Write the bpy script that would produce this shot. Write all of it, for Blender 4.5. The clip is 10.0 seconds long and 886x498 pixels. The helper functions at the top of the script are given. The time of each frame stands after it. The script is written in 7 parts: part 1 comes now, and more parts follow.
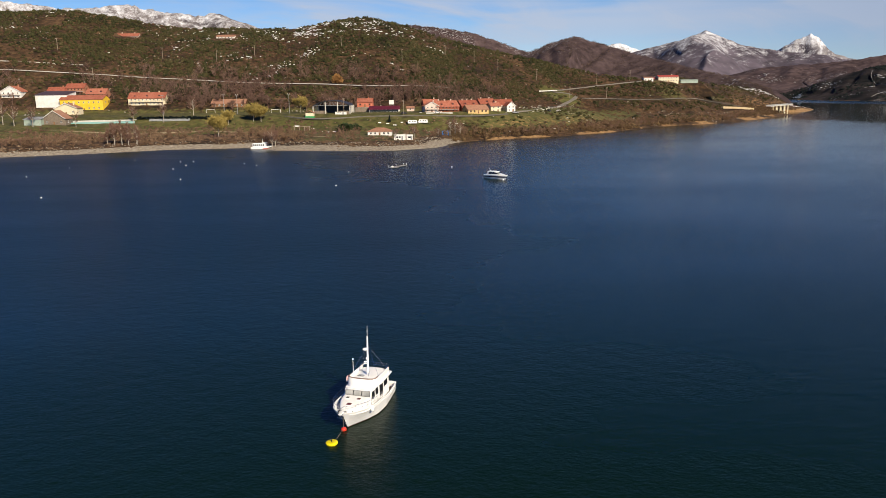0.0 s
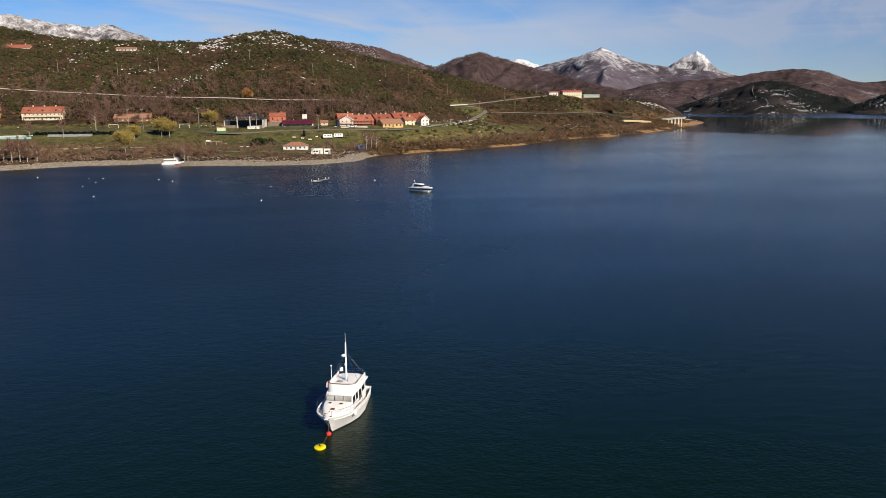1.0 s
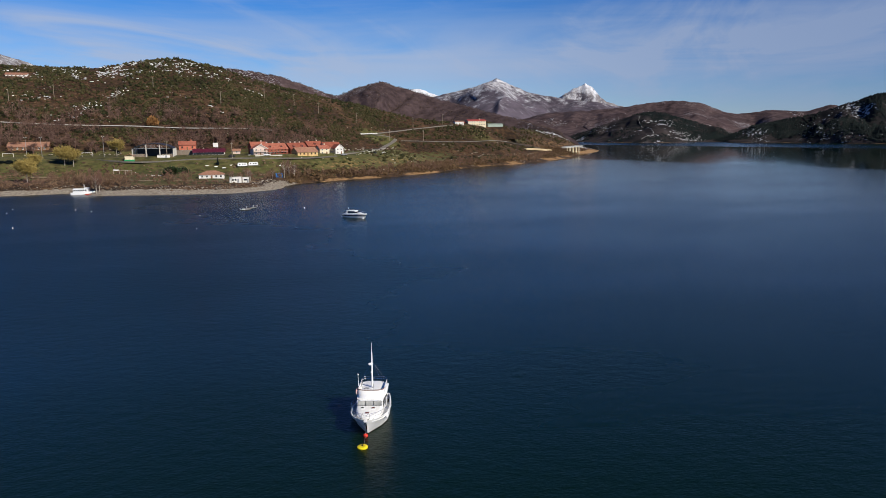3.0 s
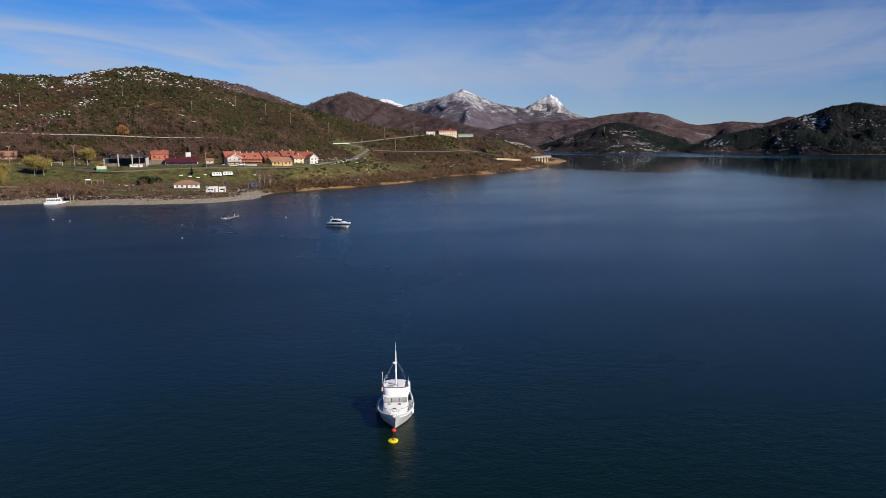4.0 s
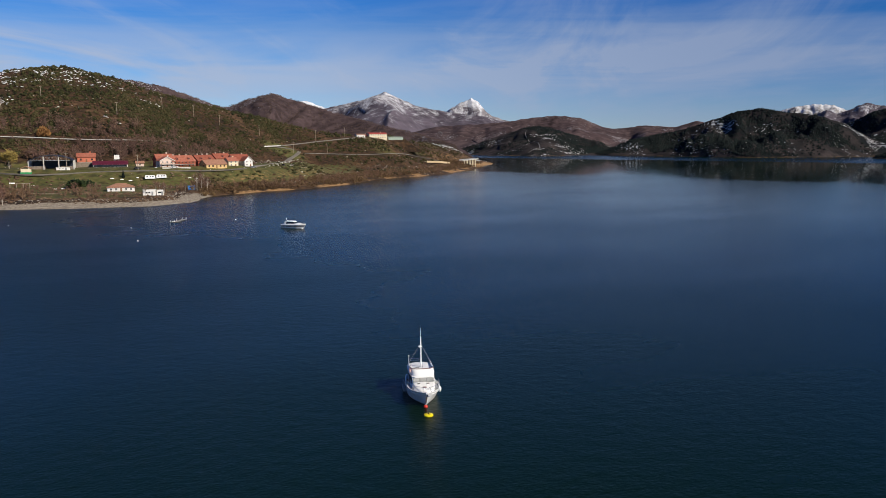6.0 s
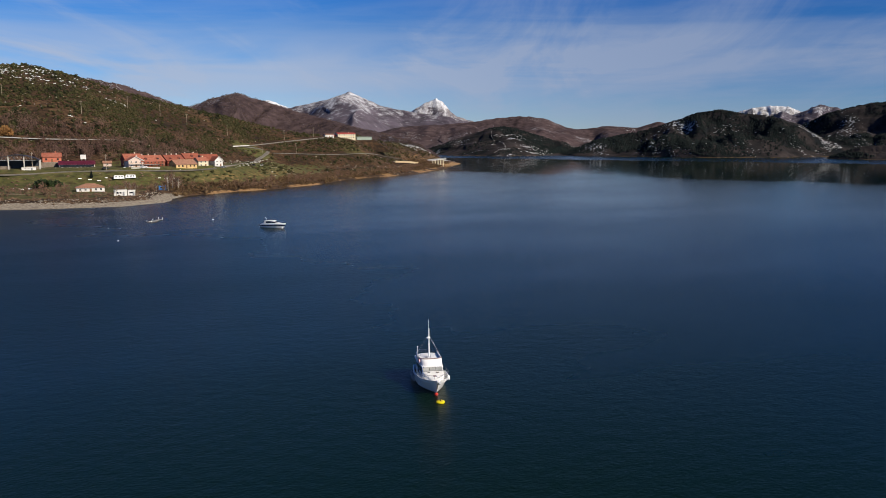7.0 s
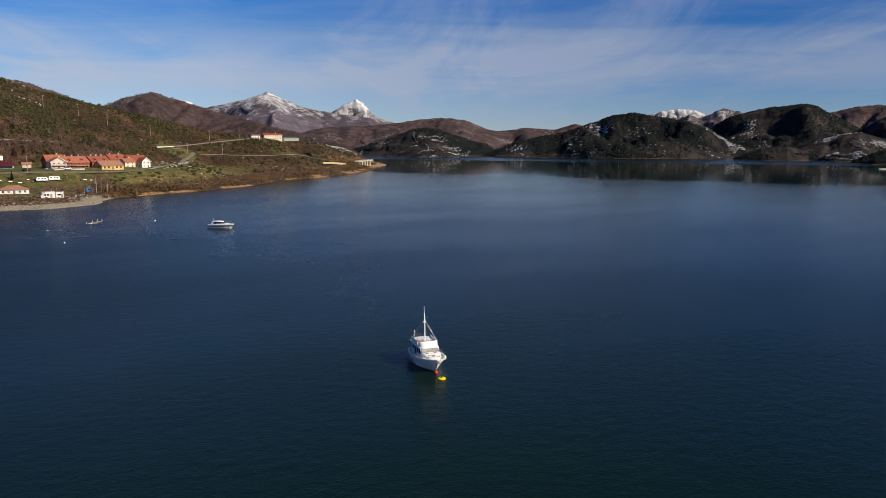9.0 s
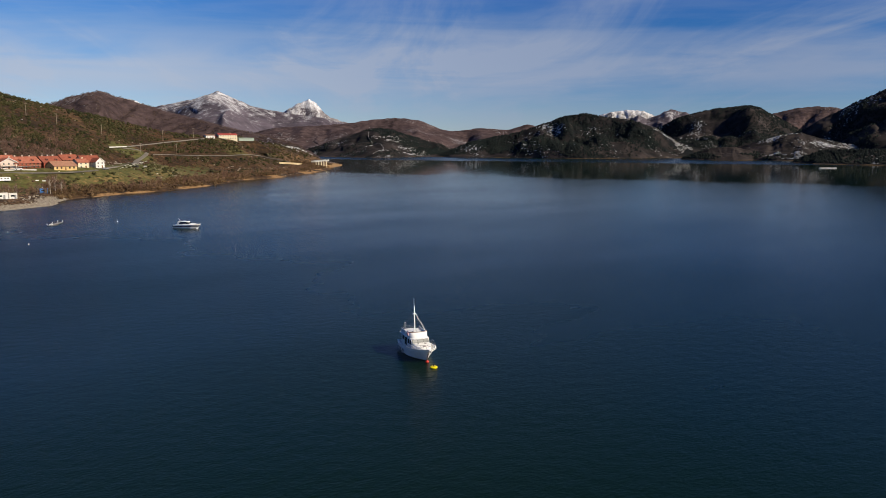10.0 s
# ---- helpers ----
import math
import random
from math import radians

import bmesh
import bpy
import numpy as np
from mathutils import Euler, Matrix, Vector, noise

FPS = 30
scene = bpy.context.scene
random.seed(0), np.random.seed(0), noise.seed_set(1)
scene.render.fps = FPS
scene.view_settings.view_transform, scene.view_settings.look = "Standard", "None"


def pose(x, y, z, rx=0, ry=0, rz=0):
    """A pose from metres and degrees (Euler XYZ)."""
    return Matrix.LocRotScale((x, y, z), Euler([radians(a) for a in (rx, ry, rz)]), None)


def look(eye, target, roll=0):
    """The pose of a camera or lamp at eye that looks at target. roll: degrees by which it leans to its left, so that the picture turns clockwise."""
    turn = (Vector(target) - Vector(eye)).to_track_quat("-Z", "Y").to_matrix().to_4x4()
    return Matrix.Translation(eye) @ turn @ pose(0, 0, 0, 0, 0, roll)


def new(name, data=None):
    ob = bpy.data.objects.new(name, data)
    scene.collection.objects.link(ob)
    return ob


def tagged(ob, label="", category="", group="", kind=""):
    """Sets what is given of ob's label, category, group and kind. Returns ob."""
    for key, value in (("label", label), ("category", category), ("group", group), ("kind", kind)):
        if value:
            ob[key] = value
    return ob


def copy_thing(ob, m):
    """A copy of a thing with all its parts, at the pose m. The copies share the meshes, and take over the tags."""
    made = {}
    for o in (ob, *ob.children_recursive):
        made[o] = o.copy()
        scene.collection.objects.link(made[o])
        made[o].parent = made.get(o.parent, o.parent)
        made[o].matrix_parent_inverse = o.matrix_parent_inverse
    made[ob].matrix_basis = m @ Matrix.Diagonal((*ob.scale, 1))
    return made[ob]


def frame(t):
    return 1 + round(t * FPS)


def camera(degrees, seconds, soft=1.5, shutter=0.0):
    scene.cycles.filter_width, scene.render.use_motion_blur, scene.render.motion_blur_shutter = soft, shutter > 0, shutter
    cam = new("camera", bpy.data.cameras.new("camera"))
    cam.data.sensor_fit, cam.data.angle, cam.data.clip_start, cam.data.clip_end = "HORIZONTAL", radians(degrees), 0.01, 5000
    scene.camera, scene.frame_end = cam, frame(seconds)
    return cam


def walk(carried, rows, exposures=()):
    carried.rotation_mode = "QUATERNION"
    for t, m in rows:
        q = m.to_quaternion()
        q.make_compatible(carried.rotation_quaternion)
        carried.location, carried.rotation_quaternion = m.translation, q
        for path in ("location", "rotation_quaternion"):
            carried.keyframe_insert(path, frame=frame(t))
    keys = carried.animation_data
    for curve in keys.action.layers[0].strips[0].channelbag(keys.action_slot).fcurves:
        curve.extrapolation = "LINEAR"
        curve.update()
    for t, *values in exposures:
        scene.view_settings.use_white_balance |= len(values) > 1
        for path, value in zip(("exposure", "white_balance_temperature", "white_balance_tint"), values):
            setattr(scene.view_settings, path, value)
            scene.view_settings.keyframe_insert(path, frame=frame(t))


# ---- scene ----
cam = camera(63.2, 10.0, soft=0.55)
PATH = [
    (0, (0.131, 0.73, 28.835), (0.149, 2.684, 28.406), -0.7),
    (0.5, (-2.971, -0.595, 28.87), (-2.829, 1.357, 28.458), -0.7),
    (1, (-6.11, -1.919, 28.904), (-5.84, 0.023, 28.509), -0.7),
    (1.5, (-9.277, -3.207, 28.977), (-8.881, -1.284, 28.6), -0.7),
    (2, (-12.492, -4.475, 29.047), (-12.034, -2.562, 28.688), -0.6),
    (2.5, (-15.717, -5.679, 29.122), (-15.217, -3.773, 28.782), -0.6),
    (4, (-25.77, -9.118, 29.274), (-25.135, -7.245, 28.978), -0.4),
    (4.5, (-29.128, -10.141, 29.284), (-28.449, -8.282, 28.995), -0.4),
    (5, (-32.524, -10.983, 29.308), (-31.791, -9.144, 29.018), -0.3),
    (5.5, (-35.865, -11.688, 29.355), (-35.077, -9.873, 29.065), -0.3),
    (7, (-45.609, -13.761, 29.42), (-44.684, -12.012, 29.13), -0.2),
    (7.5, (-48.708, -14.514, 29.425), (-47.738, -12.789, 29.136), -0.2),
    (8, (-51.824, -15.198, 29.416), (-50.808, -13.5, 29.128), -0.1),
    (8.5, (-54.986, -15.784, 29.401), (-53.922, -14.115, 29.112), -0.1),
    (9, (-58.146, -16.324, 29.388), (-57.033, -14.688, 29.101), -0.1),
    (9.5, (-61.367, -16.819, 29.376), (-60.204, -15.217, 29.089), -0.1),
    (10, (-64.728, -17.248, 29.339), (-63.511, -15.687, 29.052), -0.1),
]
EXPOSURES = [(0.0, 0.34, 7150, 10), (1.0, 0.26, 6950, 10), (1.5, 0.19, 6600, 10), (2.0, 0.14, 6300, 10), (2.5, 0.10, 6250, 10), (4.0, 0.08, 6350, 10),
             (5.5, 0.10, 6450, 10), (7.0, 0.13, 6600, 10), (8.5, 0.17, 6900, 10), (10.0, 0.2, 7100, 10)]
walk(cam, [(t, look(eye, target, roll)) for t, eye, target, roll in PATH], EXPOSURES)

# ---- world, sun, exposure ----
SUN_AZ, SUN_EL = 147.0, 33.0
world = bpy.data.worlds.new("sky")
scene.world = world
world.use_nodes = True


def sky_nodes():
    nt = world.node_tree
    nt.nodes.clear()
    N = nt.nodes.new
    out, bg = N("ShaderNodeOutputWorld"), N("ShaderNodeBackground")
    sky = N("ShaderNodeTexSky")
    sky.sky_type, sky.sun_disc = "NISHITA", False
    sky.sun_elevation, sky.sun_rotation = radians(SUN_EL), radians(SUN_AZ)
    sky.altitude, sky.air_density, sky.dust_density, sky.ozone_density = 1100, 1.0, 0.05, 2.5
    L = nt.links.new
    tc, sep = N("ShaderNodeTexCoord"), N("ShaderNodeSeparateXYZ")
    L(tc.outputs["Generated"], sep.inputs["Vector"])

    def noise_at(vector, scale, detail, rough, bend, low, high, top):
        n, r = N("ShaderNodeTexNoise"), N("ShaderNodeMapRange")
        n.inputs["Scale"].default_value, n.inputs["Detail"].default_value = scale, detail
        n.inputs["Roughness"].default_value, n.inputs["Distortion"].default_value = rough, bend
        r.inputs["From Min"].default_value, r.inputs["From Max"].default_value, r.inputs["To Max"].default_value = low, high, top
        r.interpolation_type = "SMOOTHSTEP"
        L(vector, n.inputs["Vector"])
        L(n.outputs["Fac"], r.inputs["Value"])
        return r.outputs["Result"]

    def combine(op, p, q):
        n = N("ShaderNodeMath")
        n.operation, n.use_clamp = op, True
        for k, v in enumerate((p, q)):
            if isinstance(v, float):
                n.inputs[k].default_value = v
            else:
                L(v, n.inputs[k])
        return n.outputs[0]

    def by_height(rows):
        ramp = N("ShaderNodeValToRGB")
        while len(ramp.color_ramp.elements) < len(rows):
            ramp.color_ramp.elements.new(0.5)
        for e, (pos, v) in zip(ramp.color_ramp.elements, rows):
            e.position, e.color = pos, (v, v, v, 1)
        L(sep.outputs["Z"], ramp.inputs["Fac"])
        return ramp.outputs["Color"]

    # a high cirrus sheet on a plane overhead, drawn out along the wind, and a milky band of it low over the mountains
    rise, plane, wind = N("ShaderNodeMath"), N("ShaderNodeVectorMath"), N("ShaderNodeMapping")
    rise.inputs[1].default_value = 0.11
    L(sep.outputs["Z"], rise.inputs[0])
    plane.operation = "DIVIDE"
    L(tc.outputs["Generated"], plane.inputs[0])
    L(rise.outputs[0], plane.inputs[1])
    wind.vector_type = "TEXTURE"
    wind.inputs["Rotation"].default_value, wind.inputs["Scale"].default_value = (0, 0, radians(57)), (3.2, 1.0, 1.0)
    L(plane.outputs["Vector"], wind.inputs["Vector"])
    streaks = noise_at(wind.outputs["Vector"], 1.15, 8, 0.58, 0.7, 0.47, 0.80, 0.85)
    streaks = combine("MULTIPLY", streaks, by_height(((0.0, 0.0), (0.05, 0.5), (0.10, 1.0), (0.22, 0.75), (0.34, 0.0))))
    flat = N("ShaderNodeMapping")
    flat.inputs["Scale"].default_value, flat.inputs["Rotation"].default_value = (1, 1, 9), (0.03, -0.05, 0.4)
    L(tc.outputs["Generated"], flat.inputs["Vector"])
    sheet = noise_at(flat.outputs["Vector"], 2.1, 9, 0.55, 0.6, 0.26, 0.62, 1.0)
    sheet = combine("MULTIPLY", sheet, by_height(((0.0, 0.62), (0.02, 0.46), (0.055, 0.50), (0.085, 0.92), (0.112, 0.88), (0.15, 0.34), (0.24, 0.0))))
    cover = combine("MULTIPLY", combine("ADD", streaks, sheet), 0.82)
    mix = N("ShaderNodeMix")
    mix.data_type = "RGBA"
    mix.inputs["B"].default_value = (5.1, 5.95, 7.8, 1)
    L(cover, mix.inputs["Factor"])
    tint, deep = N("ShaderNodeMix"), N("ShaderNodeMapRange")
    tint.data_type, tint.blend_type = "RGBA", "MULTIPLY"
    tint.inputs["B"].default_value = (0.20, 0.66, 0.98, 1)
    deep.inputs["From Min"].default_value, deep.inputs["From Max"].default_value = 0.0, 0.16
    L(sep.outputs["Z"], deep.inputs["Value"])
    L(deep.outputs["Result"], tint.inputs["Factor"])
    zen, dome = N("ShaderNodeMix"), N("ShaderNodeMapRange")
    zen.data_type, zen.blend_type = "RGBA", "MULTIPLY"
    zen.inputs["B"].default_value = (0.50, 0.92, 1.36, 1)
    dome.inputs["From Min"].default_value, dome.inputs["From Max"].default_value = 0.15, 0.34
    L(sep.outputs["Z"], dome.inputs["Value"])
    L(dome.outputs["Result"], zen.inputs["Factor"])
    cool = N("ShaderNodeMix")
    cool.data_type, cool.blend_type = "RGBA", "MULTIPLY"
    cool.inputs["Factor"].default_value = 1.0
    cool.inputs["B"].default_value = (0.84, 0.97, 1.22, 1)
    L(sky.outputs["Color"], cool.inputs["A"])
    L(cool.outputs["Result"], tint.inputs["A"])
    L(tint.outputs["Result"], zen.inputs["A"])
    # the sky is deepest about a right angle from the sun
    side, pol, dim = N("ShaderNodeVectorMath"), N("ShaderNodeMapRange"), N("ShaderNodeMix")
    side.operation = "DOT_PRODUCT"
    side.inputs[1].default_value = (0.96, 0.27, 0)
    pol.inputs["From Min"].default_value, pol.inputs["From Max"].default_value = 0.50, 0.97
    dim.data_type, dim.blend_type = "RGBA", "MULTIPLY"
    dim.inputs["B"].default_value = (0.60, 0.66, 0.76, 1)
    L(tc.outputs["Generated"], side.inputs[0])
    L(side.outputs["Value"], pol.inputs["Value"])
    L(pol.outputs["Result"], dim.inputs["Factor"])
    apex, crown = N("ShaderNodeMix"), N("ShaderNodeMapRange")
    apex.data_type, apex.blend_type = "RGBA", "MULTIPLY"
    apex.inputs["B"].default_value = (0.30, 0.32, 0.24, 1)
    crown.inputs["From Min"].default_value, crown.inputs["From Max"].default_value = 0.26, 0.60
    L(sep.outputs["Z"], crown.inputs["Value"])
    L(crown.outputs["Result"], apex.inputs["Factor"])
    L(zen.outputs["Result"], apex.inputs["A"])
    L(apex.outputs["Result"], mix.inputs["A"])
    L(mix.outputs["Result"], dim.inputs["A"])
    L(dim.outputs["Result"], bg.inputs["Color"])
    bg.inputs["Strength"].default_value = 0.075
    L(bg.outputs["Background"], out.inputs["Surface"])


sky_nodes()
sun = new("sun", bpy.data.lights.new("sun", "SUN"))
sun.data.energy, sun.data.angle, sun.data.color = 5.4, radians(0.6), (1.0, 0.91, 0.76)
_az, _el = radians(SUN_AZ), radians(SUN_EL)
sun.matrix_world = look((300, -300, 400), (300 - math.sin(_az) * math.cos(_el), -300 - math.cos(_az) * math.cos(_el), 400 - math.sin(_el)))

# ---- terrain functions ----
SHORE = [(-900, 300), (-600, 335), (-400, 342), (-290, 345), (-210, 352), (-176, 366), (-142, 387), (-101, 394), (-84, 372), (-43, 365), (-20, 364), (0, 378),
         (12, 412), (45, 441), (83, 460), (118, 492), (152, 535), (188, 574), (218, 586), (262, 626), (324, 702), (374, 760), (366, 796), (388, 836), (424, 846), (442, 866), (478, 918), (496, 960), (512, 1010), (550, 1180), (600, 1500)]
FOOT = ((-900, 552), (-60, 552), (0, 528), (50, 575), (114, 640), (250, 690), (430, 880), (620, 1200))
CREST_Y = ((-900, 760), (190, 745), (245, 772), (340, 890), (443, 1006), (520, 1150), (620, 1300))
CREST_Z = ((-900, 114), (-425, 111), (-353, 111), (-288, 99), (-244, 92), (-138, 91), (-82, 99), (-60, 99.5), (-26, 92), (8, 81), (51, 69), (97, 59), (144, 47), (190, 40), (235, 39), (275, 38), (340, 32), (443, 25), (500, 12), (620, 8))
BENCH = ((-60, -7), (0, 0), (6, 1.3), (14, 3.0), (30, 3.7), (62, 5.0), (90, 9.5), (110, 11.8), (170, 15), (400, 17))


def table(x, rows):
    return np.interp(x, [r[0] for r in rows], [r[1] for r in rows])


def grain(ix, iy, seed):
    h = (ix.astype(np.int64) * 374761393 + iy.astype(np.int64) * 668265263 + seed * 1442695041) & 0xFFFFFFFF
    h = ((h ^ (h >> 13)) * 1274126177) & 0xFFFFFFFF
    return ((h ^ (h >> 16)) & 0xFFFF) / 65535.0


def fbm(x, y, size, octaves=4, seed=0, gain=0.5):
    """Smooth noise about 0, within about -1 to 1."""
    x, y = np.asarray(x, float) / size, np.asarray(y, float) / size
    total, amp, norm = 0.0, 1.0, 0.0
    for o in range(octaves):
        ix, iy = np.floor(x), np.floor(y)
        fx, fy = x - ix, y - iy
        fx, fy = fx * fx * (3 - 2 * fx), fy * fy * (3 - 2 * fy)
        a, b = grain(ix, iy, seed + o), grain(ix + 1, iy, seed + o)
        c, d = grain(ix, iy + 1, seed + o), grain(ix + 1, iy + 1, seed + o)
        total = total + amp * ((a + (b - a) * fx) * (1 - fy) + (c + (d - c) * fx) * fy - 0.5) * 2
        norm += amp
        x, y, amp = x * 2.03 + 17.3, y * 2.03 + 5.1, amp * gain
    return total / norm


def from_shore(x, y):
    """Distance from the water's edge, positive on land."""
    x, y = np.asarray(x, float), np.asarray(y, float)
    best = np.full(x.shape, 1e9)
    inside = np.zeros(x.shape, bool)
    ring = SHORE + [(600, 3000), (-900, 3000)]
    for k, ((ax, ay), (bx, by)) in enumerate(zip(ring, ring[1:] + ring[:1])):
        if k < len(SHORE) - 1:
            dx, dy = bx - ax, by - ay
            s = np.clip(((x - ax) * dx + (y - ay) * dy) / (dx * dx + dy * dy), 0, 1)
            best = np.minimum(best, np.hypot(x - ax - s * dx, y - ay - s * dy))
        if ay != by:
            cross = (ay > y) != (by > y)
            inside ^= cross & (x < (bx - ax) * (y - ay) / (by - ay) + ax)
    return np.where(inside, best, -best)


def land(x, y):
    """Height of the near land, its distance from the shore, and how far up the hill it lies (0 to 1)."""
    x, y = np.asarray(x, float), np.asarray(y, float)
    d = from_shore(x, y) + 3.4 * fbm(x, y, 24, 4, 3)
    foot, cy, cz = table(x, FOOT), table(x, CREST_Y), table(x, CREST_Z)
    up = (y - foot) / (cy - foot)
    u = np.clip(up, 0, 1)
    z = table(d, BENCH)
    step = np.clip((y - 440 - 0.25 * np.maximum(x, 0)) / 52, 0, 1)
    z = np.where(d < 0, z, np.maximum(z, 15.0 * step * step * (3 - 2 * step) * np.clip((d - 15) / 45, 0, 1) * np.clip((190 - x) / 80, 0, 1)))
    rise = u * (1.06 - 0.06 * u ** 5)
    z = z + (np.maximum(cz - z, 0)) * rise * np.clip(d / 40, 0, 1)
    z = z - np.maximum(up - 1, 0) * 25
    z = z + u * np.clip(d / 60, 0, 1) * (3.2 * fbm(x, y, 90, 3, 7) + 1.0 * fbm(x, y, 18, 3, 9)) * np.where(up > 0.85, 0.5, 1)
    z = z + np.clip(d / 30, 0, 1) * (0.35 * fbm(x, y, 14, 3, 11))
    return z, d, up


def ground_z(x, y):
    return float(land(np.array([x]), np.array([y]))[0][0])


# ---- materials ----
def mat(name, colors, scale=1.0, rough=0.8, bump=0.0, metal=0.0, detail=6.0, spec=0.3, stretch=(1, 1, 1), bump_scale=None, island=0.0, per_object=0.0):
    """A material whose colour runs through the given colours along two sizes of noise, in metres."""
    m = bpy.data.materials.new(name)
    m.use_nodes = True
    nt = m.node_tree
    p = nt.nodes["Principled BSDF"]
    N, L = nt.nodes.new, nt.links.new
    tc, mp = N("ShaderNodeTexCoord"), N("ShaderNodeMapping")
    mp.inputs["Scale"].default_value = stretch
    L(tc.outputs["Object"], mp.inputs["Vector"])
    a, b = N("ShaderNodeTexNoise"), N("ShaderNodeTexNoise")
    a.inputs["Scale"].default_value, a.inputs["Detail"].default_value = scale, detail
    b.inputs["Scale"].default_value, b.inputs["Detail"].default_value = scale * 0.13, 3
    L(mp.outputs["Vector"], a.inputs["Vector"])
    L(mp.outputs["Vector"], b.inputs["Vector"])
    add = N("ShaderNodeMath")
    add.operation = "MULTIPLY_ADD"
    L(b.outputs["Fac"], add.inputs[0])
    add.inputs[1].default_value = 0.7
    L(a.outputs["Fac"], add.inputs[2])
    last = add.outputs[0]
    shift = 0.85
    for amount, node, socket in ((island, "ShaderNodeNewGeometry", "Random Per Island"), (per_object, "ShaderNodeObjectInfo", "Random")):
        if amount:
            g, ma = N(node), N("ShaderNodeMath")
            ma.operation = "MULTIPLY_ADD"
            L(g.outputs[socket], ma.inputs[0])
            ma.inputs[1].default_value = amount
            L(last, ma.inputs[2])
            last = ma.outputs[0]
            shift += amount / 2
    ramp = N("ShaderNodeMapRange")
    spread = 0.22 + island * 0.5 + per_object * 0.5
    ramp.inputs["From Min"].default_value, ramp.inputs["From Max"].default_value = shift - spread, shift + spread
    L(last, ramp.inputs["Value"])
    cr = N("ShaderNodeValToRGB")
    while len(cr.color_ramp.elements) < len(colors):
        cr.color_ramp.elements.new(0.5)
    for k, (e, c) in enumerate(zip(cr.color_ramp.elements, colors)):
        e.position = k / max(1, len(colors) - 1)
        e.color = (*c, 1)
    L(ramp.outputs["Result"], cr.inputs["Fac"])
    L(cr.outputs["Color"], p.inputs["Base Color"])
    p.inputs["Roughness"].default_value, p.inputs["Metallic"].default_value = rough, metal
    p.inputs["Specular IOR Level"].default_value = spec
    if bump:
        bn, bt = N("ShaderNodeBump"), N("ShaderNodeTexNoise")
        bt.inputs["Scale"].default_value, bt.inputs["Detail"].default_value = bump_scale or scale * 2, 5
        L(mp.outputs["Vector"], bt.inputs["Vector"])
        L(bt.outputs["Fac"], bn.inputs["Height"])
        bn.inputs["Distance"].default_value = bump
        L(bn.outputs["Normal"], p.inputs["Normal"])
    return m


def mesh_object(name, verts, faces, materials, parent=None, smooth=False):
    me = bpy.data.meshes.new(name)
    me.from_pydata(verts, [], faces)
    for m in materials if isinstance(materials, (list, tuple)) else [materials]:
        me.materials.append(m)
    if smooth:
        me.polygons.foreach_set("use_smooth", [True] * len(me.polygons))
    me.update()
    ob = new(name, me)
    ob.parent = parent
    return ob


def grid_faces(nu, nv):
    i, j = np.meshgrid(np.arange(nu - 1), np.arange(nv - 1), indexing="ij")
    a = (i * nv + j).ravel()
    return np.stack([a, a + nv, a + nv + 1, a + 1], 1).tolist()


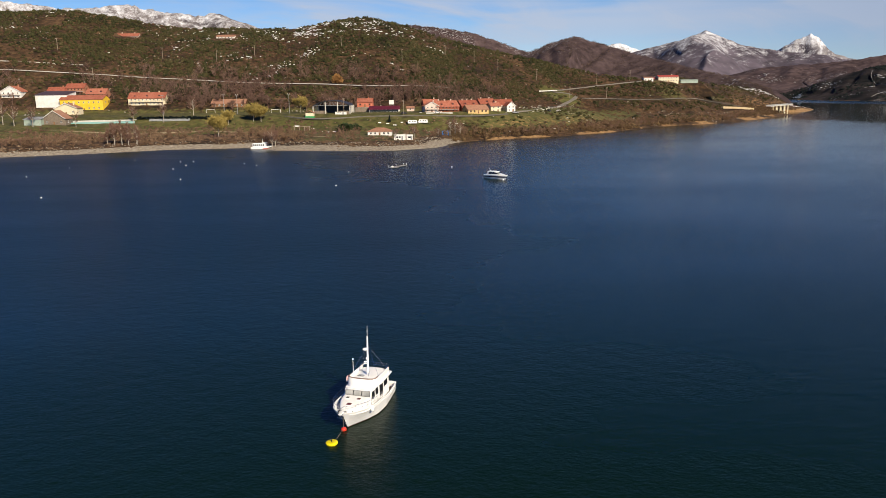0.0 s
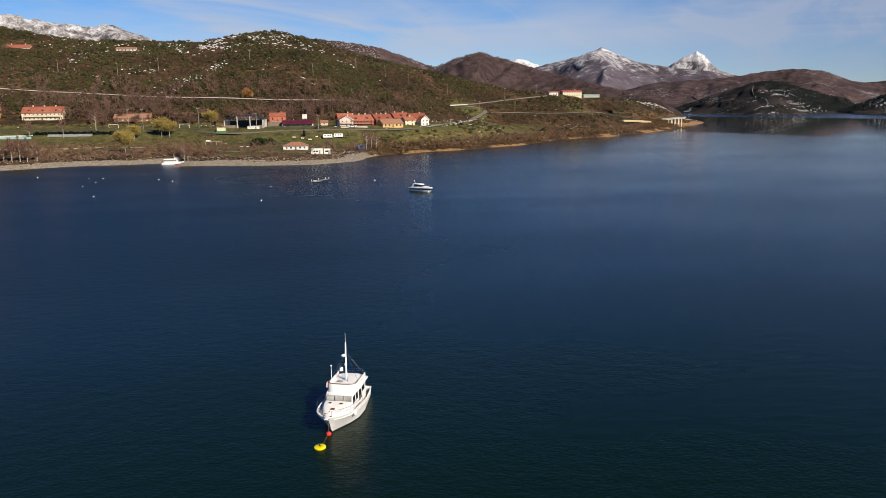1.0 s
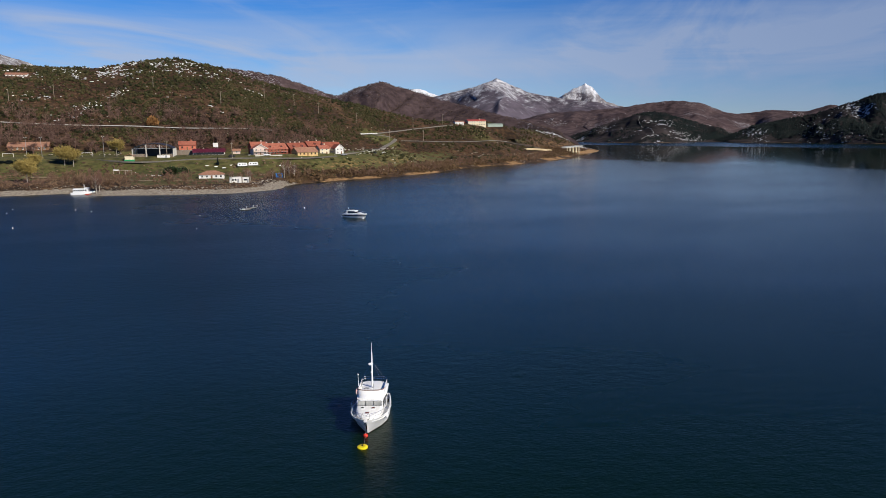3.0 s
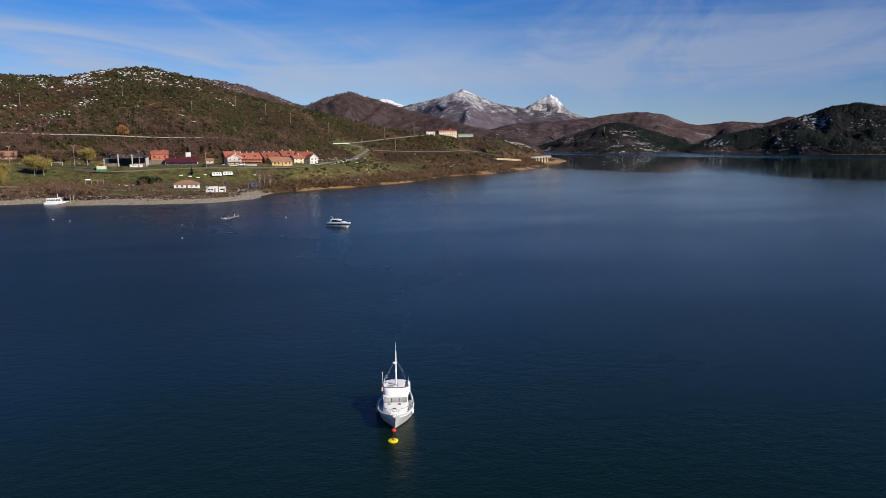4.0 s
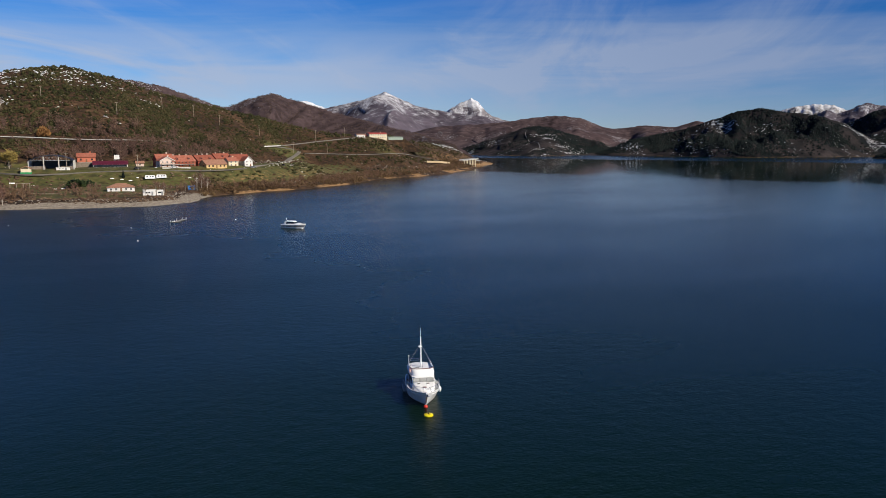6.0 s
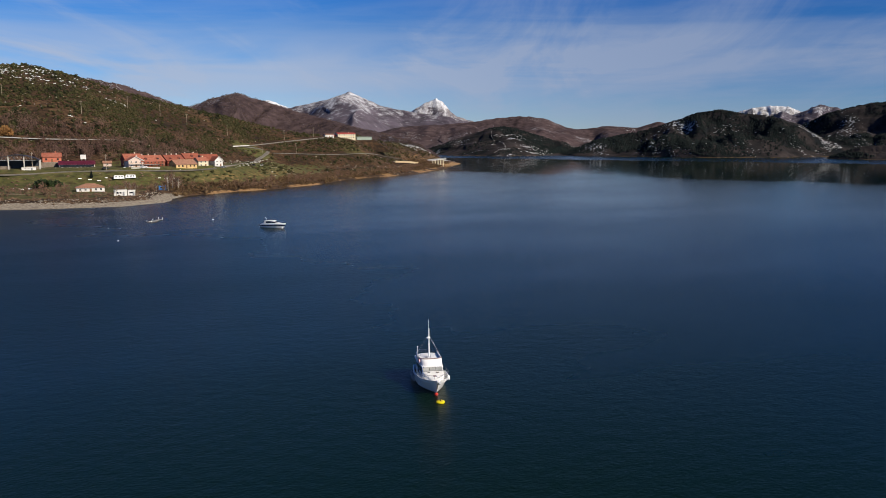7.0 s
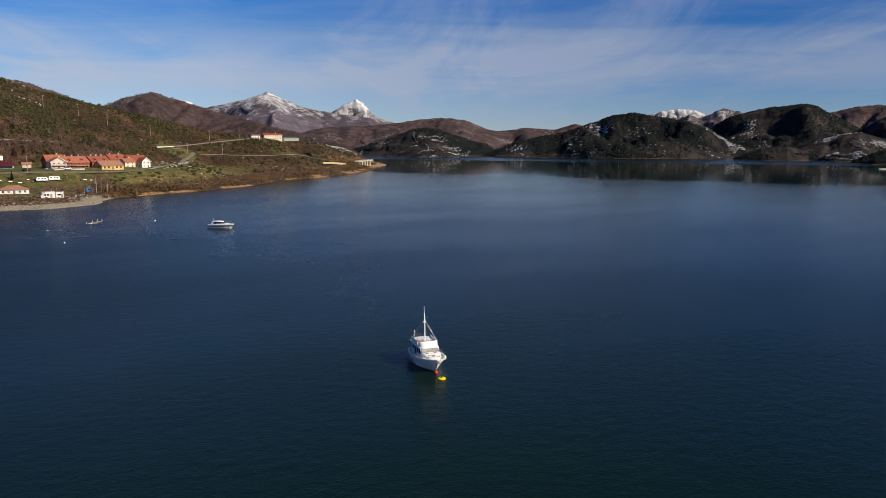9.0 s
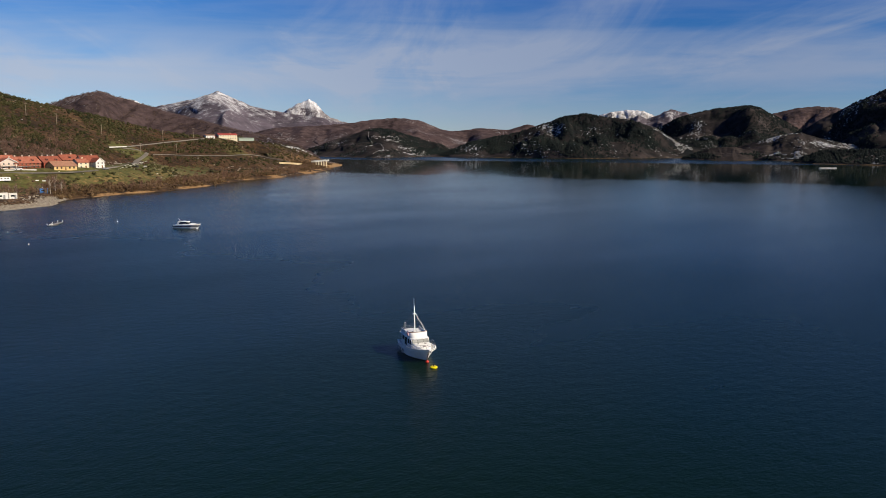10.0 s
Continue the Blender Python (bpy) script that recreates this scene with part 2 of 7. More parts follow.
def water_material():
    m = bpy.data.materials.new("lake_water")
    m.use_nodes = True
    nt = m.node_tree
    p = nt.nodes["Principled BSDF"]
    N, L = nt.nodes.new, nt.links.new
    p.inputs["Base Color"].default_value = (0.0019, 0.0098, 0.0043, 1)
    p.inputs["Specular IOR Level"].default_value = 0.30
    p.inputs["Roughness"].default_value = 0.08
    p.inputs["IOR"].default_value = 1.33
    tc, sep, far = N("ShaderNodeTexCoord"), N("ShaderNodeSeparateXYZ"), N("ShaderNodeMath")
    L(tc.outputs["Object"], sep.inputs["Vector"])
    far.operation = "MULTIPLY_ADD"
    far.inputs[1].default_value = 0.35
    L(sep.outputs["Y"], far.inputs[0])
    L(sep.outputs["X"], far.inputs[2])
    # wind: ruffled near and at the far shore, calm in the bay between
    wind, gust, breeze = N("ShaderNodeValToRGB"), N("ShaderNodeTexNoise"), N("ShaderNodeMath")
    els = wind.color_ramp.elements
    while len(els) < 7:
        els.new(0.5)
    for e, (pos, v) in zip(els, ((0.0, 0.95), (0.06, 0.64), (0.15, 0.38), (0.268, 0.24), (0.288, 0.07), (0.545, 0.07), (0.58, 0.5))):
        e.position, e.color = pos, (v, v, v, 1)
    span = N("ShaderNodeMapRange")
    span.inputs["From Min"].default_value, span.inputs["From Max"].default_value = 0, 2000
    L(far.outputs[0], span.inputs["Value"])
    L(span.outputs["Result"], wind.inputs["Fac"])
    gmap = N("ShaderNodeMapping")
    gmap.inputs["Scale"].default_value, gmap.inputs["Rotation"].default_value = (1, 2.4, 1), (0, 0, 0.35)
    gust.inputs["Scale"].default_value, gust.inputs["Detail"].default_value = 0.008, 4
    L(tc.outputs["Object"], gmap.inputs["Vector"])
    L(gmap.outputs["Vector"], gust.inputs["Vector"])
    gr = N("ShaderNodeMapRange")
    gr.inputs["From Min"].default_value, gr.inputs["From Max"].default_value = 0.35, 0.65
    gr.inputs["To Min"].default_value, gr.inputs["To Max"].default_value = 0.85, 1.12
    L(gust.outputs["Fac"], gr.inputs["Value"])
    breeze.operation = "MULTIPLY"
    L(wind.outputs["Color"], breeze.inputs[0])
    L(gr.outputs["Result"], breeze.inputs[1])
    last = None
    for scale, dist, stretch, turn in ((0.45, 0.075, (1, 1.5, 1), 0.9), (1.9, 0.040, (1, 1.6, 1), 0.5), (6.0, 0.020, (1, 1.5, 1), 0.2)):
        mp, n, b = N("ShaderNodeMapping"), N("ShaderNodeTexNoise"), N("ShaderNodeBump")
        mp.inputs["Scale"].default_value, mp.inputs["Rotation"].default_value = stretch, (0, 0, turn)
        n.inputs["Scale"].default_value, n.inputs["Detail"].default_value = scale, 2
        b.inputs["Distance"].default_value = dist
        L(breeze.outputs[0], b.inputs["Strength"])
        L(tc.outputs["Object"], mp.inputs["Vector"])
        L(mp.outputs["Vector"], n.inputs["Vector"])
        L(n.outputs["Fac"], b.inputs["Height"])
        if last:
            L(last, b.inputs["Normal"])
        last = b.outputs["Normal"]
    gloss = N("ShaderNodeMapRange")
    gloss.inputs["From Min"].default_value, gloss.inputs["From Max"].default_value = 0.1, 1.0
    gloss.inputs["To Min"].default_value, gloss.inputs["To Max"].default_value = 0.06, 0.34
    L(breeze.outputs[0], gloss.inputs["Value"])
    L(gloss.outputs["Result"], p.inputs["Roughness"])
    L(last, p.inputs["Normal"])
    return m


WATER = water_material()
SCRUB = mat("scrub_soil", [(0.014, 0.0078, 0.004), (0.030, 0.0165, 0.0075), (0.056, 0.030, 0.0145), (0.10, 0.058, 0.029)], 0.25, 0.95, 0.4)
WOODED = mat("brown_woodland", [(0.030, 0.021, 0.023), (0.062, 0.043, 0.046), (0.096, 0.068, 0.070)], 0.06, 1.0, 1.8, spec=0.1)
# shade and bluish haze on the hills beyond the bay deepen this scrub colour
SHADED_HILL = mat("shaded_hillside", [(0.009, 0.011, 0.013), (0.019, 0.0175, 0.0185), (0.033, 0.028, 0.029), (0.050, 0.042, 0.042)], 0.03, 1.0, 2.5, spec=0.05)


def snowy(name, line, spread, soil, rock):
    """Mountain ground: brown below, snow above a ragged line of height, rock showing through."""
    m = mat(name, [soil, rock, tuple(c * 1.4 for c in rock)], 0.02, 0.9, 4.0)
    nt = m.node_tree
    p = nt.nodes["Principled BSDF"]
    N, L = nt.nodes.new, nt.links.new
    src = p.inputs["Base Color"].links[0].from_socket
    tc, sep, n, n2 = N("ShaderNodeTexCoord"), N("ShaderNodeSeparateXYZ"), N("ShaderNodeTexNoise"), N("ShaderNodeTexNoise")
    mp = N("ShaderNodeMapping")
    mp.inputs["Scale"].default_value = (1, 1, 0.45)
    mp.inputs["Rotation"].default_value = (0.35, 0.5, 0)
    L(tc.outputs["Object"], sep.inputs["Vector"])
    L(tc.outputs["Object"], mp.inputs["Vector"])
    for q, sc, dt in ((n, 0.03, 9), (n2, 0.16, 6)):
        q.inputs["Scale"].default_value, q.inputs["Detail"].default_value, q.inputs["Roughness"].default_value = sc, dt, 0.65
        L(mp.outputs["Vector"], q.inputs["Vector"])
    h = N("ShaderNodeMapRange")
    h.inputs["From Min"].default_value, h.inputs["From Max"].default_value = line - spread, line + spread
    h.inputs["To Min"].default_value, h.inputs["To Max"].default_value = -0.35, 0.24
    L(sep.outputs["Z"], h.inputs["Value"])
    a, b = N("ShaderNodeMath"), N("ShaderNodeMath")
    a.operation = "MULTIPLY_ADD"
    L(n2.outputs["Fac"], a.inputs[0])
    a.inputs[1].default_value = 0.6
    L(n.outputs["Fac"], a.inputs[2])
    L(a.outputs[0], b.inputs[0])
    L(h.outputs["Result"], b.inputs[1])
    r = N("ShaderNodeMapRange")
    r.inputs["From Min"].default_value, r.inputs["From Max"].default_value = 0.72, 1.04
    L(b.outputs[0], r.inputs["Value"])
    mx = N("ShaderNodeMix")
    mx.data_type = "RGBA"
    mx.inputs["B"].default_value = (0.62, 0.64, 0.70, 1)
    L(r.outputs["Result"], mx.inputs["Factor"])
    L(src, mx.inputs["A"])
    L(mx.outputs["Result"], p.inputs["Base Color"])
    return m


SNOWROCK = snowy("snowy_rock", 185, 170, (0.040, 0.032, 0.046), (0.072, 0.060, 0.080))
SNOWPEAK = snowy("snow_peak", 188, 110, (0.06, 0.05, 0.066), (0.19, 0.18, 0.195))
SNOWFIELD = snowy("snow_field", 150, 110, (0.08, 0.07, 0.07), (0.16, 0.15, 0.15))
SNOWWEST = snowy("snowy_range", 300, 260, (0.06, 0.05, 0.058), (0.13, 0.115, 0.12))
ROOF = mat("terracotta_roof", [(0.168, 0.0429, 0.0281), (0.2688, 0.0819, 0.0515), (0.3696, 0.1482, 0.1014)], 0.8, 0.85, 0.02, per_object=0.45)
WHITE = mat("white_gelcoat", [(0.76, 0.77, 0.78), (0.82, 0.82, 0.82)], 1.5, 0.25, spec=0.5)

# ---- water and land ----
water = mesh_object("water", [(-5000, -5000, 0), (5000, -5000, 0), (5000, 5000, 0), (-5000, 5000, 0)], [(0, 1, 2, 3)], WATER)
tagged(water, "dark blue rippled lake water", "water", kind="structure")


def ground_material():
    """Soil, grass, beach stones and bare banks, mixed by the zone of the land."""
    m = SCRUB.copy()
    m.name = "lakeshore_ground"
    nt = m.node_tree
    p = nt.nodes["Principled BSDF"]
    N, L = nt.nodes.new, nt.links.new
    last = p.inputs["Base Color"].links[0].from_socket
    at, sep, tc = N("ShaderNodeAttribute"), N("ShaderNodeSeparateColor"), N("ShaderNodeTexCoord")
    at.attribute_name = "zone"
    L(at.outputs["Color"], sep.inputs["Color"])
    for channel, scale, colours in (("Green", 0.22, ((0.034, 0.034, 0.011), (0.072, 0.073, 0.02), (0.118, 0.096, 0.038))), ("Red", 0.9, ((0.12, 0.095, 0.072), (0.235, 0.20, 0.16), (0.33, 0.295, 0.245))), ("Blue", 0.5, ((0.15, 0.085, 0.04), (0.28, 0.165, 0.075), (0.38, 0.245, 0.12)))):
        n, cr, mx, jag, ma = N("ShaderNodeTexNoise"), N("ShaderNodeValToRGB"), N("ShaderNodeMix"), N("ShaderNodeTexNoise"), N("ShaderNodeMapRange")
        n.inputs["Scale"].default_value, n.inputs["Detail"].default_value = scale, 8
        L(tc.outputs["Object"], n.inputs["Vector"])
        cr.color_ramp.elements.new(0.5)
        for e, pos, c in zip(cr.color_ramp.elements, (0.3, 0.5, 0.7), colours):
            e.position, e.color = pos, (*c, 1)
        L(n.outputs["Fac"], cr.inputs["Fac"])
        jag.inputs["Scale"].default_value, jag.inputs["Detail"].default_value = 0.35, 6
        L(tc.outputs["Object"], jag.inputs["Vector"])
        add = N("ShaderNodeMath")
        L(sep.outputs[channel], add.inputs[0])
        L(jag.outputs["Fac"], add.inputs[1])
        ma.inputs["From Min"].default_value, ma.inputs["From Max"].default_value = 0.9, 1.15
        L(add.outputs[0], ma.inputs["Value"])
        mx.data_type = "RGBA"
        L(ma.outputs["Result"], mx.inputs["Factor"])
        L(last, mx.inputs["A"])
        L(cr.outputs["Color"], mx.inputs["B"])
        last = mx.outputs["Result"]
    L(last, p.inputs["Base Color"])
    return m


def smooth(x, a, b):
    t = np.clip((x - a) / (b - a), 0, 1)
    return t * t * (3 - 2 * t)


def zones(x, y):
    """Beach, grass and bare bank, each 0 to 1."""
    z, d, up = land(x, y)
    left = 1 - smooth(x, 5, 25)
    beach = left * (1 - smooth(d, 5.5 + 4 * fbm(x, y, 22, 3, 33), 11.0 + 5 * fbm(x, y, 26, 3, 35)))
    bank = (1 - left) * (1 - smooth(d, 3 + 3 * smooth(x, 150, 220), 8 + 5 * smooth(x, 150, 220))) * np.clip(0.42 + 1.5 * fbm(x, y, 22, 3, 29) + 0.2 * smooth(x, 150, 260), 0, 1) + left * smooth(d, 12, 18) * (1 - smooth(d, 20, 30)) * 0.35 + 0.42 * smooth(x, 15, 40) * smooth(d, 6, 10) * (1 - smooth(d, 40, 65))
    field = smooth(d, 34, 52) * (1 - smooth(up, 0.0, 0.09)) * (1 - smooth(x, 60, 110))
    loop = np.exp(-(((x - 112) / 22) ** 2 + ((y - 660) / 16) ** 2)) * 1.2
    slope = smooth(d, 20, 34) * (1 - smooth(d, 80, 100)) * smooth(x, 10, 40) * (1 - smooth(x, 150, 220)) * 0.85
    lawn = left * smooth(d, 16, 24) * smooth(x, -90, -70) * (1 - smooth(d, 60, 70)) * 0.64
    upper = 0.55 * smooth(fbm(x, y, 60, 3, 23), 0.1, 0.4) * smooth(x, 80, 120) * smooth(up, 0.1, 0.4)
    grass = np.maximum.reduce([field * 0.66, loop, slope, lawn, upper])
    return beach, np.clip(grass, 0, 1), bank


def build_ground():
    xs, ys = np.arange(-720, 640.1, 4.0), np.arange(290, 1290.1, 4.0)
    xs = np.r_[xs[xs < -450], np.arange(-450, 520, 2.5), xs[xs > 520]]
    ys = np.r_[ys[ys < 340], np.arange(340, 560, 2.0), ys[ys > 560]]
    gx, gy = np.meshgrid(xs, ys, indexing="ij")
    z, d, up = land(gx, gy)
    v = np.stack([gx, gy, z], -1).reshape(-1, 3)
    ob = mesh_object("ground", v.tolist(), grid_faces(len(xs), len(ys)), ground_material(), smooth=True)
    beach, grass, bank = zones(gx, gy)
    col = ob.data.color_attributes.new("zone", "FLOAT_COLOR", "POINT")
    col.data.foreach_set("color", np.stack([beach, grass, bank, np.ones_like(beach)], -1).reshape(-1).astype(np.float32))
    return tagged(ob, "scrub-covered hillside and grassy lakeshore ground", "ground", kind="structure")


build_ground()


SURFACES = {}


def ridge(name, crest, front, back, material, label, seed, rough=0.10, peak=0.0, n=180, toe=-6.0, fine=18.0, cut=0.34):
    """A hill under a crest line of (x, y, z), falling to the valley on both sides."""
    pts = np.array(crest, float)
    s = np.r_[0, np.cumsum(np.hypot(*np.diff(pts[:, :2], axis=0).T))]
    t = np.linspace(0, s[-1], n)
    c = np.stack([np.interp(t, s, pts[:, k]) for k in range(3)], 1)
    g = np.gradient(c[:, :2], axis=0)
    k = np.ones(31) / 31
    g = np.stack([np.convolve(np.pad(g[:, i], 15, "edge"), k, "valid") for i in range(2)], 1)
    away = np.stack([-g[:, 1], g[:, 0]], 1) / np.linalg.norm(g, axis=1)[:, None]
    m = 74
    v = np.linspace(-1, 1, m)
    narrow = np.clip((c[:, 2] - toe) / (pts[:, 2].max() - toe), 0.06, 1) ** 0.8
    reach = np.where(v < 0, front, back)[None, :] * narrow[:, None]
    X = c[:, None, 0] + away[:, None, 0] * v[None, :] * reach
    Y = c[:, None, 1] + away[:, None, 1] * v[None, :] * reach
    a = np.abs(v)[None, :]
    prof = (1 - a) ** (1.0 + peak) * (1 + 0.5 * a * (1 - peak))
    hgt = c[:, None, 2] - toe
    size = max(front, 200) / 3.2
    body = np.sin(np.pi * np.clip(a, 0, 1)) ** 0.8
    warp = 0.10 * front * body * fbm(X, Y, size * 0.8, 3, seed + 9)
    X, Y = X + warp, Y - warp * 0.6
    # gullies run down from the crest between rounded spurs
    lane, down = np.broadcast_to(t[:, None], X.shape) + warp * 1.4, v[None, :] * reach * 0.30
    gully = np.clip(1 - 2.6 * np.abs(fbm(lane, down, front * 0.42, 3, seed + 13)), 0, 1) ** 1.5
    small = np.clip(1 - 2.6 * np.abs(fbm(lane, down, front * 0.13, 2, seed + 17)), 0, 1) ** 1.5
    prof = prof * (1 - body * (cut * gully + 0.35 * cut * small))
    Z = toe + hgt * prof * (1 + rough * 3.0 * body * (fbm(X, Y, size, 5, seed) - 0.28)) + hgt * 0.022 * fbm(X, Y, fine, 3, seed + 5) * (1 - a)
    ob = mesh_object(name, np.stack([X, Y, Z], -1).reshape(-1, 3).tolist(), grid_faces(n, m), material, smooth=True)
    SURFACES[name] = (X, Y, Z)
    return tagged(ob, label, "hill", kind="structure")


# ---- hills and mountains round the lake ----
ridge("mountain_west", [(-2100, 2925, 410), (-1782, 3129, 425), (-1711, 3168, 418), (-1601, 3225, 402), (-1480, 3282, 412), (-1344, 3340, 429), (-1183, 3401, 398), (-1081, 3435, 391), (-999, 3459, 397), (-905, 3485, 364), (-808, 3509, 335), (-558, 3557, 248)],
      1100, 700, SNOWWEST, "snow-covered rocky mountain range behind the hill", 21, 0.1)
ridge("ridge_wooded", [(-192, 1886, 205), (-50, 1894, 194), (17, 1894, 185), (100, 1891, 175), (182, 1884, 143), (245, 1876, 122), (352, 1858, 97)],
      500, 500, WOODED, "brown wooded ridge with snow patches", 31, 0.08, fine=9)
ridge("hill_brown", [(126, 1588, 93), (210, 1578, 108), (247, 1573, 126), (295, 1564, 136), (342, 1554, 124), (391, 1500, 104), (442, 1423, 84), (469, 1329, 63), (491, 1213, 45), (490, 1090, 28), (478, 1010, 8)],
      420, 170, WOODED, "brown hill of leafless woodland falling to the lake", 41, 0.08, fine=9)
ridge("mountain_far_snow", [(797, 4115, 210), (955, 4081, 269), (1018, 4065, 281), (1111, 4040, 239), (1265, 3994, 190)],
      500, 300, SNOWFIELD, "far snow-white mountain top", 51)
ridge("mountain_snow_streaked", [(843, 3491, 175), (950, 3462, 201), (1056, 3431, 226), (1134, 3406, 247), (1186, 3388, 268), (1210, 3379, 280), (1226, 3373, 287), (1242, 3367, 277), (1268, 3358, 264), (1314, 3340, 243), (1389, 3309, 214), (1488, 3265, 194), (1561, 3231, 180), (1703, 3158, 158), (1850, 3075, 120)],
      900, 500, SNOWROCK, "broad mountain streaked with snow", 61, 0.04, fine=40)
ridge("mountain_pyramid", [(1442, 3504, 127), (1546, 3458, 176), (1580, 3443, 192), (1610, 3429, 208), (1634, 3417, 224), (1659, 3405, 246), (1690, 3390, 262), (1712, 3379, 269), (1733, 3368, 258), (1756, 3356, 232), (1778, 3344, 202), (1805, 3329, 172), (1893, 3280, 145), (2032, 3195, 89)],
      350, 350, SNOWPEAK, "steep snow-covered rock pyramid", 71, 0.15, 0.1)
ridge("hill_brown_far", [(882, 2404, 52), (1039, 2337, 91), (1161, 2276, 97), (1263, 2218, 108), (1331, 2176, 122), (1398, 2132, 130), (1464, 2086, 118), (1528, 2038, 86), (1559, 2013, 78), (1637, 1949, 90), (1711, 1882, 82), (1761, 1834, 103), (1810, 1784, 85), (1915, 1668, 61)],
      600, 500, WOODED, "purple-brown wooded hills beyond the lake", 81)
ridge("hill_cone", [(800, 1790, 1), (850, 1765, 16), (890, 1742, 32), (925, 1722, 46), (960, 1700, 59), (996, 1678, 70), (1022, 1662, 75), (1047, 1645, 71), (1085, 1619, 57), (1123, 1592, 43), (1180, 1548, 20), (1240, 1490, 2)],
      330, 300, SHADED_HILL, "dark scrubby hill with a pale track and snow", 91)
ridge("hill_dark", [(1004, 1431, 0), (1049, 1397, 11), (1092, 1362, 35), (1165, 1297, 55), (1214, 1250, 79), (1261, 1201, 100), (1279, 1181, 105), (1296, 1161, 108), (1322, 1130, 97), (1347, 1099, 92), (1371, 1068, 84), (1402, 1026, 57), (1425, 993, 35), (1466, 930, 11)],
      270, 350, SHADED_HILL, "dark pine-covered hill with snow patches at the lake", 101, 0.2)
ridge("mountain_snow_flat", [(3177, 2958, 84), (3305, 2812, 201), (3366, 2738, 220), (3406, 2688, 229), (3463, 2612, 221), (3501, 2560, 194), (3626, 2378, 81)],
      400, 200, SNOWFIELD, "flat-topped white snowfield mountain", 111)
ridge("mountain_snow_spotted", [(2883, 2381, 90), (2933, 2318, 154), (2966, 2275, 178), (2991, 2241, 158), (3015, 2209, 172), (3061, 2144, 207), (3091, 2100, 195), (3120, 2055, 172), (3163, 1988, 149), (3217, 1899, 113)],
      500, 300, SNOWROCK, "rocky mountain spotted with snow", 121)
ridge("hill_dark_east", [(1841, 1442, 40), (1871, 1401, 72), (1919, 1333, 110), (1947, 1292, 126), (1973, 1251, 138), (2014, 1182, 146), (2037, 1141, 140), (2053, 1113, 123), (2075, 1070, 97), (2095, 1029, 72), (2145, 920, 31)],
      520, 400, SHADED_HILL, "dark wooded hill beyond the bay", 131, 0.2)
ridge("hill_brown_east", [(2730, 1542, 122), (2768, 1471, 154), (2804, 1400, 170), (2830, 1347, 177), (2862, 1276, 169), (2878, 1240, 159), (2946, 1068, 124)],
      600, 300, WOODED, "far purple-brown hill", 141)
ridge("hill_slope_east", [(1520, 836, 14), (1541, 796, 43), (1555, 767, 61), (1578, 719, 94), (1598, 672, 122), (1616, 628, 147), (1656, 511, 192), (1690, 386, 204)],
      420, 500, SHADED_HILL, "steep dark mountainside above the bay", 151)
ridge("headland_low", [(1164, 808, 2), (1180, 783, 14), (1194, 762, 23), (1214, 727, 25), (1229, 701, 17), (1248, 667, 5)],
      55, 80, SHADED_HILL, "low brown headland with a snowy path", 161, 0.2, toe=-3, fine=8, cut=0.08)
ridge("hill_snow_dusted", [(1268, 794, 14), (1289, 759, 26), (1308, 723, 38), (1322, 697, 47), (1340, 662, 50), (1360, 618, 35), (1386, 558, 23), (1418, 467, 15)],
      160, 250, SHADED_HILL, "low hill dusted with snow", 171, toe=-3, cut=0.14)
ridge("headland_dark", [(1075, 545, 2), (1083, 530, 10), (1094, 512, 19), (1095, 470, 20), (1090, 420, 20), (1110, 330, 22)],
      90, 150, SHADED_HILL, "dark shaded headland at the water", 181, toe=-3, cut=0.1)


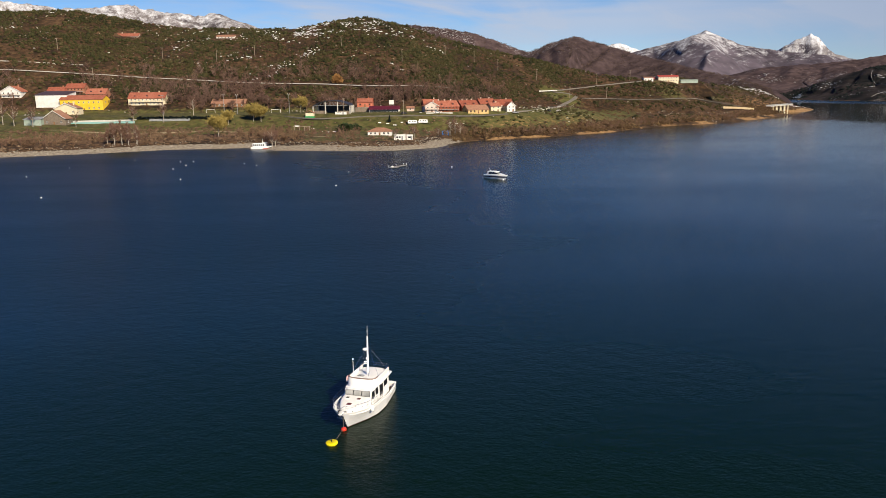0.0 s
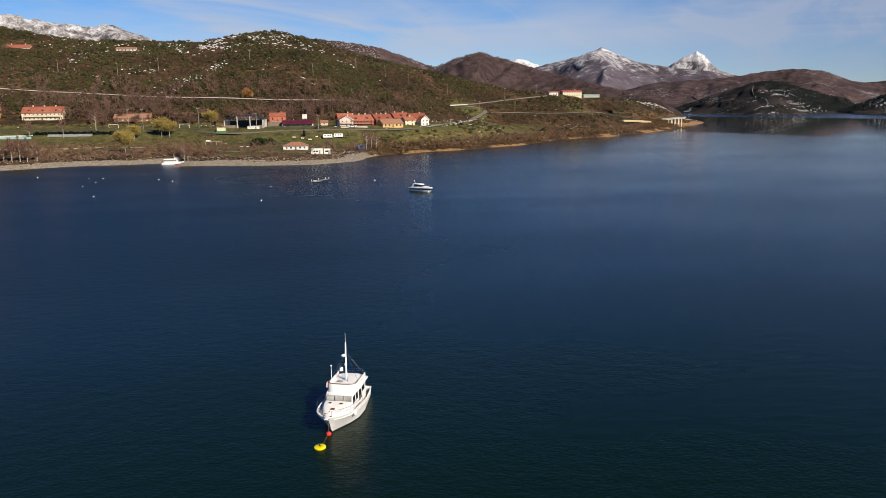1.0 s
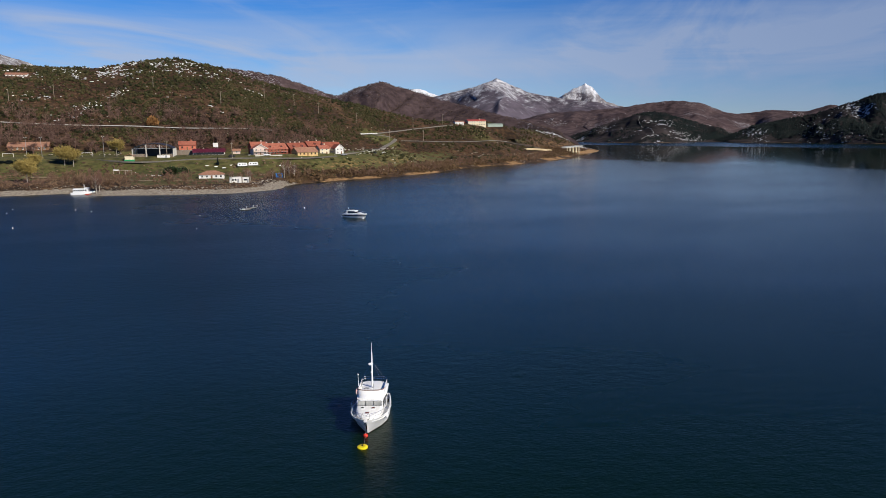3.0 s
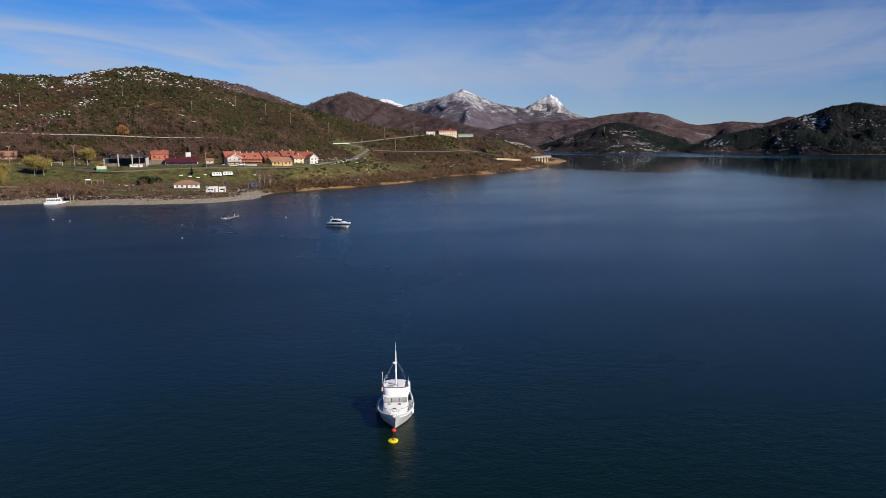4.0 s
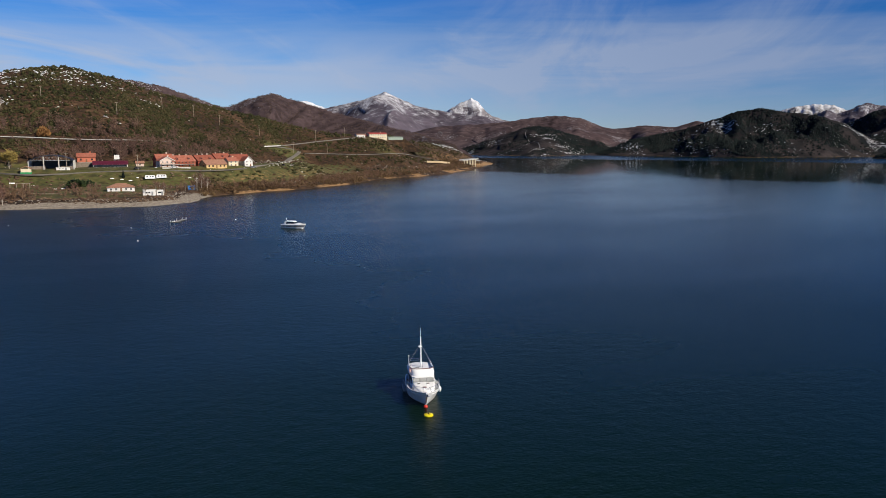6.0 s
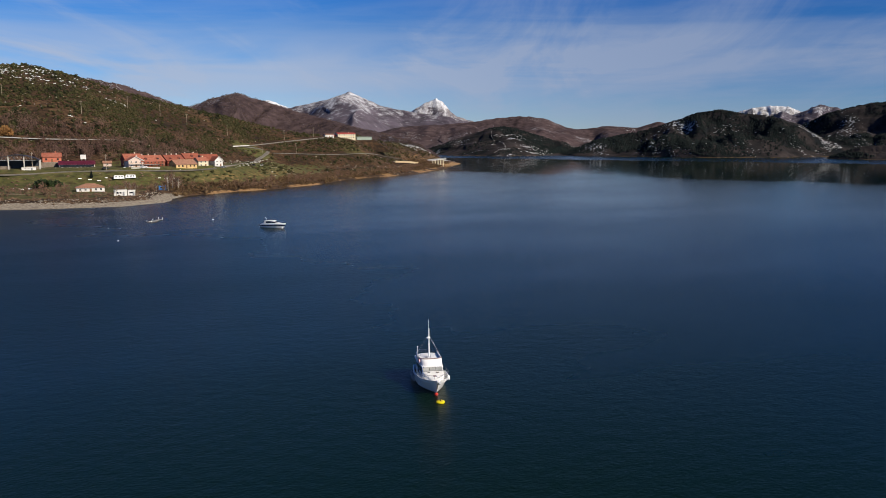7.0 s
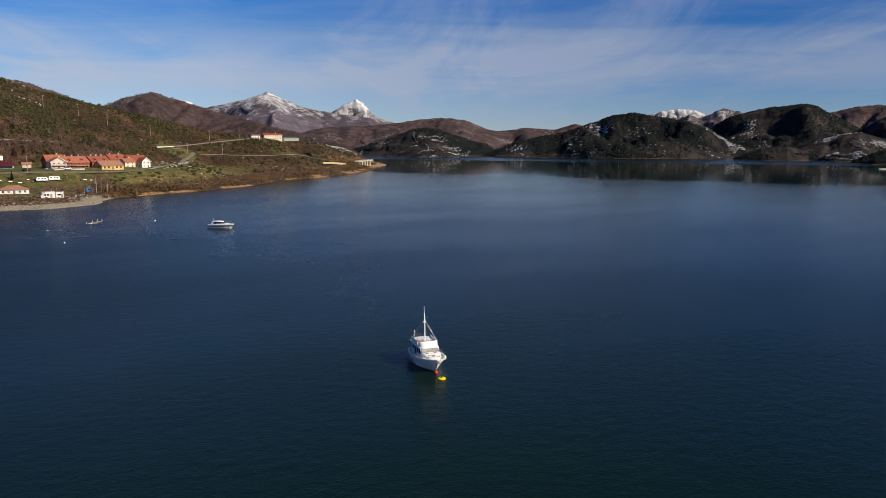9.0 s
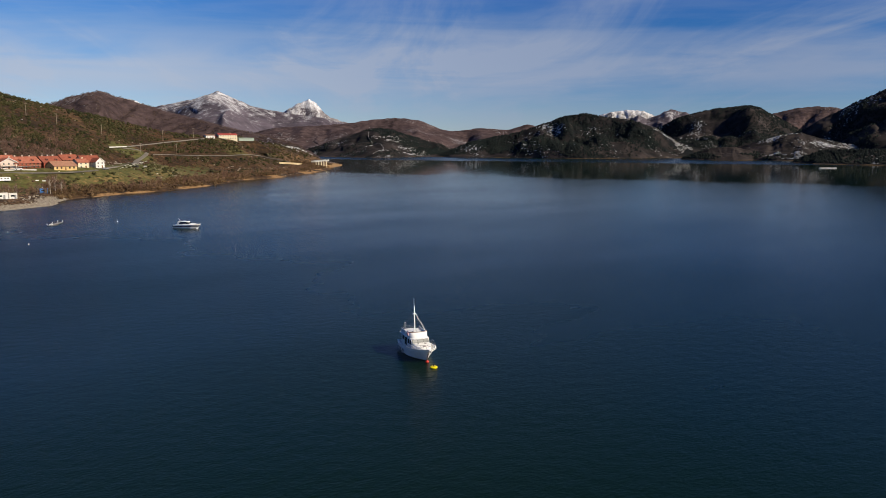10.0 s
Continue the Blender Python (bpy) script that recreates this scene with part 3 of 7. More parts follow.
# ---- building blocks ----
class Form:
    """Collects vertices and faces of one part."""

    def __init__(self):
        self.v, self.f = [], []

    def add(self, verts, faces):
        k = len(self.v)
        self.v += [tuple(p) for p in verts]
        self.f += [tuple(i + k for i in f) for f in faces]
        return self

    def box(self, x0, x1, y0, y1, z0, z1, chamfer=0.0):
        if not chamfer:
            v = [(x, y, z) for z in (z0, z1) for x, y in ((x0, y0), (x1, y0), (x1, y1), (x0, y1))]
            return self.add(v, [(3, 2, 1, 0), (4, 5, 6, 7), (0, 1, 5, 4), (1, 2, 6, 5), (2, 3, 7, 6), (3, 0, 4, 7)])
        c = chamfer
        ring = [(x0 + c, y0), (x1 - c, y0), (x1, y0 + c), (x1, y1 - c), (x1 - c, y1), (x0 + c, y1), (x0, y1 - c), (x0, y0 + c)]
        mx, my = (x0 + x1) / 2, (y0 + y1) / 2
        small = [(mx + (x - mx) * (1 - 2 * c / (x1 - x0)), my + (y - my) * (1 - 2 * c / (y1 - y0))) for x, y in ring]
        rows = [[(x, y, z0) for x, y in small], [(x, y, z0 + c) for x, y in ring], [(x, y, z1 - c) for x, y in ring], [(x, y, z1) for x, y in small]]
        return self.loft(rows, close=True, caps=True)

    def loft(self, rows, close=False, caps=False):
        n, v, f = len(rows[0]), [p for r in rows for p in r], []
        for a in range(len(rows) - 1):
            for b in range(n if close else n - 1):
                c = (b + 1) % n
                f.append((a * n + b, a * n + c, (a + 1) * n + c, (a + 1) * n + b))
        if caps:
            f += [tuple(range(n))[::-1], tuple((len(rows) - 1) * n + k for k in range(n))]
        return self.add(v, f)

    def tube(self, p, q, r, r2=None, sides=6, caps=True):
        p, q = Vector(p), Vector(q)
        d = (q - p).normalized()
        a = d.cross(Vector((0, 0, 1) if abs(d.z) < 0.9 else (1, 0, 0))).normalized()
        b = d.cross(a)
        r2 = r if r2 is None else r2
        rows = [[o + (a * math.cos(6.2832 * k / sides) + b * math.sin(6.2832 * k / sides)) * s for k in range(sides)] for o, s in ((p, r), (q, r2))]
        return self.loft(rows, True, caps)

    def line(self, pts, r, sides=6):
        for p, q in zip(pts, pts[1:]):
            self.tube(p, q, r, sides=sides)
        return self

    def ball(self, c, rx, ry=None, rz=None, rings=7, sides=12):
        ry, rz = ry or rx, rz or rx
        rows = []
        for i in range(rings + 1):
            a = math.pi * i / rings
            s = max(math.sin(a), 0.02)
            rows.append([(c[0] + rx * s * math.cos(6.2832 * k / sides), c[1] + ry * s * math.sin(6.2832 * k / sides), c[2] - rz * math.cos(a)) for k in range(sides)])
        return self.loft(rows, True, True)

    def ring(self, c, big, small, axis="z", n=20, m=8):
        rows = []
        for i in range(n + 1):
            a = 6.2832 * i / n
            row = []
            for k in range(m):
                b = 6.2832 * k / m
                u, w = (big + small * math.cos(b)), small * math.sin(b)
                p = (u * math.cos(a), u * math.sin(a), w)
                p = p if axis == "z" else (p[0], p[2], p[1]) if axis == "y" else (p[2], p[0], p[1])
                row.append((c[0] + p[0], c[1] + p[1], c[2] + p[2]))
            rows.append(row)
        return self.loft(rows, True)


def part(name, form, material, parent, label="", smooth=False):
    ob = mesh_object(name, form.v, form.f, material, parent, smooth)
    if smooth:
        ob.data.set_sharp_from_angle(angle=radians(40))
    return tagged(ob, label) if label else ob


def thing(name, m, label, category, group=""):
    ob = new(name)
    ob.empty_display_size = 0.5
    ob.matrix_world = m
    return tagged(ob, label, category, group)


def twin(ob, parent, offset):
    """The same mesh again as another part, moved by offset."""
    o = ob.copy()
    scene.collection.objects.link(o)
    o.parent = parent
    o.location = Vector(offset)
    return o


GLASS = mat("dark_window_glass", [(0.012, 0.014, 0.018), (0.03, 0.034, 0.04)], 0.6, 0.06, spec=0.6)
STEEL = mat("stainless_steel", [(0.5, 0.5, 0.52), (0.65, 0.65, 0.66)], 3.0, 0.25, metal=1.0)
GELGREY = mat("nonslip_deck", [(0.62, 0.63, 0.64), (0.70, 0.70, 0.69)], 6.0, 0.6, 0.003)
MAROON = mat("antifouling_red", [(0.055, 0.026, 0.022), (0.085, 0.042, 0.035)], 3.0, 0.6)
BLACK = mat("black_rubber", [(0.012, 0.012, 0.013), (0.03, 0.03, 0.03)], 4.0, 0.6)
REDPLASTIC = mat("red_plastic", [(0.5, 0.03, 0.02), (0.62, 0.05, 0.03)], 5.0, 0.4)
YELLOW = mat("yellow_buoy_plastic", [(0.62, 0.50, 0.01), (0.78, 0.66, 0.02)], 2.5, 0.45, 0.004)
TEAK = mat("teak", [(0.16, 0.09, 0.045), (0.26, 0.15, 0.08)], 5.0, 0.6, stretch=(0.4, 4, 1))
FENDERGREY = mat("grey_fender_vinyl", [(0.22, 0.23, 0.25), (0.32, 0.33, 0.35)], 4.0, 0.5)
ROPE = mat("mooring_rope", [(0.10, 0.09, 0.08), (0.2, 0.18, 0.15)], 20.0, 0.9)


# ---- the moored trawler yacht ----
def rows_of(u, rows):
    return float(table(u, rows))


def hull_lines(u):
    bd = rows_of(u, ((0, 1.5), (0.15, 1.72), (0.4, 1.92), (0.6, 1.93), (0.72, 1.85), (0.84, 1.55), (0.93, 1.06), (0.98, 0.55), (1, 0.12)))
    bw = rows_of(u, ((0, 1.4), (0.4, 1.76), (0.6, 1.64), (0.75, 1.2), (0.88, 0.58), (0.96, 0.18), (1, 0.02)))
    zs = rows_of(u, ((0, 1.0), (0.3, 1.05), (0.4, 1.15), (0.48, 1.38), (0.7, 1.55), (1, 1.92)))
    return bd, bw, zs


def hull_x(u, z):
    nose = 5.1 + 1.28 * (max(z, 0) / 1.92) ** 0.85 + min(z, 0) * 0.6
    return -3.2 - 0.12 * max(z, 0) + u * (nose + 3.2 + 0.12 * max(z, 0))


def hull_point(u, k, side):
    bd, bw, zs = hull_lines(u)
    y, z = ((0, -0.7), (bw * 0.72, -0.42), (bw * 0.96, -0.06), (bw, 0.09), (bw + (bd - bw) * 0.22, zs * 0.32), (bw + (bd - bw) * 0.55, zs * 0.62), (bw + (bd - bw) * 0.86, zs * 0.85),
            (bd, zs - 0.02), (bd, zs + 0.02), (bd - 0.05, zs + 0.05), (max(bd - 0.13, 0.0), zs + 0.02), (max(bd - 0.14, 0.0), zs - 0.38))[k]
    return (hull_x(u, z), side * y, z)


PALEGLASS = mat("pale_windscreen_glass", [(0.2, 0.21, 0.2), (0.44, 0.44, 0.42)], 1.4, 0.08, spec=0.6)


def yacht():
    m = Matrix.Translation((-6.4, 64.3, 0)) @ pose(0, 0, 0, 0, 0, -106.9)
    root = thing("trawler_yacht", m, "white flybridge trawler yacht moored on calm lake water", "boat")
    us = np.linspace(0, 1, 41) ** 0.9
    top, low = Form(), Form()
    for side in (1, -1):
        top.loft([[hull_point(u, k, side) for k in range(3, 12)] for u in us])
        low.loft([[hull_point(u, k, side) for k in range(0, 4)] for u in us])
    top.add([hull_point(0, k, 1) for k in range(3, 10)] + [hull_point(0, k, -1) for k in range(3, 10)][::-1], [tuple(range(14))])
    hull = part("hull", top, WHITE, root, smooth=True)
    part("antifouling", low, MAROON, hull, "dark red-brown antifouling paint", True)
    for side in (1, -1):
        rub = Form().line([Vector(hull_point(u, 6, side)) + Vector((0, side * 0.015, 0)) for u in us[2:40]], 0.028)
        part("rub_rail", rub, GELGREY, hull, "grey rubbing strake")
    # decks
    d1 = Form()
    ud = [u for u in us if u > 0.2]
    d1.loft([[(hull_x(u, hull_lines(u)[2] - 0.36), s * max(hull_lines(u)[0] - 0.1, 0), hull_lines(u)[2] - 0.36 + (0.04 if s == 0 else 0)) for s in (-1, 0, 1)] for u in ud])
    part("side_deck", d1, GELGREY, root, "pale non-slip deck")
    d2 = Form().box(-3.15, -1.7, -1.42, 1.42, 0.38, 0.46)
    part("cockpit_sole", d2, TEAK, root, "teak cockpit floor")
    d3 = Form().box(-3.28, -3.06, -1.38, 1.38, 0.4, 1.0, 0.04)
    d3.box(-3.08, -2.6, -1.25, 0.5, 0.42, 0.82, 0.05)
    part("stern_bench", d3, WHITE, root)
    plat = Form().box(-3.75, -3.16, -1.3, 1.3, 0.16, 0.26, 0.03)
    part("swim_platform", plat, GELGREY, root)

    # trunk cabin on the foredeck
    def arch(x, w, z0, z1, r):
        pts = [(x, -w, z0), (x, -w * 0.98, z1 - r)]
        for a in (20, 45, 70):
            pts.append((x, -w * 0.98 + r * (1 - math.cos(radians(a))) * 1.0, z1 - r + r * math.sin(radians(a))))
        pts += [(x, -w + 2.2 * r, z1 + 0.01), (x, 0, z1 + 0.04)]
        return pts + [(p[0], -p[1], p[2]) for p in pts[-2::-1]]

    tc = Form().loft([arch(x, w, 1.05, z, 0.16) for x, w, z in ((3.0, 1.32, 2.02), (3.6, 1.27, 1.99), (4.2, 1.12, 1.93), (4.8, 0.86, 1.86), (5.15, 0.62, 1.80), (5.32, 0.45, 1.66), (5.42, 0.36, 1.45))], caps=True)
    part("trunk_cabin", tc, WHITE, root, smooth=True)
    for x, y, w in ((4.55, -0.05, 0.25), (3.55, 0.45, 0.2), (3.5, -0.62, 0.17)):
        hz = 2.06 if x < 4 else 1.95
        hatch = part("deck_hatch", Form().box(x - w, x + w, y - w, y + w, hz - 0.1, hz, 0.02), WHITE, root)
        part("hatch_lid", Form().box(x - w * 0.8, x + w * 0.8, y - w * 0.8, y + w * 0.8, hz + 0.003, hz + 0.02), mat("smoked_red_acrylic", [(0.10, 0.03, 0.03), (0.16, 0.05, 0.05)], 3, 0.15) if x > 3.52 and abs(y) < 0.5 else GLASS, hatch, "smoked hatch lid")

    # deckhouse
    dh = Form()
    dh.loft([[(x, -w, z0), (x - f, -w + 0.05, z1), (x - f, w - 0.05, z1), (x, w, z0)] for x, w, z0, z1, f in ((-1.7, 1.36, 0.4, 2.46, 0.0), (1.0, 1.38, 0.9, 2.46, 0.0), (2.85, 1.34, 1.05, 2.46, 0.25), (3.12, 1.22, 1.3, 2.46, 0.52))], caps=True)
    house = part("deckhouse", dh, WHITE, root)

    def pane(a, b, c, d, lift, name="windscreen_pane"):
        q = [Vector(p) for p in (a, b, c, d)]
        n = (q[1] - q[0]).cross(q[3] - q[0]).normalized()
        fr, gl = Form(), Form()
        mid = sum(q, Vector()) / 4
        inner = [mid + (p - mid) * (0.93 if name == "windscreen_pane" else 0.9) for p in q]
        fr.loft([[p + n * 0.004 for p in q], [p + n * lift for p in q], [p + n * lift for p in inner], [p + n * 0.006 for p in inner]], True)
        gl.add([p + n * 0.012 for p in inner], [(0, 1, 2, 3)])
        f = part(name, fr, BLACK, house)
        part("glass", gl, GLASS if name != "windscreen_pane" else PALEGLASS, f, "dark glass" if name != "windscreen_pane" else "pale reflecting glass")

    # the windscreen leans back between the trunk cabin and the brow
    def front(y, z):
        k = (z - 1.3) / 1.16
        return (3.12 - 0.52 * k + 0.012, y, z)

    for y0, y1 in ((-1.21, -0.42), (-0.40, 0.40), (0.42, 1.21)):
        pane(front(y0, 1.99), front(y1, 1.99), front(y1 * 0.98, 2.45), front(y0 * 0.98, 2.45), 0.03)
    for s in (1, -1):
        for x0, x1, z0, z1 in ((1.95, 2.72, 1.72, 2.34), (1.15, 1.72, 1.72, 2.34), (-0.05, 0.75, 1.25, 2.36), (-1.2, -0.35, 1.72, 2.34)):
            def wall(x, z):
                return (x, s * (1.385 - 0.05 * (z - 0.9) / 1.5 - max(0, x - 1.0) * 0.03), z)
            cs = [wall(x0, z0), wall(x1, z0), wall(x1 - (0.18 if x1 > 2.5 else 0), z1), wall(x0, z1)]
            if s > 0:
                cs = [cs[1], cs[0], cs[3], cs[2]]
            pane(*cs, 0.025, "side_window" if z0 > 1.5 else "side_door_window")
    part("aft_door", Form().box(-1.74, -1.69, -0.75, 0.75, 0.5, 2.3), GLASS, house, "dark glass cockpit door")

    # flybridge
    fd = Form().loft([[(x, -w, z), (x, w, z)] for x, w, z in ((-2.3, 1.3, 2.47), (-2.2, 1.5, 2.47), (0.6, 1.56, 2.47), (1.3, 1.44, 2.47), (2.45, 1.3, 2.47), (2.7, 1.0, 2.47))])
    fd.loft([[(x, -w, z), (x, w, z)] for x, w, z in ((-2.3, 1.3, 2.56), (-2.2, 1.5, 2.56), (0.6, 1.56, 2.56), (1.3, 1.44, 2.56), (2.45, 1.3, 2.56), (2.7, 1.0, 2.56))])
    fly_edge = [(-2.3, 1.3), (-2.2, 1.5), (0.6, 1.56), (1.3, 1.44), (2.45, 1.3), (2.7, 1.0), (2.7, -1.0), (2.45, -1.3), (1.3, -1.44), (0.6, -1.56), (-2.2, -1.5), (-2.3, -1.3)]
    fd.loft([[(x, y, 2.47) for x, y in fly_edge], [(x, y, 2.56) for x, y in fly_edge]], True)
    part("fly_deck", fd, WHITE, root)
    part("fly_cover", Form().loft([[(x, -w, 2.86), (x, -w * 0.5, 2.99), (x, w * 0.5, 2.99), (x, w, 2.86)] for x, w in ((-1.7, 1.24), (0.2, 1.27), (1.0, 1.26), (1.6, 1.12), (1.9, 0.7))]), WHITE, root, "white canvas cover over the upper seats", True)
    line = [(-1.75, 1.36, 0.0), (-0.6, 1.38, 0.0), (1.2, 1.38, 0.0), (1.8, 1.32, 0.1), (2.2, 1.12, 0.3), (2.42, 0.75, 0.42), (2.5, 0.3, 0.46)]
    line += [(x, -y, f) for x, y, f in line[::-1]]
    co = Form()
    rows = []
    for x, y, f in line:
        hgt = 3.16 + 0.1 * min(1, max(0, (x + 1.75) / 3.5))
        ins = 0.1
        cx, cy = 0.4, 0.0
        d = Vector((x - cx, y - cy, 0)).normalized()
        o = Vector((x, y, 0))
        rows.append([o + Vector((0, 0, 2.55)), o - Vector((f * 0.55, 0, 0)) * 0.6 + Vector((0, 0, 2.9)), o - Vector((f, 0, 0)) + Vector((0, 0, hgt - 0.03)), o - Vector((f, 0, 0)) - d * 0.04 + Vector((0, 0, hgt)),
                     o - Vector((f, 0, 0)) - d * ins + Vector((0, 0, hgt)), o - Vector((f * 0.8, 0, 0)) - d * (ins + 0.04) + Vector((0, 0, 2.58))])
    co.loft(rows)
    co.add(rows[0], [tuple(range(6))]).add(rows[-1], [tuple(range(6))[::-1]])
    fly = part("fly_coaming", co, WHITE, root, smooth=True)
    rim = Form().line([r[3] + Vector((-0.05, 0, 0.05)) for r in rows[2:-2]], 0.05)
    part("rim_pad", rim, mat("taupe_vinyl", [(0.16, 0.10, 0.09), (0.25, 0.17, 0.15)], 4, 0.6), fly, "taupe padded rim")
    seat = Form().box(-1.6, -0.5, -1.2, -0.55, 2.57, 2.95, 0.06)
    seat.box(-1.7, -1.2, -0.5, 1.1, 2.57, 2.95, 0.06)
    part("fly_seat", seat, WHITE, root)
    hel = part("helm_console", Form().box(1.15, 1.75, -0.95, -0.1, 2.57, 3.18, 0.08), WHITE, root)
    part("steering_wheel", Form().ring((1.08, -0.5, 3.05), 0.2, 0.02, "x"), BLACK, hel, "black steering wheel")
    part("helm_seat", Form().box(0.35, 0.8, -0.85, -0.2, 2.57, 3.05, 0.08), FENDERGREY, root, "grey helm seat")
    sc = Form().tube((0.9, 0.2, 2.58), (0.15, 0.15, 3.35), 0.035)
    part("strut", sc, FENDERGREY, root, "grey folded boom")
    # mast and gear
    mast = part("mast", Form().tube((0.2, 0, 2.55), (0.1, 0, 5.0), 0.11, 0.095, 10).tube((0.1, 0, 5.0), (0.05, 0, 6.7), 0.095, 0.07, 10), WHITE, root, smooth=True)
    part("radar_dome", Form().ball((0.34, -0.12, 5.55), 0.26, 0.26, 0.12).box(0.05, 0.4, -0.2, -0.05, 5.38, 5.45), WHITE, mast, smooth=True)
    part("masthead_light", Form().ball((0.25, -0.05, 4.62), 0.12, 0.1, 0.09).box(0.05, 0.3, -0.05, 0.05, 4.5, 4.56), WHITE, mast, smooth=True)
    part("whip_aerial", Form().tube((0.05, 0, 6.65), (0.0, 0, 7.72), 0.025, 0.012), WHITE, mast)
    sp = Form().tube((0.05, -0.2, 5.9), (0.05, 0.2, 5.9), 0.015)
    part("spreader", sp, STEEL, mast)
    for s in (1, -1):
        st = Form()
        st.tube((0.08, 0, 5.85), (-1.3, s * 1.3, 3.15), 0.012, sides=4)
        st.tube((0.08, 0, 5.85), (0.9, s * 1.36, 3.2), 0.012, sides=4)
        part("stay_wire", st, STEEL, mast)
    an = part("vhf_aerial", Form().tube((0.3, -1.42, 2.9), (0.22, -1.46, 4.35), 0.035, 0.02), WHITE, root)
    part("aerial_cap", Form().ball((0.22, -1.46, 4.4), 0.09, 0.09, 0.07), WHITE, an)
    bu = part("lifebuoy", Form().ring((1.5, -1.46, 2.98), 0.24, 0.075, "y"), mat("lifebuoy_pink", [(0.55, 0.16, 0.14), (0.75, 0.66, 0.64)], 2.5, 0.5), root, "red and white lifebuoy")
    # rails
    fr = Form()
    zt = 3.34
    pts = [(-1.0, 1.34, 3.16), (-1.15, 1.36, zt), (-1.9, 1.3, zt), (-2.1, 1.0, zt), (-2.1, -1.0, zt), (-1.9, -1.3, zt), (-1.15, -1.36, zt), (-1.0, -1.34, 3.16)]
    fr.line(pts, 0.016)
    fr.line([(x, y, 3.1 if abs(y) > 1.2 and x > -1.8 else 3.1) for x, y, z in pts[2:6]], 0.018)
    for x, y, _ in pts[2:6] + [(-1.2, 1.33, 0), (-1.2, -1.33, 0), (-2.1, 0, 0)]:
        fr.tube((x, y, 2.56), (x, y, zt), 0.014)
    part("fly_rail", fr, STEEL, root, "stainless steel rail")
    for s in (1, -1):
        rail = Form()
        tops = []
        for u in np.linspace(0.5, 0.985, 9):
            bd, _, zs = hull_lines(u)
            x = hull_x(u, zs)
            b, t = (x, s * max(bd - 0.08, 0.02), zs), (x + 0.03, s * max(bd - 0.04, 0.03), zs + 0.62)
            rail.tube(b, t, 0.011)
            tops.append(t)
        rail.line(tops, 0.014)
        rail.line([(x, y, z - 0.3) for x, y, z in tops], 0.008)
        part("bow_rail", rail, STEEL, root, "stainless steel guard rail")
    pul = Form().box(6.0, 6.75, -0.16, 0.16, 1.86, 1.93, 0.02)
    part("pulpit_rail", Form().line([(6.25, -0.3, 2.55), (6.7, -0.14, 2.5), (6.7, 0.14, 2.5), (6.25, 0.3, 2.55)], 0.02), STEEL, root)
    pulpit = part("pulpit", pul, WHITE, root)
    an2 = Form().tube((6.75, 0, 1.86), (6.2, 0, 1.72), 0.035).tube((6.75, -0.2, 1.62), (6.75, 0.2, 1.62), 0.04).tube((6.75, 0, 1.86), (6.75, 0, 1.6), 0.05)
    part("anchor", an2, STEEL, pulpit, "galvanised anchor")
    part("windlass", Form().box(5.6, 5.9, -0.14, 0.14, 1.55, 1.78, 0.04).tube((5.75, -0.25, 1.7), (5.75, 0.25, 1.7), 0.08), BLACK, root, "dark anchor windlass")
    for s in (1, -1):
        part("cleat", Form().box(5.35, 5.6, s * 0.62 - 0.05, s * 0.62 + 0.05, 1.6, 1.7), BLACK, root, "black mooring cleat")
    # fenders hang from the rails
    part("fender", Form().ball((3.7, 1.78, 1.35), 0.19, 0.19, 0.34), WHITE, root, "white bow fender", True)
    for x, z in ((0.9, 0.55), (-0.4, 0.5), (-1.6, 0.5)):
        part("fender", Form().ball((x, -2.06 + (0.08 if x < -1 else 0), z), 0.17, 0.17, 0.36), FENDERGREY, root, "grey hanging fender", True)
    part("mooring_line", Form().tube((6.1, 0.02, 1.75), (5.75, -0.1, 0.2), 0.02, sides=5).tube((5.75, -0.1, 0.2), (7.5, -0.05, 0.02), 0.018, sides=5), ROPE, root, "dark mooring rope")
    w = m
    rf = thing("pickup_float", w @ pose(5.75, -0.12, 0), "small red pick-up float at the yacht's stem", "float")
    part("float_body", Form().ball((0, 0, 0.1), 0.26, 0.26, 0.22), REDPLASTIC, rf, smooth=True)
    part("float_eye", Form().ring((0, 0, 0.34), 0.06, 0.02, "y"), STEEL, rf)
    by = thing("mooring_buoy", w @ pose(8.25, -0.1, 0), "yellow round plastic mooring buoy floating on the lake", "buoy")
    body = Form().loft([[(r * math.cos(k * 0.3142), r * math.sin(k * 0.3142), z) for k in range(20)] for r, z in ((0.3, -0.15), (0.44, -0.08), (0.52, 0.03), (0.52, 0.11), (0.45, 0.18), (0.2, 0.21), (0.16, 0.19))], True, True)
    part("buoy_body", body, YELLOW, by, smooth=True)
    part("buoy_ring", Form().tube((0, 0, 0.19), (0, 0, 0.3), 0.06).ring((0, 0, 0.37), 0.09, 0.025, "y"), BLACK, by, "black mooring shackle")


yacht()


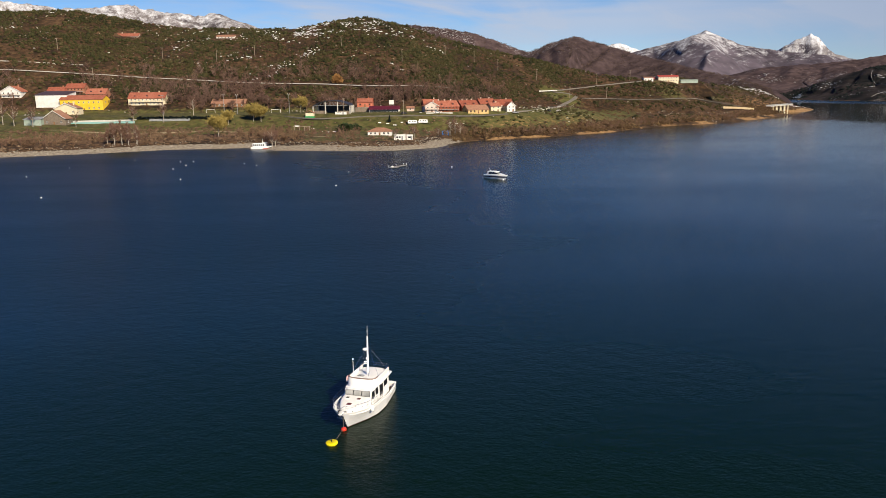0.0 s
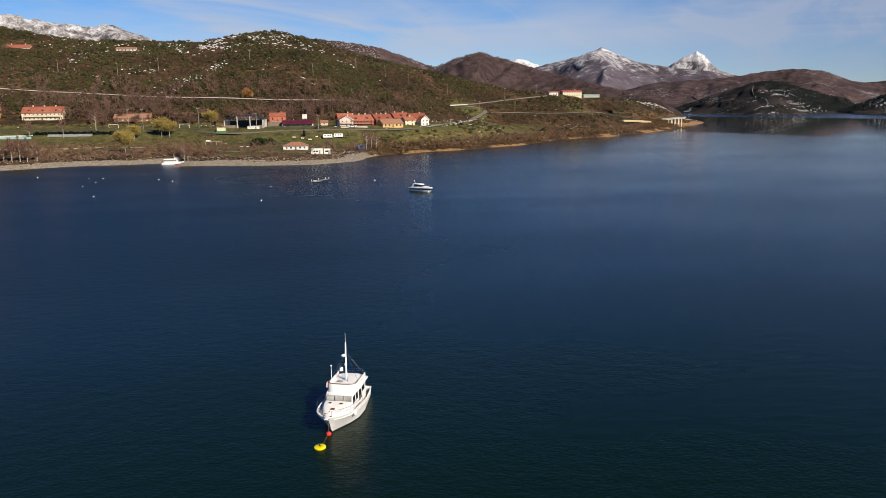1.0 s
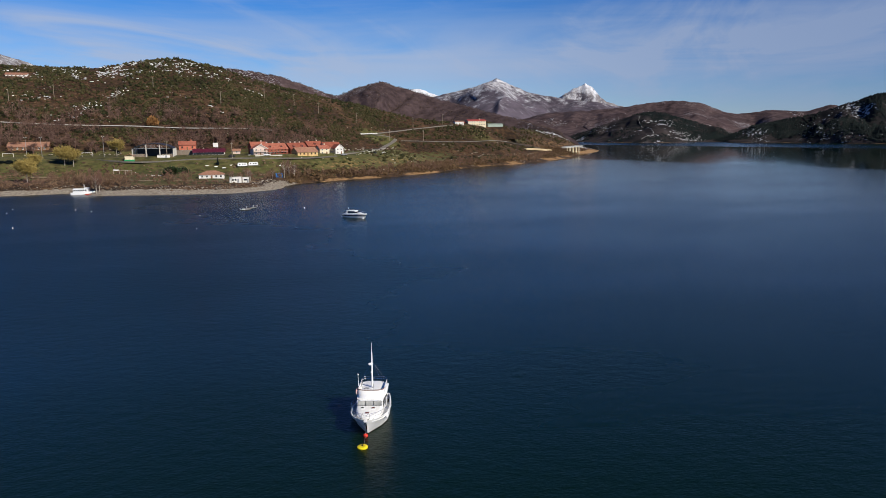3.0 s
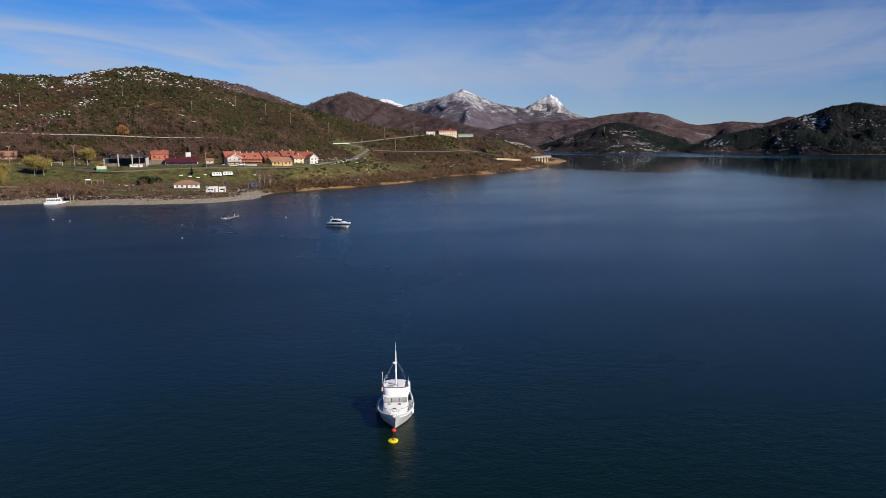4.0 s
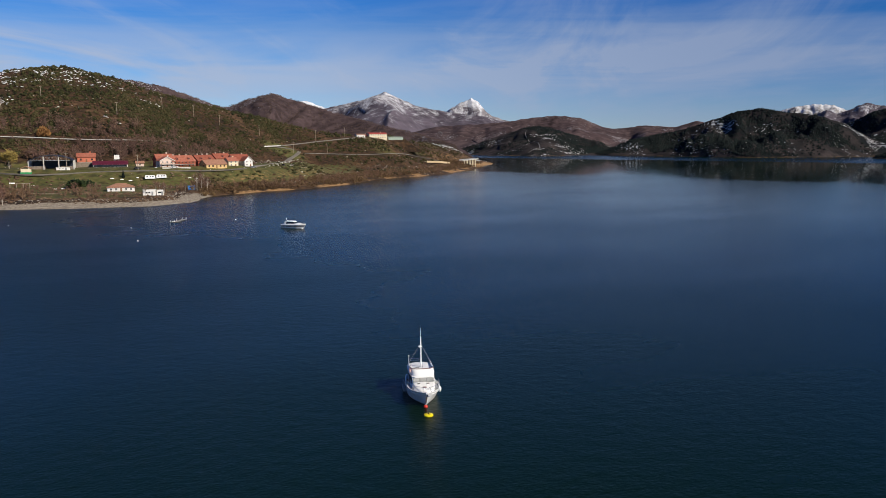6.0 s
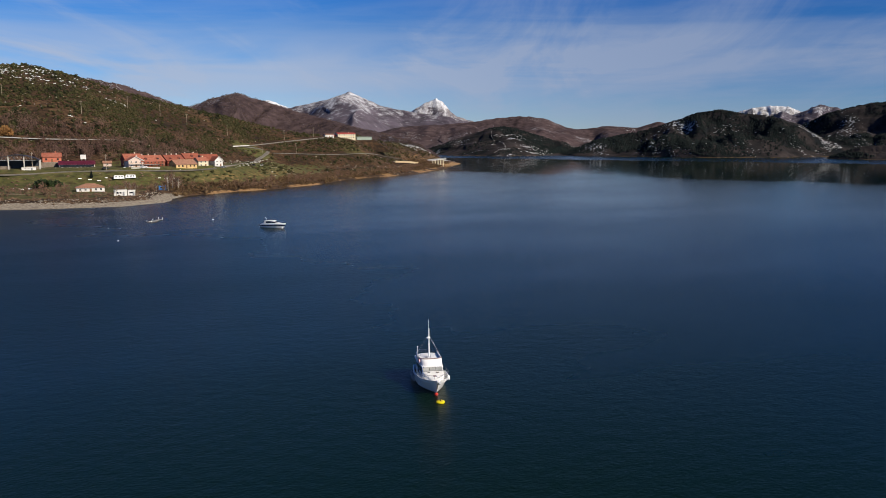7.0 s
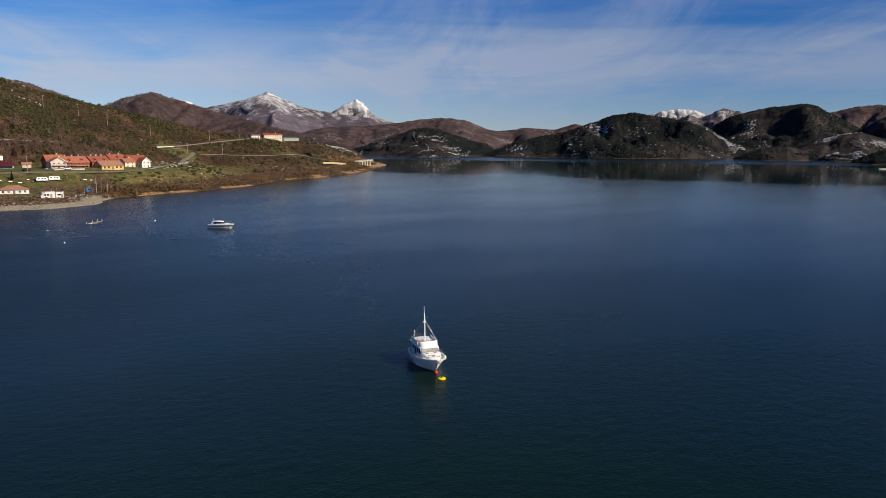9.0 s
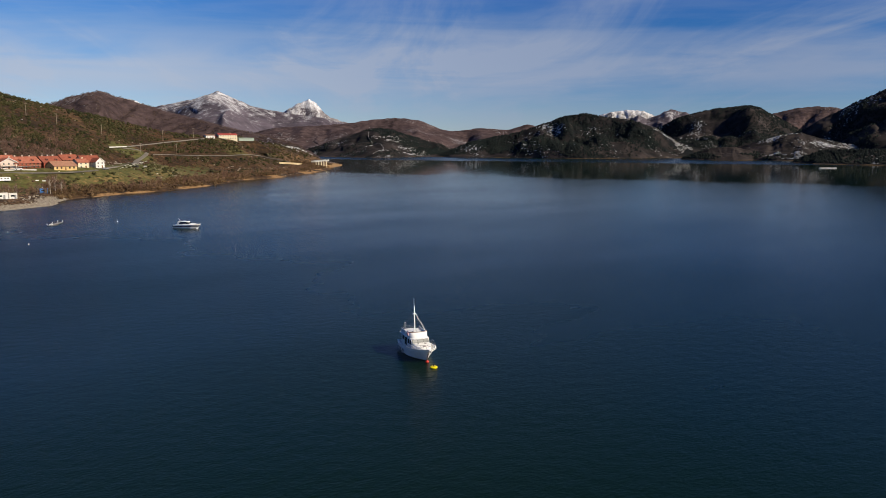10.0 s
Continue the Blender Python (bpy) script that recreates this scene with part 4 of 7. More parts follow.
# ---- more materials ----
def spotted(m, colour, size, low, high, fine=4.0):
    """Adds patches of another colour (snow, bare rock) to a material, by noise of the given size in metres."""
    nt = m.node_tree
    p = nt.nodes["Principled BSDF"]
    N, L = nt.nodes.new, nt.links.new
    src = p.inputs["Base Color"].links[0].from_socket
    tc, a, b = N("ShaderNodeTexCoord"), N("ShaderNodeTexNoise"), N("ShaderNodeTexNoise")
    a.inputs["Scale"].default_value, a.inputs["Detail"].default_value, a.inputs["Roughness"].default_value = 1 / size, 3, 0.5
    b.inputs["Scale"].default_value, b.inputs["Detail"].default_value = fine / size, 4
    for n in (a, b):
        L(tc.outputs["Object"], n.inputs["Vector"])
    mu = N("ShaderNodeMath")
    mu.operation = "MULTIPLY_ADD"
    L(b.outputs["Fac"], mu.inputs[0])
    mu.inputs[1].default_value = 0.8
    L(a.outputs["Fac"], mu.inputs[2])
    r = N("ShaderNodeMapRange")
    r.inputs["From Min"].default_value, r.inputs["From Max"].default_value = low, high
    L(mu.outputs[0], r.inputs["Value"])
    mx = N("ShaderNodeMix")
    mx.data_type = "RGBA"
    mx.inputs["B"].default_value = (*colour, 1)
    L(r.outputs["Result"], mx.inputs["Factor"])
    L(src, mx.inputs["A"])
    L(mx.outputs["Result"], p.inputs["Base Color"])


DUSTED = SHADED_HILL.copy()
DUSTED.name = "snow_dusted_hillside"
# snow greyed to suit the shade in the hillside colour
spotted(DUSTED, (0.33, 0.35, 0.39), 70, 1.02, 1.08, 22)
spotted(SHADED_HILL, (0.36, 0.38, 0.42), 110, 1.075, 1.13, 20)
spotted(WOODED, (0.30, 0.29, 0.32), 150, 1.06, 1.2, 28)


def drawdown(m):
    """The bare tan strip that a falling water level leaves along the shore."""
    nt = m.node_tree
    p = nt.nodes["Principled BSDF"]
    N, L = nt.nodes.new, nt.links.new
    src = p.inputs["Base Color"].links[0].from_socket
    tc, sep, n, add, r, mx = N("ShaderNodeTexCoord"), N("ShaderNodeSeparateXYZ"), N("ShaderNodeTexNoise"), N("ShaderNodeMath"), N("ShaderNodeMapRange"), N("ShaderNodeMix")
    L(tc.outputs["Object"], sep.inputs["Vector"])
    L(tc.outputs["Object"], n.inputs["Vector"])
    n.inputs["Scale"].default_value, n.inputs["Detail"].default_value = 0.05, 5
    add.operation = "MULTIPLY_ADD"
    add.inputs[1].default_value = 4.0
    L(n.outputs["Fac"], add.inputs[0])
    L(sep.outputs["Z"], add.inputs[2])
    r.inputs["From Min"].default_value, r.inputs["From Max"].default_value = 2.6, 2.2
    L(add.outputs[0], r.inputs["Value"])
    mx.data_type = "RGBA"
    mx.inputs["B"].default_value = (0.105, 0.07, 0.042, 1)
    L(r.outputs["Result"], mx.inputs["Factor"])
    L(src, mx.inputs["A"])
    L(mx.outputs["Result"], p.inputs["Base Color"])


drawdown(SHADED_HILL)
drawdown(DUSTED)
bpy.data.objects["hill_snow_dusted"].data.materials[0] = DUSTED
drawdown(WOODED)
GRASS = mat("lawn_grass", [(0.06, 0.084, 0.0216), (0.108, 0.132, 0.036), (0.18, 0.168, 0.066)], 0.3, 0.95, 0.05)
SHRUB = mat("green_shrub", [(0.007, 0.008, 0.003), (0.021, 0.024, 0.007), (0.043, 0.043, 0.013), (0.064, 0.050, 0.021), (0.09, 0.074, 0.036)], 0.30, 0.9, 0.1, island=0.22)
HEATH = mat("brown_heath", [(0.016, 0.010, 0.008), (0.055, 0.030, 0.022), (0.096, 0.050, 0.031), (0.118, 0.072, 0.040), (0.165, 0.112, 0.058)], 0.22, 0.95, 0.1, island=0.3)
BRACKEN = mat("reddish_bracken", [(0.045, 0.027, 0.018), (0.10, 0.06, 0.04), (0.15, 0.097, 0.062), (0.23, 0.165, 0.11)], 0.2, 0.95, 0.1, island=0.35)
REED = mat("dry_reed", [(0.026, 0.015, 0.009), (0.082, 0.048, 0.024), (0.125, 0.078, 0.038), (0.21, 0.14, 0.07)], 0.18, 0.95, 0.1, island=0.4)
BARK = mat("bare_twigs", [(0.0998, 0.0543, 0.0403), (0.1622, 0.0905, 0.0672), (0.2371, 0.147, 0.112)], 0.5, 0.95, island=0.5)
PALEBARK = mat("pale_bark", [(0.28, 0.24, 0.20), (0.42, 0.38, 0.33)], 2.0, 0.9)
WILLOW = mat("yellow_willow_twigs", [(0.20, 0.15, 0.045), (0.31, 0.235, 0.07), (0.41, 0.315, 0.105)], 0.5, 0.9, island=0.4)
EVERGREEN = mat("evergreen_leaves", [(0.012, 0.022, 0.008), (0.025, 0.042, 0.013), (0.05, 0.07, 0.02)], 0.4, 0.8, 0.05, island=0.5)
# the far woods' shade and haze are in this dark, cool green
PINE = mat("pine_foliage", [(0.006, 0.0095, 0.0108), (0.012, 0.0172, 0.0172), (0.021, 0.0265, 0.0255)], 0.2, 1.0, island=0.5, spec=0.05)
STONE = mat("beach_stone", [(0.15, 0.13, 0.105), (0.26, 0.23, 0.19), (0.40, 0.36, 0.31)], 0.6, 0.9, 0.1, island=0.5)
SNOW = mat("snow_patch", [(0.62, 0.63, 0.66), (0.80, 0.81, 0.84)], 0.4, 0.8, 0.05)
ASPHALT = mat("worn_asphalt", [(0.13, 0.12, 0.105), (0.20, 0.18, 0.16)], 0.4, 0.9, 0.01)
CONCRETE = mat("pale_concrete", [(0.38, 0.36, 0.33), (0.5, 0.48, 0.44)], 0.5, 0.85, 0.01)
PLASTER_W = mat("white_render", [(0.60, 0.58, 0.55), (0.75, 0.735, 0.71)], 0.4, 0.85, 0.01)
PLASTER_C = mat("cream_render", [(0.60, 0.52, 0.36), (0.70, 0.62, 0.45)], 0.4, 0.85, 0.01)
PLASTER_P = mat("pink_render", [(0.55, 0.42, 0.36), (0.66, 0.54, 0.47)], 0.4, 0.85, 0.01)
PLASTER_Y = mat("yellow_render", [(0.66, 0.42, 0.03), (0.76, 0.52, 0.06)], 0.4, 0.85, 0.01)
PLASTER_O = mat("ochre_render", [(0.50, 0.33, 0.14), (0.60, 0.43, 0.2)], 0.4, 0.85, 0.01)
STONEWALL = mat("grey_brown_stonework", [(0.13, 0.10, 0.08), (0.22, 0.18, 0.14)], 1.2, 0.9, 0.02)
LIGHTRED = mat("orange_red_render", [(0.42, 0.12, 0.075), (0.54, 0.18, 0.11)], 0.4, 0.85, 0.01)
PLASTER_R = mat("red_render", [(0.24, 0.055, 0.036), (0.33, 0.085, 0.055)], 0.4, 0.85, 0.01)
BRICK = mat("brick_wall", [(0.30, 0.13, 0.08), (0.42, 0.2, 0.13)], 1.5, 0.9, 0.01)
ROOF_B = mat("brown_tile_roof", [(0.24, 0.12, 0.08), (0.34, 0.18, 0.12)], 0.8, 0.85, 0.02)
ROOF_M = mat("maroon_sheet_roof", [(0.07, 0.010, 0.024), (0.12, 0.020, 0.038)], 0.6, 0.5, 0.01)
ROOF_D = mat("dark_sheet_roof", [(0.05, 0.035, 0.045), (0.09, 0.06, 0.07)], 0.6, 0.5, 0.01)
ROOF_RED = mat("red_sheet_roof", [(0.32, 0.05, 0.04), (0.42, 0.08, 0.06)], 0.6, 0.6, 0.01)
GREENPAINT = mat("green_paint", [(0.02, 0.20, 0.07), (0.03, 0.28, 0.10)], 0.8, 0.6)
PALEGREEN = mat("pale_green_sheet", [(0.255, 0.32, 0.272), (0.34, 0.4, 0.357)], 0.5, 0.7)
GREYMETAL = mat("grey_sheet_metal", [(0.20, 0.21, 0.22), (0.30, 0.31, 0.32)], 0.5, 0.5)
DARKMETAL = mat("dark_blue_sheet_metal", [(0.018, 0.02, 0.03), (0.035, 0.04, 0.055)], 0.4, 0.35)
WOOD = mat("brown_timber", [(0.14, 0.07, 0.035), (0.24, 0.13, 0.07)], 2.0, 0.8, 0.01)
BLUEPAINT = mat("blue_tarpaulin", [(0.04, 0.14, 0.38), (0.06, 0.2, 0.5)], 0.8, 0.6)
TURQUOISE = mat("turquoise_court", [(0.154, 0.322, 0.322), (0.224, 0.392, 0.378)], 0.3, 0.8)


# ---- houses ----
def window_mesh(w, h):
    fr = Form()
    t = 0.09
    for a in ((-w / 2, w / 2, 0, t), (-w / 2, w / 2, h - t, h), (-w / 2, -w / 2 + t, t, h - t), (w / 2 - t, w / 2, t, h - t), (-t / 2, t / 2, t, h - t)):
        fr.box(a[0], a[1], -0.06, 0.05, a[2], a[3])
    fr.box(-w / 2 - 0.1, w / 2 + 0.1, -0.14, 0.05, -0.08, 0)
    return fr


def house(name, x, y, z, w, depth, eave, ridge, wall, roof, label, floors=1, cols=3, shape="gable", rot=0, chimneys=1, balcony=False, win=(1.1, 1.25), category="house", dormers=0):
    """A house whose front, on the local x axis, looks to the lake. shape: gable (ridge along the front), end (gable to the front), hip or lean."""
    root = thing(name, pose(x, y, z, 0, 0, rot), label, category, "village houses")
    hw, o, t = w / 2, 0.45, 0.22
    trim = WOOD if wall in (PLASTER_R, LIGHTRED, BRICK, PLASTER_O) else PLASTER_W
    body, rf = Form(), Form()
    base = -2.5
    if shape == "gable":
        sec = [(0, base), (depth, base), (depth, eave), (depth / 2, ridge - t), (0, eave)]
        body.loft([[(sx, a, b) for a, b in sec] for sx in (-hw, hw)], True, True)
        sl = (ridge - eave) / (depth / 2)
        prof = [(-o, eave - o * sl), (depth / 2, ridge), (depth + o, eave - o * sl), (depth + o, eave - o * sl + t), (depth / 2, ridge + t), (-o, eave - o * sl + t)]
        rf.loft([[(sx, a, b) for a, b in prof] for sx in (-hw - o, hw + o)], True, True)
    elif shape == "end":
        sec = [(-hw, base), (hw, base), (hw, eave), (0, ridge - t), (-hw, eave)]
        body.loft([[(a, sy, b) for a, b in sec] for sy in (0, depth)], True, True)
        sl = (ridge - eave) / hw
        prof = [(-hw - o, eave - o * sl), (0, ridge), (hw + o, eave - o * sl), (hw + o, eave - o * sl + t), (0, ridge + t), (-hw - o, eave - o * sl + t)]
        rf.loft([[(a, sy, b) for a, b in prof] for sy in (-o * 1.4, depth + o)], True, True)
    elif shape == "hip":
        body.box(-hw, hw, 0, depth, base, eave)
        k = min(depth / 2, hw * 0.8)
        lo = [(-hw - o, -o, eave - 0.1), (hw + o, -o, eave - 0.1), (hw + o, depth + o, eave - 0.1), (-hw - o, depth + o, eave - 0.1)]
        hi = [(p[0], p[1], p[2] + t) for p in lo]
        top = [(-hw + k, depth / 2, ridge), (hw - k, depth / 2, ridge)]
        rf.add(lo + hi + top, [(3, 2, 1, 0), (0, 1, 5, 4), (1, 2, 6, 5), (2, 3, 7, 6), (3, 0, 4, 7), (4, 5, 9, 8), (5, 6, 9), (6, 7, 8, 9), (7, 4, 8)])
    else:
        sec = [(0, base), (depth, base), (depth, ridge), (0, eave)]
        body.loft([[(sx, a, b) for a, b in sec] for sx in (-hw, hw)], True, True)
        prof = [(-o, eave + 0.01), (depth + o, ridge + 0.01), (depth + o, ridge + t), (-o, eave + t)]
        rf.loft([[(sx, a, b) for a, b in prof] for sx in (-hw - o, hw + o)], True, True)
    part("wall", body, wall, root)
    rp = part("roof", rf, roof, root)
    if shape == "end":
        for side in (-1, 1):
            edge = [(0, ridge + 0.02), (side * (hw + o), eave - o * (ridge - eave) / hw + 0.02)]
            board = Form().loft([[(px, yy, pz + dz) for px, pz in edge] for yy, dz in ((-o * 1.4 - 0.06, -0.12), (-o * 1.4 - 0.06, t + 0.06), (-o * 1.4 + 0.02, t + 0.06), (-o * 1.4 + 0.02, -0.12))], caps=False)
            part("fascia_board", board, PLASTER_W, rp, "white gable board")
    for k in range(chimneys):
        cx = (-0.28 + 0.56 * k / max(1, chimneys - 1)) * w if chimneys > 1 else 0.22 * w
        cz = ridge - (0.6 if shape != "end" else abs(cx) * (ridge - eave) / hw)
        part("chimney", Form().box(cx - 0.35, cx + 0.35, depth / 2 + 0.2, depth / 2 + 0.9, cz - 0.6, ridge + 1.0).box(cx - 0.45, cx + 0.45, depth / 2 + 0.1, depth / 2 + 1.0, ridge + 1.0, ridge + 1.12), PLASTER_P if wall is PLASTER_R else (wall if wall is not PLASTER_W else BRICK), rp)
    for k in range(dormers):
        dx = (k + 0.5) / dormers * w - hw
        dy, dz = depth * 0.18, eave + (ridge - eave) * 0.36
        dm = Form().loft([[(dx - 0.9, yy, dz - 0.6), (dx + 0.9, yy, dz - 0.6), (dx + 0.9, yy, dz + 0.7), (dx, yy, dz + 1.25), (dx - 0.9, yy, dz + 0.7)] for yy in (dy - 0.5, depth / 2)], True, True)
        d = part("dormer", dm, roof, rp)
        part("dormer_window", Form().box(dx - 0.6, dx + 0.6, dy - 0.54, dy - 0.5, dz - 0.35, dz + 0.6), GLASS, rp, "dark dormer window")
    storey = eave / max(1, floors)
    for f in range(floors):
        for c in range(cols):
            wx = (c + 0.5) / cols * w * 0.92 - hw * 0.92
            zz = f * storey + max(0.35, storey * 0.36)
            if f == 0 and c == cols // 2 and floors > 0 and cols > 1:
                d = part("door", Form().box(wx - 0.5, wx + 0.5, -0.05, 0.05, 0.02, min(2.05, storey - 0.2)), WOOD, root, "brown wooden door")
                continue
            h = min(win[1], storey - (zz - f * storey) - 0.25)
            wd = part("window", window_mesh(win[0], h), trim, root)
            wd.location = (wx, -0.01, zz)
            pn = part("pane", Form().box(-win[0] / 2 + 0.08, win[0] / 2 - 0.08, -0.03, 0.0, 0.08, h - 0.08), GLASS, wd, "dark glass")
    for s in (-1, 1):
        for f in range(floors):
            zz = f * storey + max(0.35, storey * 0.36)
            h = min(win[1], storey - (zz - f * storey) - 0.25)
            wd = part("window", window_mesh(win[0], h), trim, root)
            wd.matrix_local = pose(s * hw, depth * 0.4, zz, 0, 0, 90 * s)
            part("pane", Form().box(-win[0] / 2 + 0.08, win[0] / 2 - 0.08, -0.03, 0.0, 0.08, h - 0.08), GLASS, wd, "dark glass")
    if balcony:
        bz = storey * (floors - 1)
        b = Form().box(-hw * 0.9, hw * 0.9, -1.3, 0, bz - 0.15, bz)
        bl = part("balcony", b, CONCRETE, root)
        r = Form().box(-hw * 0.9, hw * 0.9, -1.3, -1.24, bz + 0.85, bz + 0.95)
        for k in range(int(w / 0.7)):
            bx = -hw * 0.88 + k * 0.7 * 0.9
            r.box(bx, bx + 0.08, -1.29, -1.25, bz, bz + 0.86)
        part("railing", r, WOOD, bl, "brown timber railing")
        for bx in (-hw * 0.88, 0, hw * 0.88):
            part("post", Form().box(bx - 0.1, bx + 0.1, -1.28, -1.1, -1, bz - 0.15), WOOD, bl)
    return root


house("chalet", -329, 577, 27, 15.7, 11, 5.2, 9.6, PLASTER_W, ROOF, "white two-storey chalet with red tiled roof and balcony", 2, 4, "end", balcony=True)
house("sports_hall", -290.6, 561.8, 19.3, 23.5, 16, 10.0, 12.8, PLASTER_W, ROOF_D, "tall blank white hall with dark lean-to roof", 0, 0, "lean", chimneys=0, category="hall")
house("brick_house", -297, 584, 28.6, 15, 9, 3.4, 6.8, BRICK, ROOF, "brick house with terracotta roof", 1, 4)
house("brick_house", -283.4, 586, 29.3, 14.6, 9, 5.2, 8.6, BRICK, ROOF, "brick house with columns and terracotta roof", 2, 5, chimneys=2, balcony=True)
house("brick_house", -262, 574, 24, 15.2, 9, 6.0, 9.7, BRICK, ROOF, "tall brick house with terracotta roof and dormers", 2, 4, chimneys=1, dormers=2)
house("yellow_building", -266.3, 558.2, 17.2, 32.3, 13, 8.6, 11.6, PLASTER_Y, ROOF, "large yellow rendered building with orange tiled roof", 2, 8, "gable", chimneys=0, category="building")
house("cream_house", -265.4, 532, 15, 16.2, 9, 4.8, 8.2, PLASTER_C, ROOF_B, "cream gabled house with brown tiled roof", 1, 3, "end")
house("brown_hut", -235, 455, 10.9, 14.0, 9, 4.0, 8.8, STONEWALL, ROOF_B, "pavilion with steep brown tiled gable roof", 1, 3, "end", chimneys=0)
house("green_shed", -246.5, 451.5, 10.6, 10.3, 6, 4.0, 5.4, PALEGREEN, GREYMETAL, "pale green sheet metal shed", 0, 0, "lean", chimneys=0, category="shed")
house("hotel", -219.9, 565.3, 20.5, 28, 12, 5.6, 9.8, PLASTER_C, ROOF, "long cream rendered guest house with red tiled roof", 2, 9, "gable", chimneys=3, balcony=True, dormers=3, category="building")
house("brown_house", -156.6, 561, 18.5, 25.7, 9, 3.0, 5.9, WOOD, ROOF_B, "low brown building among leafless trees", 1, 7, "gable", chimneys=2)
house("red_house", -49.6, 526, 18.2, 10.9, 9, 3.5, 5.9, LIGHTRED, ROOF, "orange red rendered house with tiled roof and balcony", 1, 3, "gable", balcony=True)
tagged(part("house_terrace", Form().box(-56.4, -43.0, 524.4, 535.4, 12.5, 18.15), STONEWALL, None), "stone walled terrace under the red house", "terrace", kind="structure")
house("restaurant", -35.3, 517, 14.2, 21, 10, 2.5, 4.6, PLASTER_W, ROOF_M, "low white restaurant with wide maroon roof", 1, 7, "gable", chimneys=0, win=(1.6, 1.5), category="building")
ver = bpy.data.objects["restaurant"]
# a dark glossy sheet stands for the shade inside the verandah
part("verandah_glass", Form().box(-10, 10, -0.5, -0.2, 0.3, 2.3), GLASS, ver, "dark sheet for the shade in the verandah opening")
part("verandah_wall", Form().box(-10.4, 10.4, -2.6, -2.3, -1.5, 0.75), PLASTER_W, ver, "low white terrace wall")
house("cafe", -31.6, 419, 4.0, 13.6, 9, 2.5, 4.6, PLASTER_W, ROOF_B, "small white beach bar with brown hipped roof", 1, 5, "hip", chimneys=0, category="building")
house("row_house", -1.5, 510, 15.2, 11, 9, 4.4, 8.0, PLASTER_R, ROOF, "dark red terraced house with orange tiled roof", 2, 3, "gable", rot=14, chimneys=1)
house("row_house", -1.6, 494.5, 14.6, 9.4, 8, 4.4, 7.0, PLASTER_P, ROOF, "pale cream house with gabled front and terracotta roof", 2, 3, "end", rot=14, chimneys=1, balcony=True)
house("row_house", 9.4, 499, 14.6, 17.0, 10, 3.9, 7.6, PLASTER_R, ROOF, "red terraced houses with dormers and red tiled roof", 2, 6, "gable", rot=26, chimneys=3, balcony=True, dormers=2)
house("row_house", 25.0, 508, 14.6, 13.4, 10, 3.9, 7.6, PLASTER_R, ROOF, "red terraced house with dormers and chimneys", 2, 4, "gable", rot=26, chimneys=3, balcony=True, dormers=2)
house("row_house", 38.0, 521, 15.0, 11.6, 9, 4.8, 8.0, PLASTER_R, ROOF, "terraced house with tall red tiled roof", 2, 4, "gable", rot=22, chimneys=2, dormers=1)
house("row_house", 29.8, 496, 13.6, 15.6, 9, 2.7, 5.6, PLASTER_O, ROOF_B, "low ochre building with wide terracotta roof", 1, 5, "gable", rot=24, chimneys=0)
house("row_house", 42.4, 506, 14.0, 7.2, 8, 4.2, 6.4, PLASTER_C, ROOF, "small yellow house with red roof", 2, 2, "gable", rot=16, chimneys=1)
house("row_house", 49.5, 516, 14.4, 12.6, 9, 4.6, 7.9, PLASTER_P, ROOF, "pale house with timber balcony and red tiled roof", 2, 3, "gable", rot=16, chimneys=1, balcony=True)
house("row_house", 53.4, 509.5, 14.0, 6.2, 8, 4.2, 6.8, PLASTER_W, ROOF, "small white gabled house with red tiled roof", 2, 2, "end", rot=18, chimneys=0)
house("garden_shed", -17, 522, 15, 5, 4, 2.2, 3.4, PLASTER_P, ROOF_B, "small shed with tiled roof", 1, 1, "gable", chimneys=0, category="shed")
house("hill_store", 217.5, 748, 35.6, 9.6, 6, 3.9, 4.6, PLASTER_W, ROOF_B, "small white outbuilding on the ridge", 1, 3, "gable", chimneys=0, category="building")
house("hill_building", 240.7, 757, 34.8, 20.7, 10, 5.6, 6.9, PLASTER_C, ROOF_RED, "long cream building with bright red roof on the ridge", 2, 7, "gable", chimneys=1, category="building")
house("hill_annex", 227, 761, 34.6, 9, 7, 3.8, 5.0, PLASTER_P, ROOF_RED, "pink annex with red roof", 1, 3, "gable", chimneys=1, category="building")
house("hill_warehouse", 265, 765, 33.8, 18, 8, 3.1, 3.5, PALEGREEN, PALEGREEN, "pale green sheet metal warehouse", 0, 0, "lean", chimneys=0, category="warehouse")
bank = Form().loft([[(x0, y0, z), (x1, y0, z), (x1, y1, z), (x0, y1, z)] for x0, x1, y0, y1, z in ((248, 292, 752, 792, 20.0), (254.5, 276.5, 762.5, 775, 33.7))], True, True)
tagged(part("earth_bank", bank, SCRUB, None), "scrubby earth bank carrying the warehouse", "bank", kind="structure")
house("hilltop_house", -287, 705, 79.6, 21, 9, 2.8, 5.4, PLASTER_P, ROOF, "hilltop house with red tiled roof", 1, 6, "gable", chimneys=2)
house("hilltop_house", -197, 712, 79.2, 17, 8, 2.3, 4.0, PLASTER_W, ROOF_B, "low hilltop house with brown roof", 1, 5, "gable", chimneys=0)
house("hilltop_house", -363, 717, 91.8, 15, 7, 2.2, 3.6, PLASTER_P, ROOF_B, "long low hilltop barn", 1, 4, "gable", chimneys=0)


